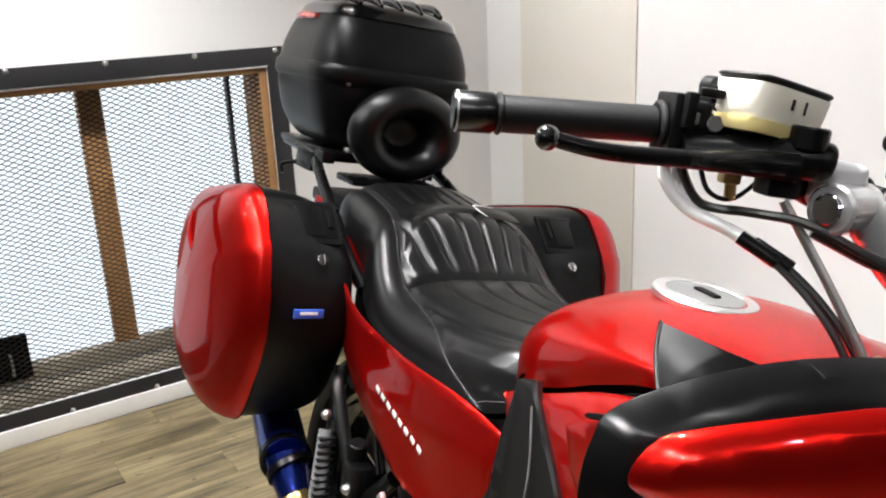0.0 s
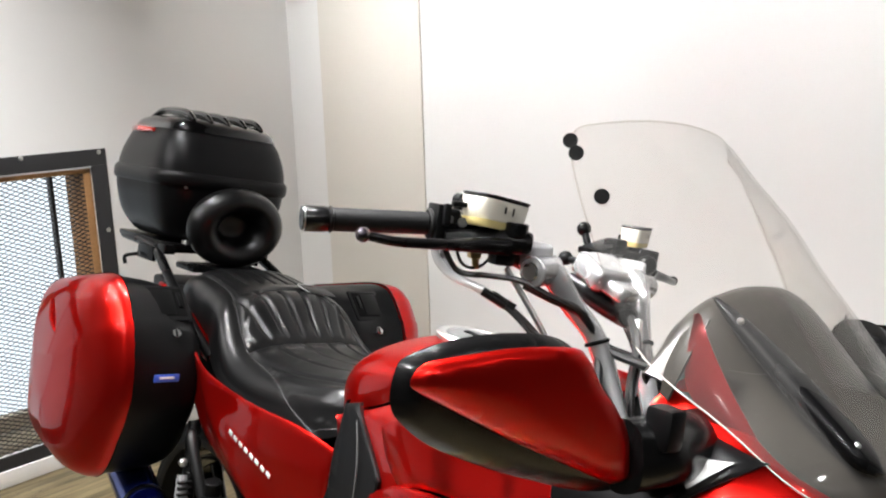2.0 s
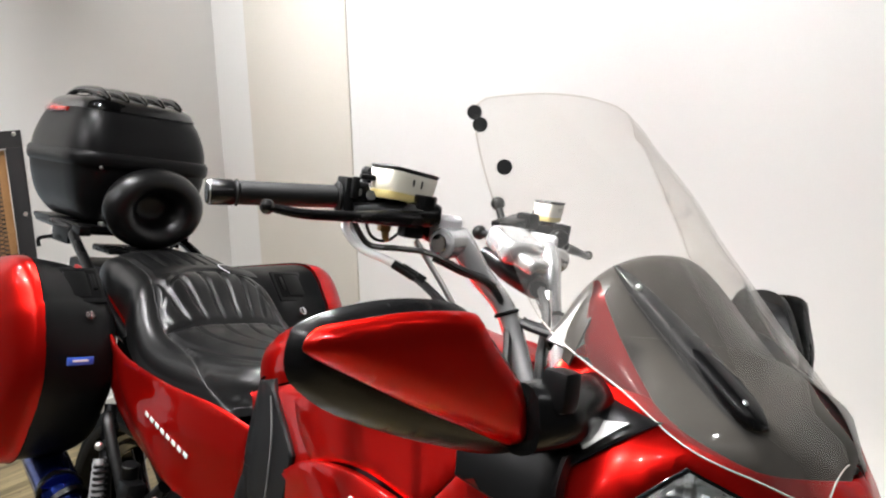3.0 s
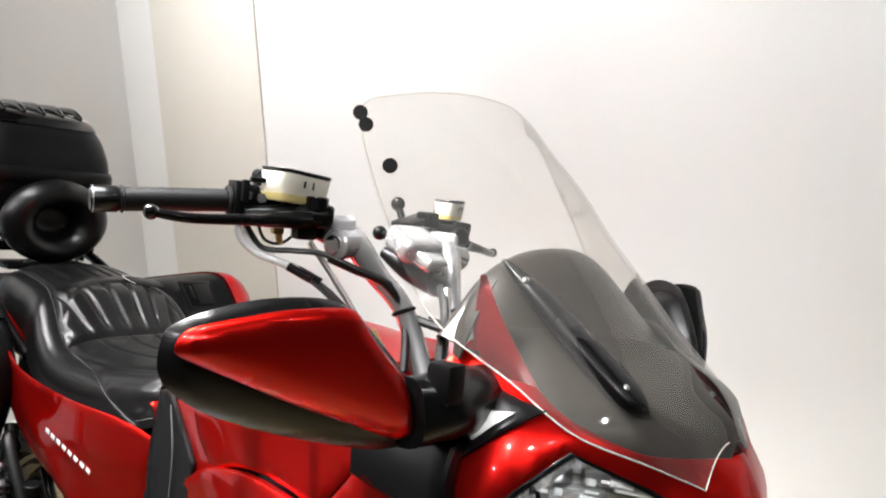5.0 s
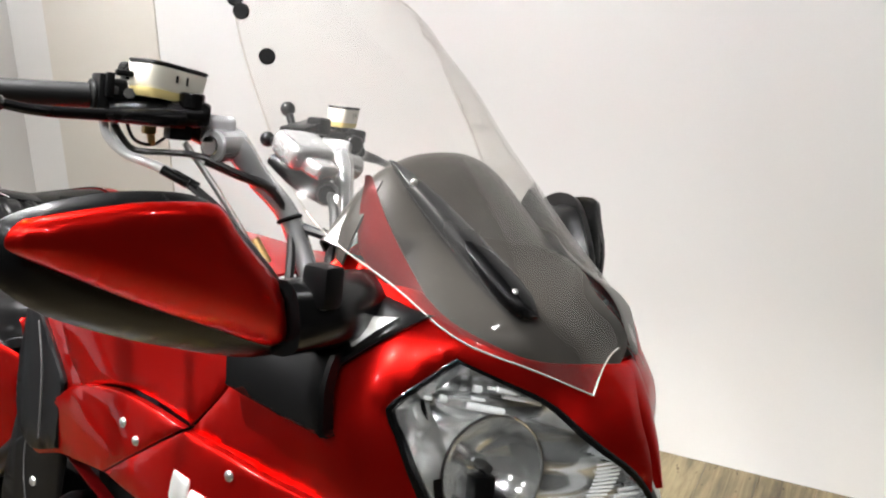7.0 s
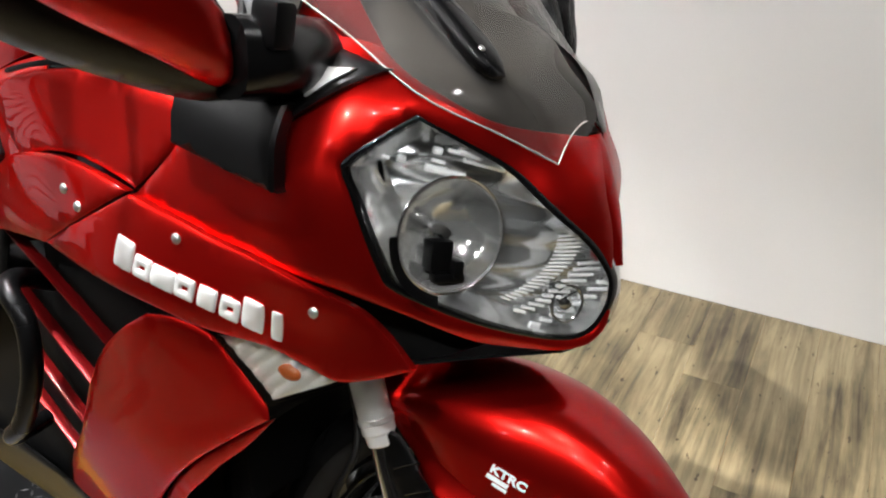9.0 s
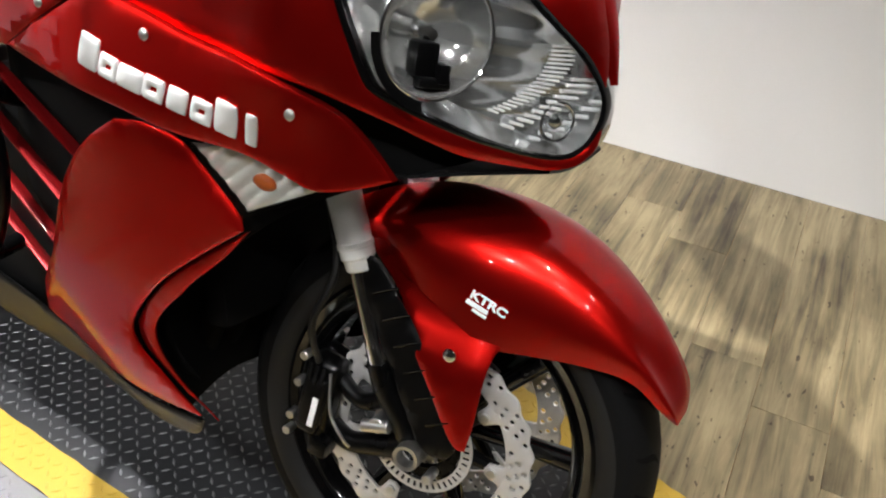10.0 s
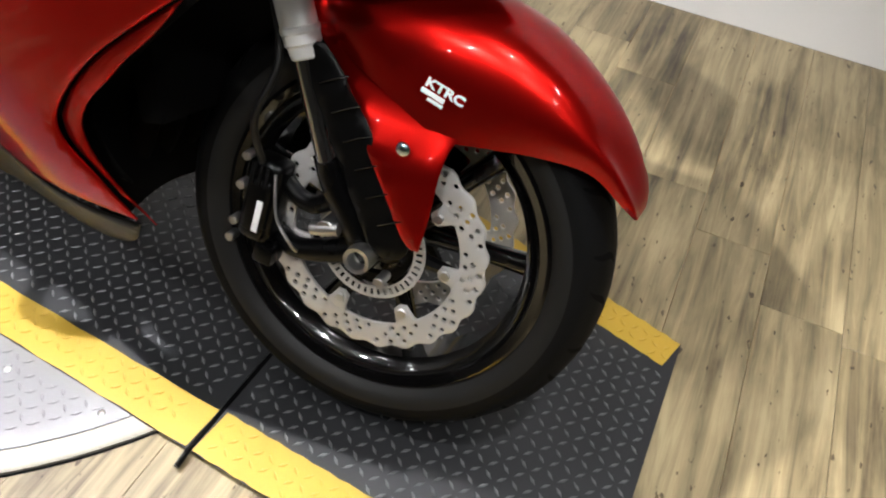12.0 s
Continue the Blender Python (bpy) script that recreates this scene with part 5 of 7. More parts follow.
def build_mirrors():
    # face of the mirror housing, in width and height
    face = [(0.617, 1.079), (0.612, 1.092), (0.600, 1.099), (0.560, 1.108), (0.520, 1.1145), (0.466, 1.116), (0.448, 1.107), (0.427, 1.083), (0.383, 1.042), (0.366, 1.008), (0.362, 0.985), (0.370, 0.976), (0.386, 0.978), (0.440, 0.999), (0.504, 1.023), (0.570, 1.052), (0.609, 1.070)]
    under = [(0.614, 1.062), (0.612, 1.080), (0.604, 1.094), (0.565, 1.109), (0.512, 1.1185), (0.455, 1.1185), (0.423, 1.107), (0.390, 1.079), (0.353, 1.039), (0.333, 0.998), (0.331, 0.970), (0.349, 0.958), (0.391, 0.960), (0.456, 0.975), (0.515, 0.992), (0.569, 1.013), (0.600, 1.034), (0.611, 1.048)]
    for s in (-1, 1):
        loop, low = rounded(face, 0.010), rounded(under, 0.010)

        def front(y, z, off, s=s):
            d = edge_distance((y, z), loop)
            return (0.594 - 0.22 * (y - 0.33) + 0.010 * (1 - math.exp(-d / 0.007)) + 0.014 * (1 - ((y - 0.47) / 0.16) ** 2) + 0.10 * (z - 1.05) + off, s * y, z)

        def behind(y, z, off, s=s):
            d = edge_distance((y, z), low)
            deep = -0.016 + 0.018 * (1 - math.exp(-d / 0.012)) + off
            if off < -0.02:
                # the back tapers to a smaller, rounded face
                deep = -0.016 - 0.026 * (1 - math.exp(-d / 0.012))
                y, z = 0.44 + (y - 0.44) * 0.80, 1.045 + (z - 1.045) * 0.72
            return (0.586 - 0.22 * (y - 0.33) + deep, s * y, z)

        # the far one is turned back a little on its foot
        fold = Matrix() if s < 0 else Matrix.Translation((0.61, 0.384, 0)) @ Matrix.Rotation(radians(34), 4, "Z") @ Matrix.Translation((-0.60, -0.364, 0))
        shell_part = part("mirror", moved(lifted([loop], front, 0.004, 0.003, 0.009, 0.005), fold), RED if s < 0 else BLACK_SATIN, bike, "red and black teardrop mirror on the cowl")
        part("mirror_back", moved(lifted([low], behind, 0.060, 0.004, 0.009, 0.005), fold), BLACK_SATIN if s < 0 else BLACK_PLASTIC, shell_part, "black mirror housing")
        if s < 0:
            root = loft([[(0.570, s * 0.365, 1.035), (0.600, s * 0.365, 1.030), (0.605, s * 0.362, 0.975), (0.570, s * 0.365, 0.968)], [(0.570, s * 0.335, 1.035), (0.612, s * 0.328, 1.035), (0.622, s * 0.320, 0.985), (0.572, s * 0.328, 0.962)], [(0.575, s * 0.285, 1.040), (0.615, s * 0.275, 1.030), (0.620, s * 0.280, 0.980), (0.570, s * 0.290, 0.960)], [(0.575, s * 0.235, 1.04), (0.610, s * 0.235, 1.02), (0.615, s * 0.24, 0.98), (0.570, s * 0.24, 0.96)]], 18, 16, True, True)
            part("mirror_root", root, BLACK_SATIN, shell_part, "black mirror foot")
            part("pivot", box((0.034, 0.030, 0.045), (0.606, s * 0.335, 1.036), 0.008), BLACK_PLASTIC, shell_part)
        tri = [(0.592, 1.020), (0.592, 1.020), (0.668, 1.006), (0.668, 1.006), (0.612, 0.955), (0.590, 0.940), (0.555, 0.945), (0.555, 0.945), (0.560, 1.000)]
        part("cowl_plate", lifted([rounded(tri, 0.01)], on_side(s, 0.014), 0.018, 0.003, 0.02), BLACK_PLASTIC, shell_part, "black triangular cowl plate")
        win = [(0.588, 0.997), (0.588, 0.997), (0.647, 1.004), (0.647, 1.004), (0.618, 0.972), (0.618, 0.972), (0.612, 0.972)]
        part("silver_insert", lifted([rounded(win, 0.01)], on_side(s, 0.018), 0.006, 0.001, 0.02), SIGNAL_SILVER, shell_part, "silver triangular insert")
        scoop = [(0.455, 0.958), (0.455, 0.958), (0.460, 0.893), (0.460, 0.893), (0.600, 0.877), (0.610, 0.885), (0.606, 0.940), (0.606, 0.962), (0.606, 0.962), (0.530, 0.962)]
        part("air_deflector", lifted([rounded(scoop, 0.01)], on_side(s, 0.030, lambda x, z: -0.25 * max(0.0, 0.925 - z)), 0.020, 0.004, 0.018), BLACK_PLASTIC, bike, "black plastic air deflector under the mirror")


build_fairing()
build_screen()
build_mirrors()


# ---- tank, seat, side covers ----
def build_tank():
    yc = -0.035
    secs = []
    for x, top, hw, low, crown in ((-0.150, 0.885, 0.105, 0.830, 0.010), (-0.110, 0.945, 0.160, 0.842, 0.014), (-0.050, 0.985, 0.190, 0.862, 0.018), (0.030, 1.003, 0.205, 0.892, 0.020), (0.110, 1.004, 0.212, 0.928, 0.020), (0.190, 0.996, 0.212, 0.952, 0.018), (0.300, 0.975, 0.200, 0.940, 0.014)):
        secs.append([(x, yc - hw, low), (x, yc - hw * 1.02, (low + top) / 2 - 0.004), (x, yc - hw * 0.86, top - 0.028), (x, yc - hw * 0.45, top - 0.006), (x, yc, top), (x, yc + hw * 0.45, top - 0.006), (x, yc + hw * 0.86, top - 0.028), (x, yc + hw * 1.02, (low + top) / 2 - 0.004), (x, yc + hw, low)])
    tank = part("fuel_tank", loft(secs, 44, 48, thick=0.004), RED, bike, "glossy candy-red fuel tank")
    # filler cap
    m = Matrix.Translation((0.050, yc - 0.030, 1.0045)) @ Matrix.Rotation(radians(4), 4, "Y") @ Matrix.Rotation(radians(90), 4, "X")
    part("cap_ring", moved(lathe([(-0.006, 0.062), (0.001, 0.063), (0.004, 0.060), (0.004, 0.048), (0.000, 0.046)], (0, 0, 0), 48), m @ Matrix.Rotation(math.pi, 4, "X") @ Matrix.Scale(-1, 4, (0, 1, 0))), STEEL, tank, "brushed steel filler ring")
    part("cap", moved(lathe([(0.000, 0.047), (0.004, 0.044), (0.005, 0.0)], (0, 0, 0), 40), m @ Matrix.Scale(1, 4)), CAP_GREY, tank, "grey filler cap")
    part("cap_key", moved(box((0.034, 0.004, 0.013), (0, 0.006, 0), 0.002), m), DARK, tank, "dark key flap")
    # side of the tank under the seam, and knee pads
    flank = [(-0.060, 0.850), (-0.060, 0.850), (-0.040, 0.860), (0.030, 0.886), (0.110, 0.920), (0.190, 0.945), (0.190, 0.945), (0.170, 0.860), (0.150, 0.800), (0.100, 0.740), (0.020, 0.690), (-0.010, 0.690), (-0.010, 0.690), (-0.030, 0.760)]
    for s in (-1, 1):
        def place(x, z, off, s=s):
            w = 0.232 + 0.05 * max(0.0, min(1.0, (x + 0.02) / 0.25)) - 0.35 * max(0, z - 0.88) * 1.2 + off
            return (x, s * w + yc * 0.5, z)
        fl = part("tank_flank", lifted([rounded(flank, 0.012)], place, 0.005, 0.003, 0.02), RED, tank, "red lower tank flank")
        pad = [(-0.030, 0.880), (-0.030, 0.880), (0.008, 0.892), (0.008, 0.892), (0.100, 0.812), (0.108, 0.786), (0.096, 0.700), (0.096, 0.700), (-0.010, 0.670), (-0.050, 0.740)]
        kp = part("knee_pad", lifted([rounded(pad, 0.012)], lambda x, z, off, p=place: p(x, z, off + 0.008), 0.010, 0.003, 0.02), BLACK_PLASTIC, tank, "black rubber knee pad")
        rib = [place(0.025 + 0.0, 0.870, 0.012), place(0.045, 0.800, 0.012), place(0.045, 0.700, 0.012)]
        part("pad_rib", tube(rib, 0.0014, 16, 8), CAP_GREY, kp)
        infill = [[(0.160, s * 0.205 + yc, 1.012), (0.260, s * 0.195 + yc, 1.010), (0.380, s * 0.200 + yc, 1.020)], [(0.190, s * 0.232 + yc, 0.985), (0.290, s * 0.235 + yc, 0.985), (0.400, s * 0.230 + yc, 1.000)], [(0.235, s * 0.255 + yc, 0.945), (0.330, s * 0.262 + yc, 0.950), (0.430, s * 0.255 + yc, 0.980)]]
        inf = part("cockpit_infill", loft(infill, 14, 14, thick=0.004), BLACK_PLASTIC, bike, "black cockpit infill panel")
        part("infill_lip", tube([infill[0][0], infill[1][0], infill[2][0]], 0.0022, 20, 8), BLACK_PLASTIC, inf)
        part("infill_bolt", ball((0.275, s * 0.206 + yc, 1.003), 0.007, (1, 1, 0.5), 12), STEEL, inf)


def build_seat():
    yc = 0.014
    stations = [(-0.945, 0.945, 0.100, 0.895), (-0.900, 0.972, 0.150, 0.880), (-0.820, 0.985, 0.170, 0.865), (-0.740, 0.978, 0.178, 0.850), (-0.675, 0.968, 0.185, 0.835), (-0.620, 0.945, 0.200, 0.815), (-0.560, 0.892, 0.215, 0.795), (-0.500, 0.862, 0.222, 0.780), (-0.420, 0.852, 0.222, 0.770), (-0.330, 0.856, 0.215, 0.765), (-0.240, 0.868, 0.210, 0.768), (-0.175, 0.878, 0.196, 0.776), (-0.125, 0.878, 0.150, 0.800)]
    nu, nv = 170, 121
    cols = [spline([(x, t, 0) for x, t, h, e in stations], nu), spline([(x, h, 0) for x, t, h, e in stations], nu), spline([(x, e, 0) for x, t, h, e in stations], nu)]
    rows = []

    def border(x):
        """Where the padded crown meets the smooth side, as a share of the width."""
        return 0.64 + 0.36 * min(1.0, max(0.0, (x + 0.47) / 0.29)) ** 1.6

    def groove(lane, wide, deep):
        d = abs((lane + 0.5) % 1.0 - 0.5)
        return deep * math.exp(-(d / wide) ** 2)

    for i in range(nu):
        x, top, hw, low = cols[0][i].x, cols[0][i].y, cols[1][i].y, cols[2][i].y
        row = []
        for j in range(nv):
            q = (j - (nv - 1) / 2) / ((nv - 1) / 2)
            a = abs(q)
            # a dished crown, a rounded shoulder and a skirt
            if a < 0.68:
                y = a / 0.68 * 0.80
                z = top - 0.030 * (a / 0.68) ** 3 + 0.010 * (a / 0.68) ** 2
            elif a < 0.86:
                t = (a - 0.68) / 0.18
                y = 0.80 + 0.20 * math.sin(t * math.pi / 2)
                z = top - 0.020 - (0.045) * (1 - math.cos(t * math.pi / 2))
            else:
                t = (a - 0.86) / 0.14
                y = 1.0 + 0.035 * t
                z = top - 0.065 + (low - top + 0.065) * t
            edge_a = border(x)
            m = q * hw
            pleat = 0.0
            if x < -0.690 and a < 0.60:
                pleat = groove(q / 0.60 * 3.5 + 0.5, 0.09, 0.0050)
            elif -0.655 < x < -0.528 and a < edge_a:
                t = (x + 0.528) / -0.127
                pleat = groove(m / (0.036 + 0.016 * t) + 0.5, 0.13, 0.0075) * math.sin(min(1.0, t * 4) * math.pi / 2)
            elif x >= -0.522 and a < edge_a:
                arc_m = m + math.copysign(max(0.0, a - 0.68) * 0.25, q)
                pleat = groove(arc_m / 0.056 + 0.5 + 0.9 * (x + 0.5) * (1 if q > 0 else -1), 0.06, 0.0045)
            if a < edge_a + 0.02:
                pleat = max(pleat, 0.010 * math.exp(-((x + 0.525) / 0.006) ** 2))
                arc = -0.665 + 0.10 * (a / 0.64) ** 3
                pleat = max(pleat, 0.006 * math.exp(-((x - arc) / 0.006) ** 2)) if a < 0.62 else pleat
            pleat = max(pleat, 0.0065 * math.exp(-((a - edge_a) / 0.014) ** 2))
            # the bucket's bolster swells between its seams, and its front is padded
            if -0.655 < x < -0.528 and a < edge_a:
                z += 0.010 * math.sin((x + 0.655) / 0.127 * math.pi)
            if x > -0.50 and a < edge_a:
                z += 0.005 * min(1.0, (x + 0.50) / 0.1) * min(1.0, (edge_a - a) / 0.08)
            row.append((x, yc + y * hw * (0.79 if q > 0 else -1.0), z - pleat))
        rows.append(row)
    bm = grid_mesh(rows)
    bmesh.ops.recalc_face_normals(bm, faces=bm.faces)
    shell(bm, 0.004)
    seat = part("seat", bm, LEATHER, bike, "pleated black leather touring seat", 70)
    for sign in (-1, 1):
        line = []
        for i in range(6, nu - 2, 3):
            f = (nv - 1) / 2 * (1 + sign * min(0.97, border(rows[i][0][0]) + 0.022))
            k = min(int(f), nv - 2)
            line.append(Vector(rows[i][k]).lerp(Vector(rows[i][k + 1]), f - k) + Vector((0, 0, 0.0012)))
        part("stitching", tube(line, 0.0007, smooth=False, seg=6), THREAD, seat, "grey stitched seam")
    front = [Vector(rows[-1][k]) for k in range(0, nv, 3)]
    nose = [[p for p in front], [(p.x + 0.012, yc + (p.y - yc) * 0.86, p.z - 0.020 if p.z > 0.82 else p.z + 0.002) for p in front], [(p.x + 0.010, yc + (p.y - yc) * 0.55, min(p.z - 0.045, 0.81) if p.z > 0.82 else p.z) for p in front]]
    part("seat_nose", loft(nose, 8, 40), LEATHER, seat, "", 70)
    tail = [Vector(rows[0][k]) for k in range(0, nv, 3)]
    part("seat_end", loft([[p for p in tail], [(p.x - 0.012, yc + (p.y - yc) * 0.8, p.z - 0.012) for p in tail], [(p.x - 0.012, yc + (p.y - yc) * 0.4, 0.90) for p in tail]], 8, 40), LEATHER, seat, "", 70)
    patch = loft([[(-0.672, 0.045, 0.974), (-0.668, 0.060, 0.975), (-0.664, 0.085, 0.973), (-0.662, 0.115, 0.969)], [(-0.652, 0.046, 0.968), (-0.650, 0.060, 0.969), (-0.646, 0.090, 0.966), (-0.645, 0.130, 0.960)], [(-0.640, 0.060, 0.960), (-0.638, 0.075, 0.960), (-0.635, 0.100, 0.957), (-0.634, 0.135, 0.952)]], 10, 12, thick=0.002)
    part("patch", patch, LEATHER, seat, "small leather patch with pale piping")
    part("patch_piping", tube([(-0.640, 0.060, 0.962), (-0.652, 0.046, 0.970), (-0.672, 0.045, 0.976), (-0.668, 0.060, 0.977), (-0.664, 0.085, 0.975)], 0.0009, 20, 6), WHITE_MARK, seat)


def build_side_covers():
    yc = -0.012
    cover = [(-0.655, 0.800), (-0.655, 0.800), (-0.620, 0.735), (-0.560, 0.680), (-0.463, 0.640), (-0.380, 0.616), (-0.300, 0.596), (-0.220, 0.582), (-0.156, 0.574), (-0.156, 0.574), (-0.130, 0.620), (-0.112, 0.685), (-0.090, 0.775), (-0.090, 0.775), (-0.190, 0.792), (-0.330, 0.794), (-0.480, 0.800), (-0.560, 0.812), (-0.620, 0.830)]
    for s in (-1, 1):
        def place(x, z, off, s=s):
            w = 0.205 + 0.030 * math.sin((x + 0.65) / 0.56 * math.pi) - 0.18 * max(0, 0.72 - z) + off
            # a crease runs down the cover
            d = (x + 0.50) * 0.62 + (z - 0.74) * 0.78
            w += 0.010 * math.exp(-(max(0, d) / 0.05) ** 2) if d > 0 else 0.010 * math.exp(-(d / 0.02) ** 2)
            return (x, s * w + yc, z)
        c = part("side_cover", lifted([rounded(cover, 0.012)], place, 0.005, 0.003, 0.016), RED, bike, "glossy red side cover with small silver lettering")
        for k in range(8):
            x, z = -0.388 + 0.0180 * k, 0.722 - 0.0062 * k
            p = Vector(place(x, z, 0.002))
            part("letter_block", box((0.0140, 0.0016, 0.0085), p, 0.001, Matrix.Rotation(radians(19), 4, "Y")), LETTER, c, "raised satin-silver letter block")
        tail = [(-0.640, 0.840), (-0.640, 0.840), (-0.640, 0.800), (-0.760, 0.820), (-0.900, 0.860), (-0.980, 0.890), (-0.980, 0.890), (-0.980, 0.925), (-0.880, 0.915), (-0.760, 0.885)]
        part("tail_cover", lifted([rounded(tail, 0.014)], lambda x, z, off, s=s: (x, s * (0.172 + 0.06 * (x + 0.64) + off) + yc, z), 0.005, 0.003, 0.03), RED, bike, "red tail cover")
    part("tail_top", box((0.22, 0.24, 0.03), (-0.98, yc, 0.915), 0.01), BLACK_PLASTIC, bike, "black tail piece")


def build_bags():
    for s in (-1, 1):
        root = tagged(new("pannier"), "red and black pannier case with a silver lock")
        root.parent = bike
        # rings in x and z, one after the other from the machine outwards
        def front_x(x0, y, z):
            d = z - 0.79
            slope = min(1.10, max(0.58, 1.10 - (y - 0.27) * 5.2)) if d > 0 else 0.48
            return x0 - slope * (math.sqrt(d * d + 0.0016) - 0.04)

        def ring_of(y, x0, top, low, back, n=56):
            pts = []
            # the far case sits a little closer in, with a deeper lid
            if s > 0:
                y += 0.9 * max(0.0, y - 0.36) - 0.028
            for k in range(n):
                t = 2 * math.pi * k / n
                c_, s_ = math.cos(t), math.sin(t)
                p, q = math.copysign(abs(c_) ** 0.30, c_), math.copysign(abs(s_) ** 0.30, s_)
                z = 0.75 + q * (top - 0.75 if q > 0 else 0.75 - low)
                x = back + (front_x(x0, y, z) - back) * (p + 1) / 2
                if q > 0:
                    z -= 0.20 * q * max(0.0, -0.70 - x)
                pts.append((x, s * (y - 0.13 * max(0.0, -0.88 - x) * max(0.0, y - 0.30) / 0.15), z))
            return pts

        inner = ((0.190, -0.66, 0.900, 0.60, -1.02), (0.215, -0.60, 0.940, 0.565, -1.08), (0.250, -0.580, 0.968, 0.540, -1.13), (0.310, -0.580, 0.980, 0.530, -1.15), (0.369, -0.585, 0.984, 0.525, -1.155))
        part("case_shell", loft([ring_of(*r) for r in inner], 20, 112, True, True), CASE_PLASTIC, root, "grained black inner case", 50)
        outer = ((0.3705, -0.579, 0.988, 0.522, -1.155), (0.390, -0.592, 0.984, 0.524, -1.15), (0.412, -0.627, 0.965, 0.534, -1.14), (0.431, -0.682, 0.928, 0.560, -1.11), (0.445, -0.748, 0.874, 0.600, -1.07), (0.453, -0.83, 0.805, 0.66, -1.0))
        part("lid", loft([ring_of(*r) for r in outer], 34, 112, True, True), RED, root, "glossy candy-red outer lid", 50)
        part("seam", tube([Vector(p) for p in ring_of(0.370, -0.580, 0.9875, 0.5225, -1.155, 96)], 0.0016, smooth=False, closed=True, seg=8), DARK, root)
        # handle recess, latch and lock on the front
        hz = 0.922
        hx = front_x(-0.579, 0.272, hz)
        tilt = Matrix.Translation((hx, s * 0.272, hz)) @ Matrix.Rotation(-math.atan(1.02), 4, "Y")
        part("handle_frame", moved(box((0.008, 0.092, 0.092), (-0.001, 0, 0), 0.003), tilt), CASE_PLASTIC, root, "black carrying-handle plate")
        part("handle_recess", moved(box((0.004, 0.076, 0.074), (0.0020, 0, 0.002), 0.002), tilt), DARK, root)
        part("handle", moved(joined(box((0.008, 0.050, 0.066), (0.002, s * 0.010, 0.002), 0.003), box((0.012, 0.010, 0.040), (0.003, -s * 0.026, 0.006), 0.003)), tilt), BLACK_PLASTIC, root, "black fold-out handle")
        lock = Matrix.Translation((front_x(-0.579, 0.274, 0.866) + 0.003, s * 0.274, 0.866)) @ Matrix.Rotation(radians(-43), 4, "Y")
        part("lock", moved(joined(rod((-0.004, 0, 0), (0.008, 0, 0), 0.0105, seg=20), box((0.006, 0.004, 0.016), (0.009, 0, 0), 0.001)), lock), CHROME, root, "round chromed lock")
        part("label_plate", moved(box((0.003, 0.054, 0.016), (0, 0, 0), 0.001), Matrix.Translation((-0.578, s * 0.306, 0.785))), BLUE_LABEL, root, "small blue label")
        part("label_print", moved(box((0.001, 0.032, 0.005), (0.002, 0, 0.001), 0.0003), Matrix.Translation((-0.578, s * 0.306, 0.785))), WHITE_MARK, root)
        for k in range(3):
            z = 0.715 + 0.060 * k
            fin = [Vector((-0.785, s * 0.424, z - 0.035)), Vector((-0.84, s * 0.441, z - 0.012)), Vector((-0.90, s * 0.440, z + 0.015)), Vector((-0.96, s * 0.424, z + 0.045))]
            part("lid_rib", tube(fin, [0.003, 0.007, 0.007, 0.003], 22, 10), RED, root, "raised red rib on the lid")


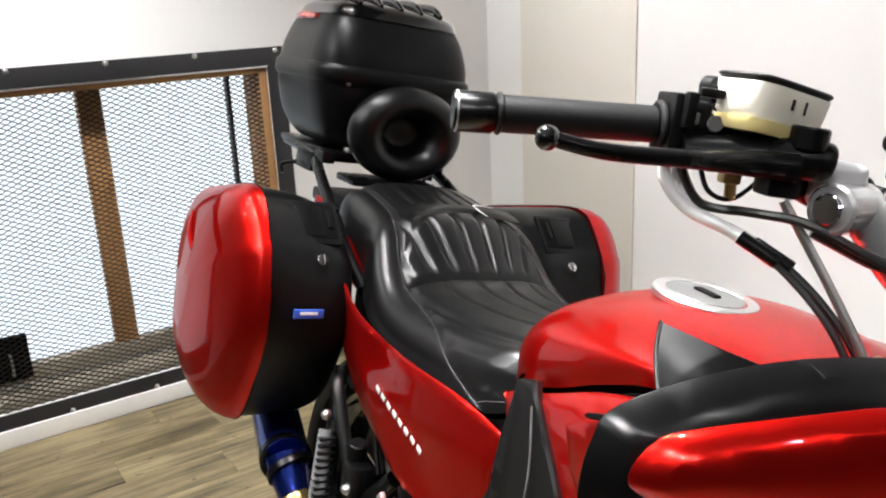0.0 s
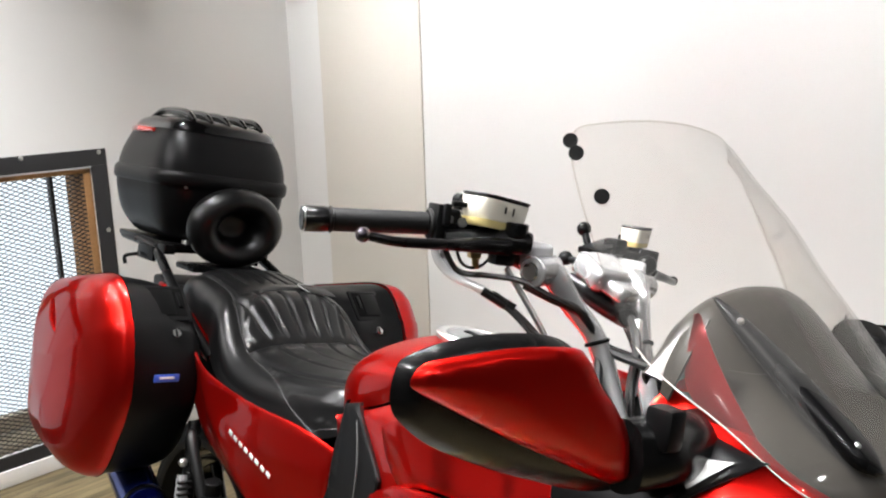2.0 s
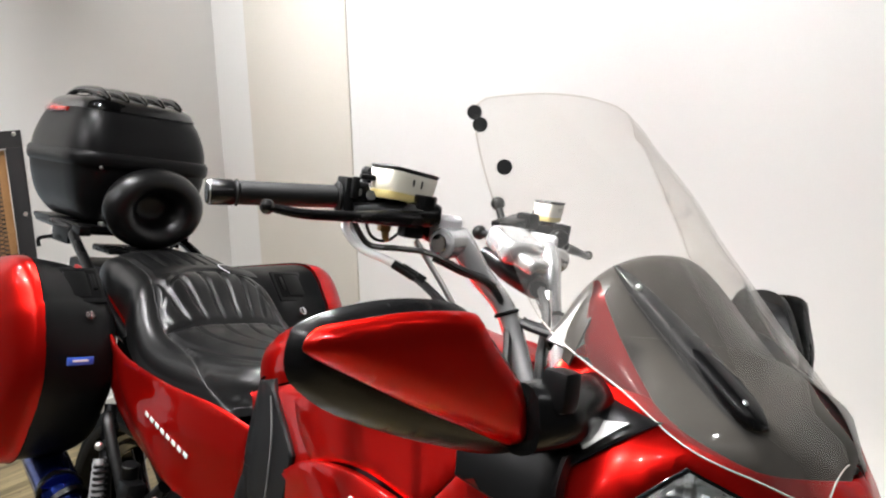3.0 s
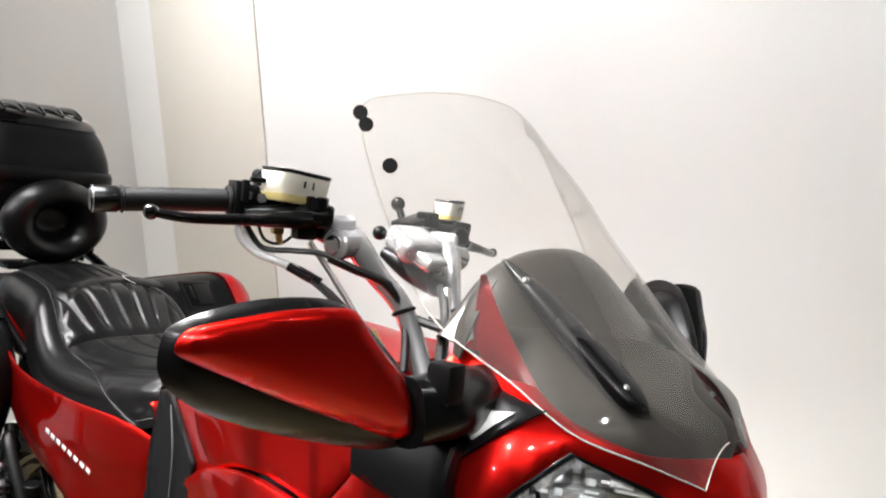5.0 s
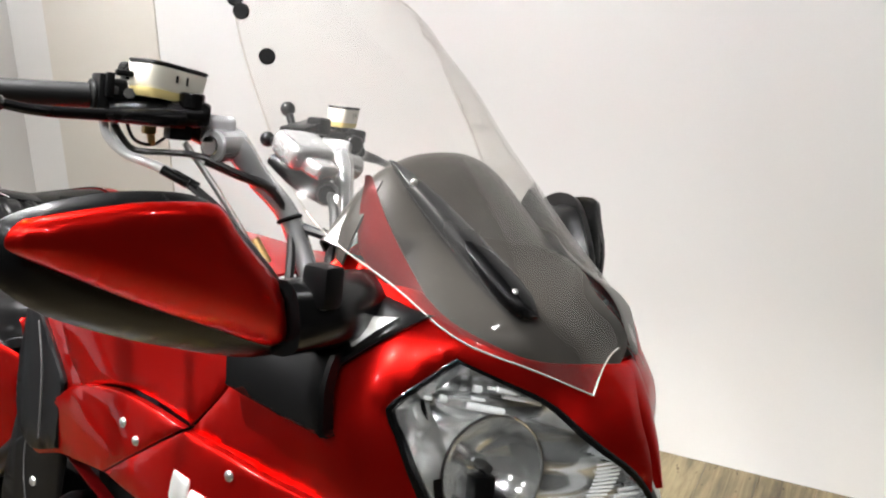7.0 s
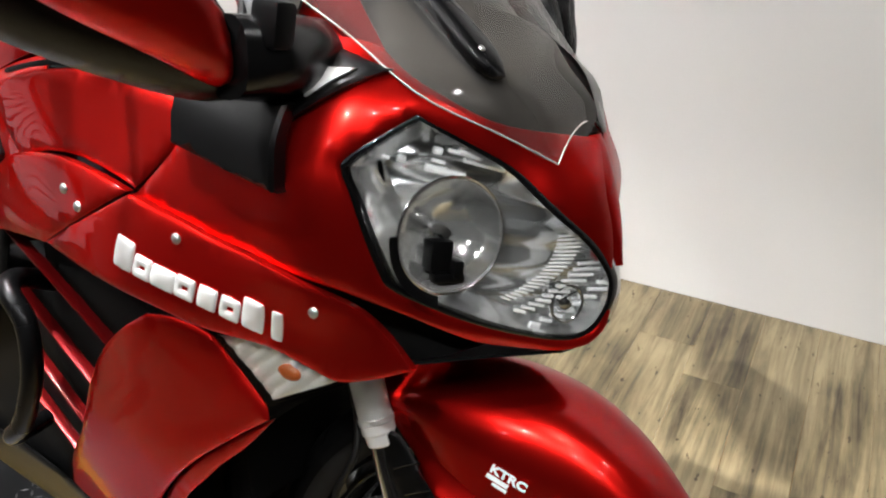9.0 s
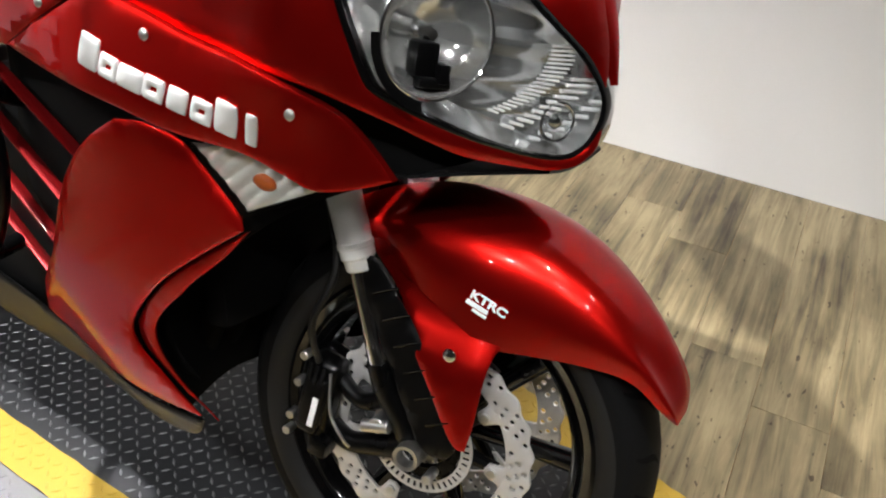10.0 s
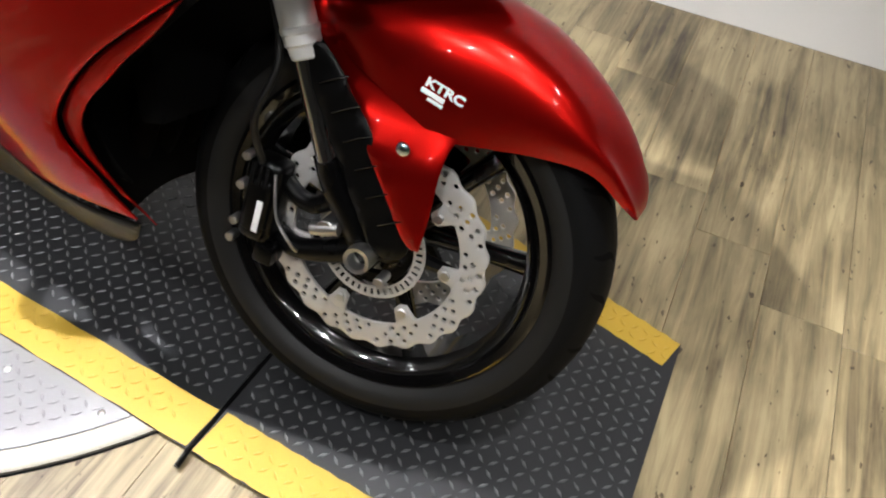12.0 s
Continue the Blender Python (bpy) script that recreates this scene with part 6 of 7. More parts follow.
def build_top_box():
    yc = 0.022
    root = tagged(new("top_box"), "black top box with a red reflector strip")
    root.parent = bike

    def ringed(x0, x1, hw, z, n=44, p=0.40):
        pts = []
        cx, hx = (x0 + x1) / 2, (x1 - x0) / 2
        for k in range(n):
            a = 2 * math.pi * k / n
            c_, s_ = math.cos(a), math.sin(a)
            pts.append((cx + math.copysign(abs(c_) ** p, c_) * hx, yc + math.copysign(abs(s_) ** p, s_) * hw, z))
        return pts

    low = [ringed(-1.30, -1.06, 0.106, 1.022), ringed(-1.34, -1.035, 0.136, 1.030), ringed(-1.37, -1.015, 0.170, 1.075), ringed(-1.385, -1.003, 0.186, 1.130), ringed(-1.39, -1.000, 0.191, 1.168)]
    part("box_base", loft(low, 22, 80, True, True), CASE_PLASTIC, root, "black lower half of the box", 55)
    part("box_belt", loft([ringed(-1.392, -0.997, 0.194, 1.166), ringed(-1.396, -0.993, 0.198, 1.176), ringed(-1.396, -0.993, 0.198, 1.196), ringed(-1.390, -0.999, 0.193, 1.206)], 10, 80, True, True), CASE_PLASTIC, root, "raised belt round the box", 55)
    up = [ringed(-1.388, -1.001, 0.191, 1.205), ringed(-1.382, -1.006, 0.186, 1.240), ringed(-1.366, -1.022, 0.172, 1.285), ringed(-1.35, -1.040, 0.158, 1.312)]
    part("lid", loft(up, 20, 80, True, True), CASE_PLASTIC, root, "black domed lid", 55)
    part("lid_panel", loft([ringed(-1.352, -1.038, 0.160, 1.313), ringed(-1.34, -1.048, 0.150, 1.333), ringed(-1.31, -1.075, 0.124, 1.347), ringed(-1.27, -1.12, 0.076, 1.354)], 16, 80, True, True), BLACK_GLOSS, root, "gloss black lid panel", 55)
    for k in range(5):
        y = yc - 0.10 + 0.05 * k
        part("lid_rib", tube([(-1.065, y, 1.344), (-1.12, y, 1.362), (-1.25, y, 1.364), (-1.33, y, 1.346)], [0.005, 0.010, 0.010, 0.005], 20, 8), BLACK_GLOSS, root)
    red = [(-1.16, yc - 0.164, 1.305), (-1.25, yc - 0.164, 1.305), (-1.33, yc - 0.148, 1.305)]
    part("reflector", tube(red, [0.006, 0.011, 0.009], 18, 10), RED_LENS, root, "red reflector strip")
    part("box_bolt", ball((-1.004, -0.109, 1.168), 0.006, (0.6, 1, 1), 12), STEEL, root)
    # ring-shaped backrest
    m = Matrix.Translation((-0.935, 0.016, 1.074)) @ Matrix.Rotation(radians(8), 4, "Y") @ Matrix.Rotation(radians(90), 4, "Z")
    profile = [(0.042, 0.0), (0.042, 0.034), (0.022, 0.042), (-0.006, 0.056), (-0.022, 0.076), (-0.018, 0.100), (0.002, 0.117), (0.026, 0.119), (0.044, 0.105), (0.050, 0.06), (0.050, 0.0)]
    bm = lathe([(p.x, p.y) for p in spline([(y, r, 0) for y, r in profile], 40)], (0, 0, 0), 56)
    part("backrest", moved(bm, m @ Matrix.Diagonal((1.12, 1, 0.88, 1))), LEATHER, bike, "ring-shaped black padded backrest", 80)
    # rack
    for s in (-1, 1):
        rail = tube([(-0.62, (yc - 0.024) + s * 0.185, 0.815), (-0.74, (yc - 0.024) + s * 0.180, 0.865), (-0.90, (yc - 0.024) + s * 0.165, 0.935), (-1.02, (yc - 0.024) + s * 0.150, 0.985), (-1.10, (yc - 0.024) + s * 0.130, 1.000), (-1.34, (yc - 0.024) + s * 0.115, 1.005)], 0.0125, 40, 12)
        part("rack_rail", rail, BLACK_METAL, bike, "black tubular luggage rack rail")
        part("rack_bracket", joined(box((0.10, 0.010, 0.040), (-1.10, (yc - 0.024) + s * 0.150, 0.985), 0.003), box((0.05, 0.03, 0.025), (-1.02, (yc - 0.024) + s * 0.135, 1.005), 0.004)), BLACK_METAL, bike, "black rack bracket")
        part("helmet_hook", tube([(-1.13, (yc - 0.024) + s * 0.16, 0.975), (-1.15, (yc - 0.024) + s * 0.185, 0.965), (-1.145, (yc - 0.024) + s * 0.185, 0.945)], 0.005), BLACK_METAL, bike)
    part("rack_plate", joined(box((0.34, 0.26, 0.014), (-1.18, (yc - 0.024), 1.012), 0.005), box((0.05, 0.30, 0.012), (-1.05, (yc - 0.024), 1.000), 0.004), box((0.10, 0.20, 0.016), (-0.98, (yc - 0.024), 0.965), 0.005)), BLACK_METAL, bike, "black rack plate")
    part("rack_latch", box((0.03, 0.07, 0.012), (-1.03, (yc - 0.024) - 0.05, 1.022), 0.003), STEEL, bike, "small steel rack latch")


# ---- handlebars ----
def build_bars():
    twin = Matrix.Translation((0.0, -0.062, 0.0)) @ STEERED @ MIRROR @ STEERED.inverted()

    def pair(name, bm, mat, label="", parents=(None, None), smaller=None):
        other = bm.copy()
        if smaller is not None:
            moved(other, smaller)
        return part(name, bm, mat, parents[0] or bike, label), part(name, moved(other, twin), mat, parents[1] or bike, label)

    a, b, c = Vector((0.118, -0.478, 1.184)), Vector((0.184, -0.318, 1.197)), Vector((0.272, -0.175, 1.158))
    g = (b - a).normalized()
    grips = pair("grip", joined(rod(a + g * 0.040, b, 0.0158, seg=20), rod(a + g * 0.036, a + g * 0.041, 0.0180, seg=20), rod(b, b + g * 0.006, 0.021, seg=20)), GRIP, "black rubber handlebar grip")
    pair("bar_end", joined(rod(a, a + g * 0.036, 0.0172, seg=20, bevel=0.004)), BLACK_SATIN, "black bar-end weight with a bright rim", grips)
    pair("bar_end_ring", joined(rod(a + g * 0.002, a + g * 0.004, 0.0176, seg=20)), STEEL, "", grips)
    bars = pair("handlebar", tube([b, b + g * 0.05, c - Vector((0.02, 0.01, 0.0)), c], 0.0125, 18, 14), BLACK_METAL, "black handlebar")
    box_turn = Matrix.Rotation(math.atan2(g.y, g.x), 4, "Z")
    at = Matrix.Translation(b + g * 0.024) @ box_turn
    switch = pair("switch_housing", moved(joined(box((0.036, 0.040, 0.046), (0, 0, 0), 0.007, segments=3), box((0.012, 0.046, 0.050), (-0.012, 0, 0.002), 0.003), box((0.018, 0.030, 0.016), (0.022, -0.004, 0.030), 0.004), box((0.030, 0.018, 0.012), (0.036, -0.012, 0.022), 0.004), box((0.05, 0.034, 0.034), (0.040, 0.004, -0.006), 0.008)), at), BLACK_PLASTIC, "black handlebar switch housing", (None, None))
    pair("switch_button", moved(joined(rod((0.018, -0.024, 0.006), (0.018, -0.028, 0.006), 0.007, seg=12), box((0.010, 0.006, 0.010), (0.0, -0.022, 0.008), 0.002)), at), CAP_GREY, "", switch)
    pair("switch_lever", moved(joined(box((0.010, 0.012, 0.030), (-0.006, -0.026, 0.014), 0.003), box((0.022, 0.010, 0.008), (0.010, -0.026, 0.030), 0.003), rod((0.030, -0.020, 0.020), (0.030, -0.034, 0.024), 0.006, seg=12)), at), BLACK_PLASTIC, "", switch)
    pair("switch_plug", moved(joined(box((0.016, 0.016, 0.026), (0.050, -0.004, -0.030), 0.003), rod((0.052, -0.004, -0.040), (0.056, 0.0, -0.056), 0.005, seg=10)), at), BRASS, "brass-coloured plug under the switch", switch)
    pair("switch_wire", tube([at @ Vector((0.02, 0.0, -0.02)), at @ Vector((0.03, -0.01, -0.05)), at @ Vector((0.06, 0.0, -0.055)), at @ Vector((0.09, 0.01, -0.03))], 0.0022, 20, 8), WIRE, "thin black wire", switch)
    # master cylinder and lever
    mc = Vector((0.262, -0.232, 1.184))
    mcs = pair("master_cylinder", joined(tube([mc + Vector((-0.052, -0.075, -0.004)), mc + Vector((-0.034, -0.045, -0.002)), mc + Vector((-0.008, -0.014, 0.002)), mc + Vector((0.016, 0.014, 0.004)), mc + Vector((0.022, 0.021, 0.004))], [0.012, 0.0155, 0.0175, 0.0165, 0.012], 24, 16), box((0.05, 0.034, 0.026), mc + Vector((-0.022, -0.004, 0.010)), 0.006, box_turn, 3), box((0.030, 0.030, 0.022), mc + Vector((-0.006, -0.006, -0.020)), 0.005, box_turn, 2), rod(mc + Vector((0.01, 0.0, 0.01)), mc + Vector((0.01, 0.0, 0.030)), 0.016, seg=18)), BLACK_METAL, "black brake and clutch master cylinder")
    lv = [mc + Vector((0.012, -0.012, -0.004)), mc + Vector((-0.002, -0.055, -0.006)), mc + Vector((0.0, -0.12, -0.008)), mc + Vector((-0.010, -0.19, -0.010)), Vector((0.238, -0.462, 1.178))]
    pair("lever", tube(lv, [0.012, 0.0105, 0.0075, 0.0065, 0.006], 40, 12), BLACK_METAL, "black control lever", mcs)
    pair("lever_ball", ball(lv[-1] + Vector((0, -0.003, 0)), 0.0095, seg=14), BLACK_GLOSS, "", mcs)
    # fluid reservoirs with black lids
    turn = Matrix.Translation((0.236, -0.243, 1.224)) @ Matrix.Scale(0.90, 4) @ Matrix.Rotation(radians(92), 4, "Z") @ Matrix.Rotation(radians(5), 4, "Y")

    # the clutch cup on the other side is a smaller one
    small = Matrix.Translation((0.236, -0.243, 1.226)) @ Matrix.Diagonal((0.70, 0.54, 0.80, 1)) @ Matrix.Translation((-0.236, 0.243, -1.212))

    def cup(z0, z1, grow0, grow1):
        rows = []
        for z, gr in ((z0, grow0 * 0.92), (z0 + 0.004, grow0), (z1, grow1)):
            ring_ = []
            for k in range(32):
                t = 2 * math.pi * k / 32
                ring_.append((math.copysign(abs(math.cos(t)) ** 0.4, math.cos(t)) * 0.052 * gr, math.copysign(abs(math.sin(t)) ** 0.4, math.sin(t)) * 0.033 * gr, z))
            rows.append(ring_)
        return grid_mesh(rows, False, True, True)

    cups = pair("reservoir", moved(cup(-0.014, 0.017, 0.93, 1.0), turn), CREAM_PLASTIC, "cream translucent fluid reservoir", smaller=small)
    pair("reservoir_fluid", moved(cup(-0.026, -0.0143, 0.89, 0.93), turn), FLUID, "yellow fluid in the bottom of the cup", cups, smaller=small)
    pair("reservoir_lid", moved(cup(0.0175, 0.0235, 1.03, 1.0), turn), BLACK_PLASTIC, "black reservoir lid", cups, smaller=small)
    pair("reservoir_mark", moved(joined(box((0.004, 0.001, 0.010), (-0.012, -0.0335, 0.004), 0.0005), box((0.003, 0.001, 0.012), (0.006, -0.0335, 0.004), 0.0005)), turn), BLACK_PLASTIC, "", cups, smaller=small)
    pair("reservoir_knob", moved(rod((-0.040, 0.030, 0.008), (-0.040, 0.046, 0.008), 0.011, seg=14), turn), BLACK_PLASTIC, "", cups, smaller=small)
    pair("reservoir_stem", moved(rod((0.0, 0, -0.05), (0.0, 0, -0.022), 0.014, seg=14), turn), BLACK_PLASTIC, "", cups, smaller=small)
    # silver risers
    top = Vector((0.284, -0.178, 1.154))
    risers = pair("riser", joined(tube([top + Vector((-0.022, -0.010, 0.016)), top + Vector((0.002, 0.010, 0.000)), top + Vector((0.026, 0.036, -0.042)), Vector((0.338, -0.107, 1.063)), Vector((0.372, -0.095, 0.985)), Vector((0.405, -0.095, 0.915))], [0.016, 0.0195, 0.0165, 0.0152, 0.0158, 0.0160], 40, 18), rod(top + Vector((0.004, -0.030, -0.004)), top + Vector((-0.002, 0.02, 0.0)), 0.0220, seg=24)), SILVER, "silver alloy handlebar riser")
    pair("riser_bolt", rod(top + Vector((0.005, -0.036, -0.004)), top + Vector((0.004, -0.026, -0.004)), 0.0135, seg=18), CHROME, "polished clamp bolt", risers)
    pair("clamp_block", box((0.040, 0.050, 0.040), top + Vector((-0.020, -0.004, 0.016)), 0.009, box_turn, 3), GREY_TRIM, "grey bar clamp", risers)
    d = (Vector((0.372, -0.095, 0.985)) - Vector((0.338, -0.107, 1.063))).normalized()
    pair("riser_ring", rod(Vector((0.338, -0.107, 1.063)), Vector((0.338, -0.107, 1.063)) + d * 0.006, 0.0185, seg=18), DARK, "", risers)
    crown = part("top_yoke", moved(joined(box((0.074, 0.080, 0.042), (0.242, 0.014, 1.150), 0.018, Matrix.Rotation(radians(-12), 4, "Z") @ Matrix.Rotation(radians(24), 4, "Y"), 4), box((0.05, 0.05, 0.026), (0.280, 0.010, 1.128), 0.012, Matrix.Rotation(radians(20), 4, "Y"), 4)), Matrix()), SILVER, bike, "silver top yoke")
    part("instrument_bracket", joined(box((0.05, 0.07, 0.012), (0.19, 0.07, 1.186), 0.004, Matrix.Rotation(radians(15), 4, "X")), box((0.03, 0.03, 0.028), (0.205, 0.085, 1.190), 0.006)), BLACK_METAL, bike, "black accessory bracket")
    for p, q in (((0.140, 0.078, 1.212), (0.160, 0.074, 1.180)), ((0.148, 0.030, 1.160), (0.175, 0.030, 1.158))):
        m = part("ball_mount", joined(ball(p, 0.0125, seg=18), rod(p, q, 0.0065, seg=12)), BLACK_PLASTIC, bike, "black ball mount")
    part("warning_switch", box((0.010, 0.018, 0.010), (0.165, 0.045, 1.145), 0.002), AMBER, bike, "small orange button")
    part("yoke_underside", tube([(0.17, 0.02, 1.130), (0.22, 0.03, 1.108), (0.28, 0.03, 1.090), (0.31, 0.0, 1.090)], [0.010, 0.020, 0.020, 0.014], 18, 10), BLACK_PLASTIC, bike)
    # hoses and cables
    for off in (0.0, 0.012):
        o = Vector((off * 0.5, off, -off * 0.3))
        pipe = [Vector((0.172, -0.288, 1.178)) + o, Vector((0.176, -0.285, 1.150)) + o, Vector((0.192, -0.268, 1.128)) + o, Vector((0.215, -0.243, 1.117)) + o, Vector((0.238, -0.225, 1.106)) + o]
        pair("brake_pipe", tube(pipe, 0.0058, 26, 10), BRIGHT_PIPE, "bright bent metal pipe")
        pair("pipe_boot", rod(pipe[-1] - Vector((0.012, 0.010, -0.006)), pipe[-1] + Vector((0.016, 0.012, -0.010)), 0.0066, seg=12), BLACK_PLASTIC, "black rubber boot")
        pair("throttle_cable", tube([pipe[-1], Vector((0.268, -0.200, 1.080)) + o, Vector((0.30, -0.180, 1.045)) + o, Vector((0.33, -0.16, 0.99)) + o, Vector((0.36, -0.14, 0.93)) + o], 0.0038, 26, 8), WIRE, "black cable")
    part("brake_line", tube([(0.255, -0.225, 1.150), (0.275, -0.205, 1.115), (0.305, -0.182, 1.065), (0.330, -0.165, 1.020), (0.36, -0.15, 0.95)], 0.0042, 26, 8), STEEL, bike, "braided steel brake line")
    part("brass_fitting", rod((0.318, -0.150, 1.030), (0.338, -0.142, 1.000), 0.008, seg=10), BRASS, bike, "brass hose fitting")
    part("loom", tube([(0.190, -0.285, 1.165), (0.200, -0.262, 1.135), (0.235, -0.235, 1.135), (0.275, -0.215, 1.135), (0.310, -0.180, 1.118), (0.335, -0.135, 1.100)], 0.0042, 30, 8), WIRE, bike, "black wiring loom")
    part("loom", tube([(0.275, -0.205, 1.130), (0.305, -0.175, 1.115), (0.330, -0.14, 1.100), (0.345, -0.11, 1.05), (0.37, -0.13, 0.98)], 0.0065, 30, 8), WIRE, bike, "black wiring loom")
    part("loom", tube([(0.28, 0.03, 1.10), (0.32, 0.0, 1.085), (0.355, -0.03, 1.05), (0.36, -0.04, 1.00), (0.38, -0.06, 0.95)], 0.0075, 30, 8), WIRE, bike, "black wiring loom")
    part("clutch_hose", tube([(0.335, -0.105, 1.055), (0.375, -0.085, 1.045), (0.42, -0.06, 1.035), (0.45, -0.04, 1.02)], 0.007, 20, 8), WIRE, bike, "black hose")
    part("clutch_hose", tube([(0.33, 0.0, 1.09), (0.352, -0.02, 1.03), (0.345, -0.01, 0.98)], 0.006, 16, 8), STEEL, bike)


# ---- engine, exhaust, rear wheel ----
def build_mechanics():
    wheel("rear_wheel", Vector((-0.768, 0, 0.311)), 0.311, 0.092, 0.216, Matrix(), 6)
    part("engine", box((0.46, 0.36, 0.34), (0.10, 0, 0.42), 0.05, None, 3), ENGINE, bike, "dark cast engine")
    part("gearbox", box((0.36, 0.34, 0.26), (-0.22, 0, 0.40), 0.05, None, 3), ENGINE, bike)
    part("cylinder_head", box((0.30, 0.28, 0.30), (0.22, 0, 0.66), 0.04, None, 3), ENGINE, bike)
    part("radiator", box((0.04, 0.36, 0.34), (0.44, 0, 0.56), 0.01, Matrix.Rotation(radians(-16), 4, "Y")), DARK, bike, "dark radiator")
    part("frame_beam", joined(tube([(0.25, -0.18, 0.80), (0.0, -0.195, 0.70), (-0.20, -0.19, 0.56), (-0.30, -0.17, 0.42)], 0.02, 26, 12), tube([(0.25, 0.18, 0.80), (0.0, 0.195, 0.70), (-0.20, 0.19, 0.56), (-0.30, 0.17, 0.42)], 0.02, 26, 12)), BLACK_METAL, bike, "black frame beam")
    for s in (-1, 1):
        plate = [(-0.105, 0.715), (-0.105, 0.715), (-0.020, 0.690), (0.030, 0.655), (0.030, 0.655), (0.010, 0.540), (-0.050, 0.455), (-0.110, 0.440), (-0.150, 0.520), (-0.130, 0.640)]
        cover = part("frame_cover", lifted([rounded(plate, 0.012)], lambda x, z, off, s=s: (x, s * (0.214 + 0.05 * max(0.0, x + 0.1) + off), z), 0.005, 0.003, 0.03), BLACK_PLASTIC, bike, "matt black frame cover")
        part("cover_bolt", ball((-0.055, s * 0.217, 0.585), 0.008, (1, 0.5, 1), 12), STEEL, cover)
        part("cover_seam", tube([(-0.075, s * 0.216, 0.69), (-0.085, s * 0.2155, 0.60), (-0.06, s * 0.217, 0.50)], 0.0012, 14, 6), CAP_GREY, cover)
    part("subframe", joined(box((0.55, 0.24, 0.12), (-0.55, 0, 0.76), 0.03), box((0.30, 0.26, 0.10), (-0.90, 0, 0.84), 0.03)), DARK, bike, "dark seat subframe")
    part("rear_mudguard", loft([[(-0.50, -0.11, 0.55), (-0.50, 0, 0.57), (-0.50, 0.11, 0.55)], [(-0.68, -0.12, 0.69), (-0.68, 0, 0.71), (-0.68, 0.12, 0.69)], [(-0.90, -0.12, 0.69), (-0.90, 0, 0.71), (-0.90, 0.12, 0.69)], [(-1.12, -0.10, 0.56), (-1.12, 0, 0.58), (-1.12, 0.10, 0.56)]], 20, 12, thick=0.004), BLACK_PLASTIC, bike, "black rear mudguard")
    part("swing_arm", joined(tube([(-0.30, -0.12, 0.36), (-0.52, -0.14, 0.35), (-0.77, -0.14, 0.312)], 0.03, 18, 12), tube([(-0.30, 0.14, 0.36), (-0.52, 0.17, 0.35), (-0.77, 0.17, 0.312)], 0.045, 18, 12)), BLACK_METAL, bike, "black swing arm")
    # silencer on the right, its can blued by heat
    p = [Vector((-0.44, -0.230, 0.290)), Vector((-0.545, -0.262, 0.365)), Vector((-0.610, -0.277, 0.425)), Vector((-0.664, -0.284, 0.478)), Vector((-0.960, -0.235, 0.525))]
    can = part("silencer", tube([p[3], p[3].lerp(p[4], 0.05), p[3].lerp(p[4], 0.9), p[4]], [0.040, 0.046, 0.046, 0.040], 24, 28), BLUE_TITANIUM, bike, "heat-blued titanium silencer")
    part("silencer_neck", tube([p[2], p[2].lerp(p[3], 0.6), p[3]], [0.030, 0.037, 0.042], 16, 24), BLUE_TITANIUM, can)
    part("silencer_clamp", tube([p[3] - Vector((0.004, 0, 0)), p[3] + Vector((0.010, -0.002, 0.000))], 0.0485, 6, 28), BLACK_METAL, can, "black silencer clamp")
    part("silencer_clamp", tube([p[3] + Vector((0.018, 0.004, -0.012)), p[3] + Vector((0.028, 0.006, -0.018))], 0.046, 6, 28), BLACK_METAL, can, "black silencer clamp")
    part("exhaust_joint", tube([p[1], p[1].lerp(p[2], 0.6), p[2]], [0.027, 0.036, 0.033], 14, 24), GOLD_TITANIUM, can, "straw-coloured exhaust joint")
    part("exhaust_pipe", tube([(-0.15, -0.12, 0.24), (-0.28, -0.20, 0.28), p[0], p[1]], 0.026, 24, 18), GOLD_TITANIUM, can, "heat-tinted exhaust pipe")
    # passenger foot peg and its hanger
    for s in (-1, 1):
        peg = part("foot_peg", tube([(-0.545, s * 0.262, 0.585), (-0.525, s * 0.270, 0.520), (-0.515, s * 0.275, 0.470)], [0.012, 0.0145, 0.016], 18, 12), SILVER, bike, "silver folding foot peg")
        for k in range(9):
            t = k / 8
            c = Vector((-0.540, s * 0.264, 0.575)).lerp(Vector((-0.517, s * 0.274, 0.482)), t)
            part("peg_rib", box((0.010, 0.030, 0.0045), c + Vector((0.012, 0, 0)), 0.001), GRIP, peg)
        part("peg_pivot", joined(box((0.035, 0.03, 0.05), (-0.50, s * 0.262, 0.455), 0.008), rod((-0.50, s * 0.285, 0.46), (-0.50, s * 0.25, 0.46), 0.012, seg=14)), BLACK_METAL, peg)
        part("peg_hanger", joined(tube([(-0.36, s * 0.215, 0.58), (-0.43, s * 0.235, 0.50), (-0.50, s * 0.255, 0.46), (-0.56, s * 0.24, 0.58), (-0.60, s * 0.22, 0.68)], 0.014, 30, 10), box((0.12, 0.02, 0.10), (-0.42, s * 0.225, 0.48), 0.01), box((0.05, 0.04, 0.06), (-0.44, s * 0.24, 0.54), 0.008)), BLACK_METAL, bike, "black foot-peg hanger")
        part("heel_plate", box((0.012, 0.010, 0.17), (-0.365, s * 0.250, 0.50), 0.003, Matrix.Rotation(radians(28), 4, "Y")), STEEL, bike, "bright steel heel guard")
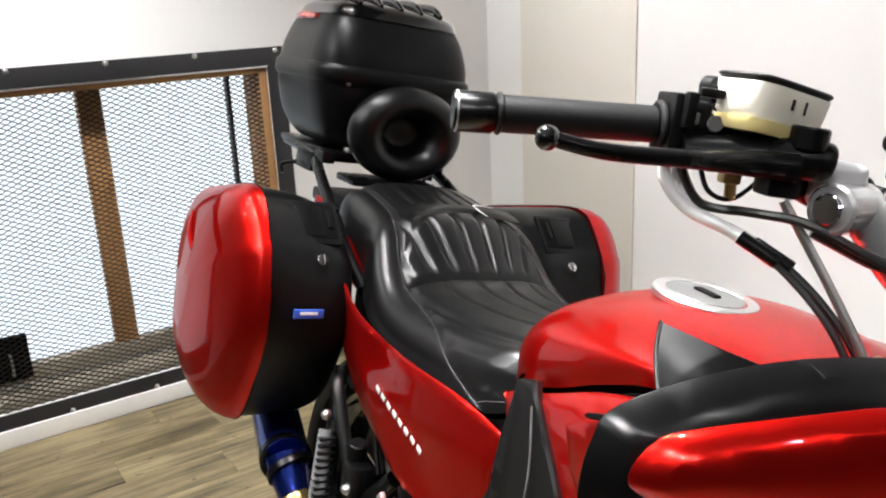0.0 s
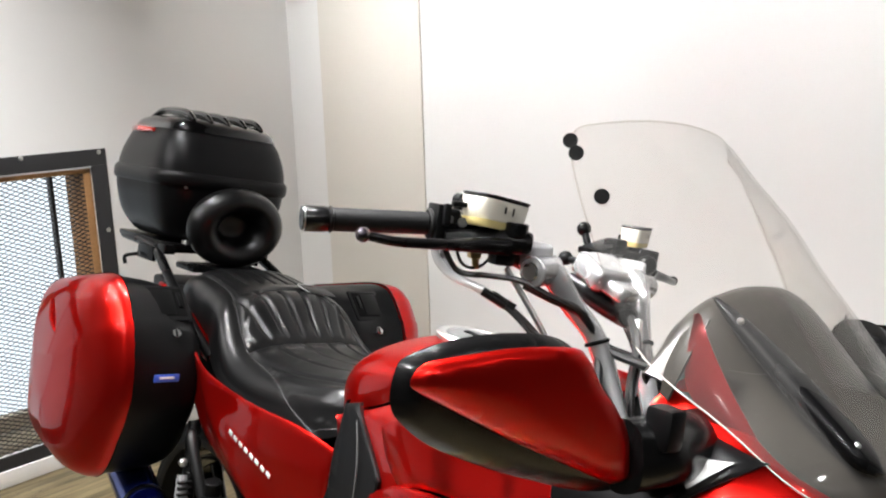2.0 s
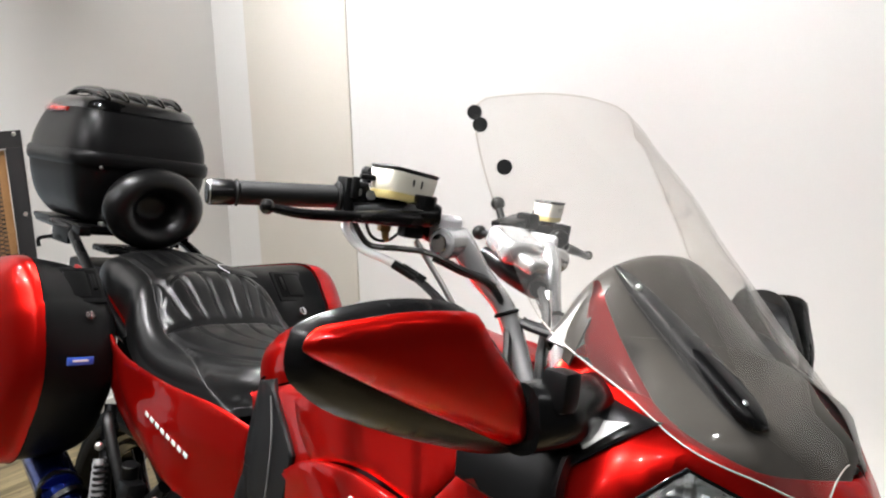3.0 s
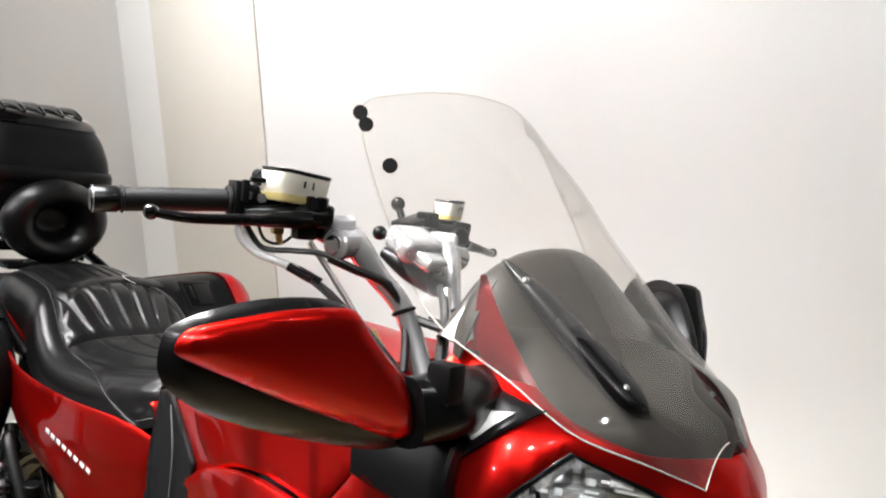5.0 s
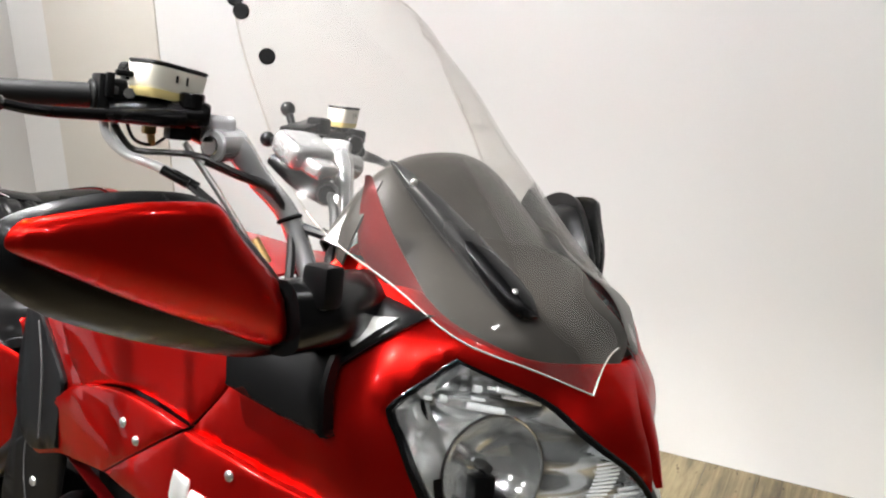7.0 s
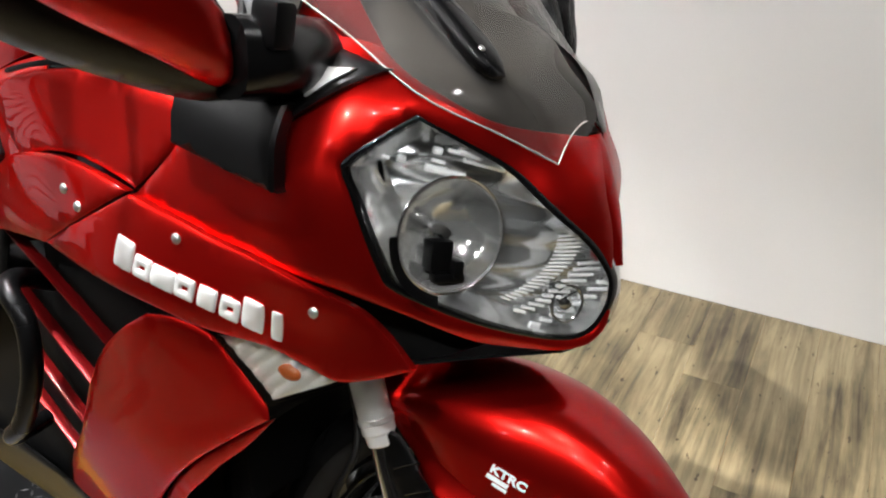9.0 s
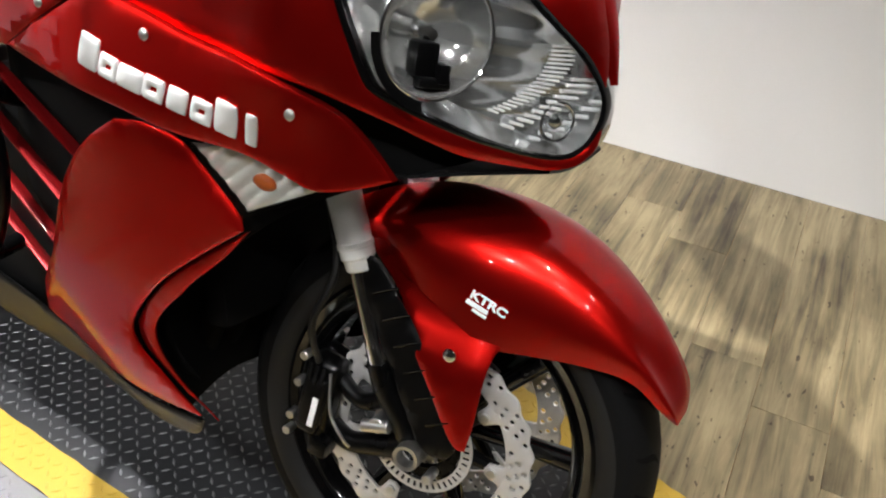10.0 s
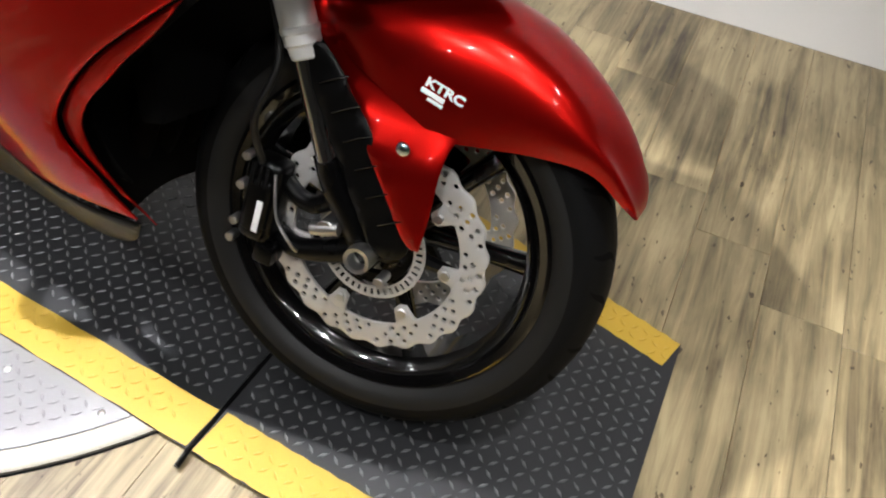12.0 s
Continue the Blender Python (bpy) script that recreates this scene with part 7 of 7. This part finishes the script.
        for p in ((-0.55, s * 0.262, 0.61), (-0.43, s * 0.262, 0.53), (-0.46, s * 0.255, 0.43)):
            part("hanger_bolt", ball(p, 0.0095, seg=12), STEEL, bike)
        part("brake_reservoir", joined(rod((-0.46, s * 0.235, 0.56), (-0.455, s * 0.24, 0.60), 0.017, seg=14)), BLACK_PLASTIC, bike)
    part("cross_hose", tube([(-0.62, -0.20, 0.62), (-0.58, -0.235, 0.66), (-0.54, -0.235, 0.60), (-0.50, -0.22, 0.50)], 0.012, 24, 10), WIRE, bike, "black hose")
    # side stand on the other side
    part("side_stand", joined(tube([(-0.10, 0.13, 0.24), (-0.12, 0.20, 0.10), (-0.13, 0.262, -0.048)], 0.013, 16, 10), box((0.07, 0.05, 0.008), (-0.13, 0.268, -0.054), 0.002, Matrix.Rotation(LEAN, 4, "X"))), BLACK_METAL, bike, "black side stand")


build_tank()
build_seat()
build_side_covers()
build_bags()
build_top_box()
build_bars()
build_mechanics()

# ---- floor boards, last ----
def build_floor():
    floor = tagged(new("floor", mesh_of("floor", box((EAST - WALL_U, WALL_V - SOUTH, 0.05), ((EAST + WALL_U) / 2, (WALL_V + SOUTH) / 2, -0.0285), 0), JAMB_WOOD)), "weathered grey-brown wood-look plank floor", "", "", "structure")
    floor.matrix_world = ROOM
    w, l, gap = 0.152, 1.22, 0.0007
    shapes = {}
    u, col = WALL_U, 0
    rnd = random.Random(4)
    while u < EAST:
        v = SOUTH - rnd.random() * l
        while v < WALL_V:
            a, b = max(v, SOUTH), min(v + l, WALL_V)
            if b - a > 0.006:
                key = round(b - a, 3)
                if key not in shapes:
                    bm = box((w - gap, key - gap, 0.003), (0, 0, -0.0015), 0.0007, segments=1)
                    bmesh.ops.rotate(bm, cent=(0, 0, 0), matrix=Matrix.Rotation(radians(90), 3, "Z"), verts=bm.verts)
                    shapes[key] = mesh_of("plank", bm, PLANK)
                ob = new("plank", shapes[key])
                ob.parent = floor
                ob.location, ob.rotation_euler = (u + w / 2, (a + b) / 2, 0), (0, 0, radians(90))
            v += l
        u += w
        col += 1


build_floor()
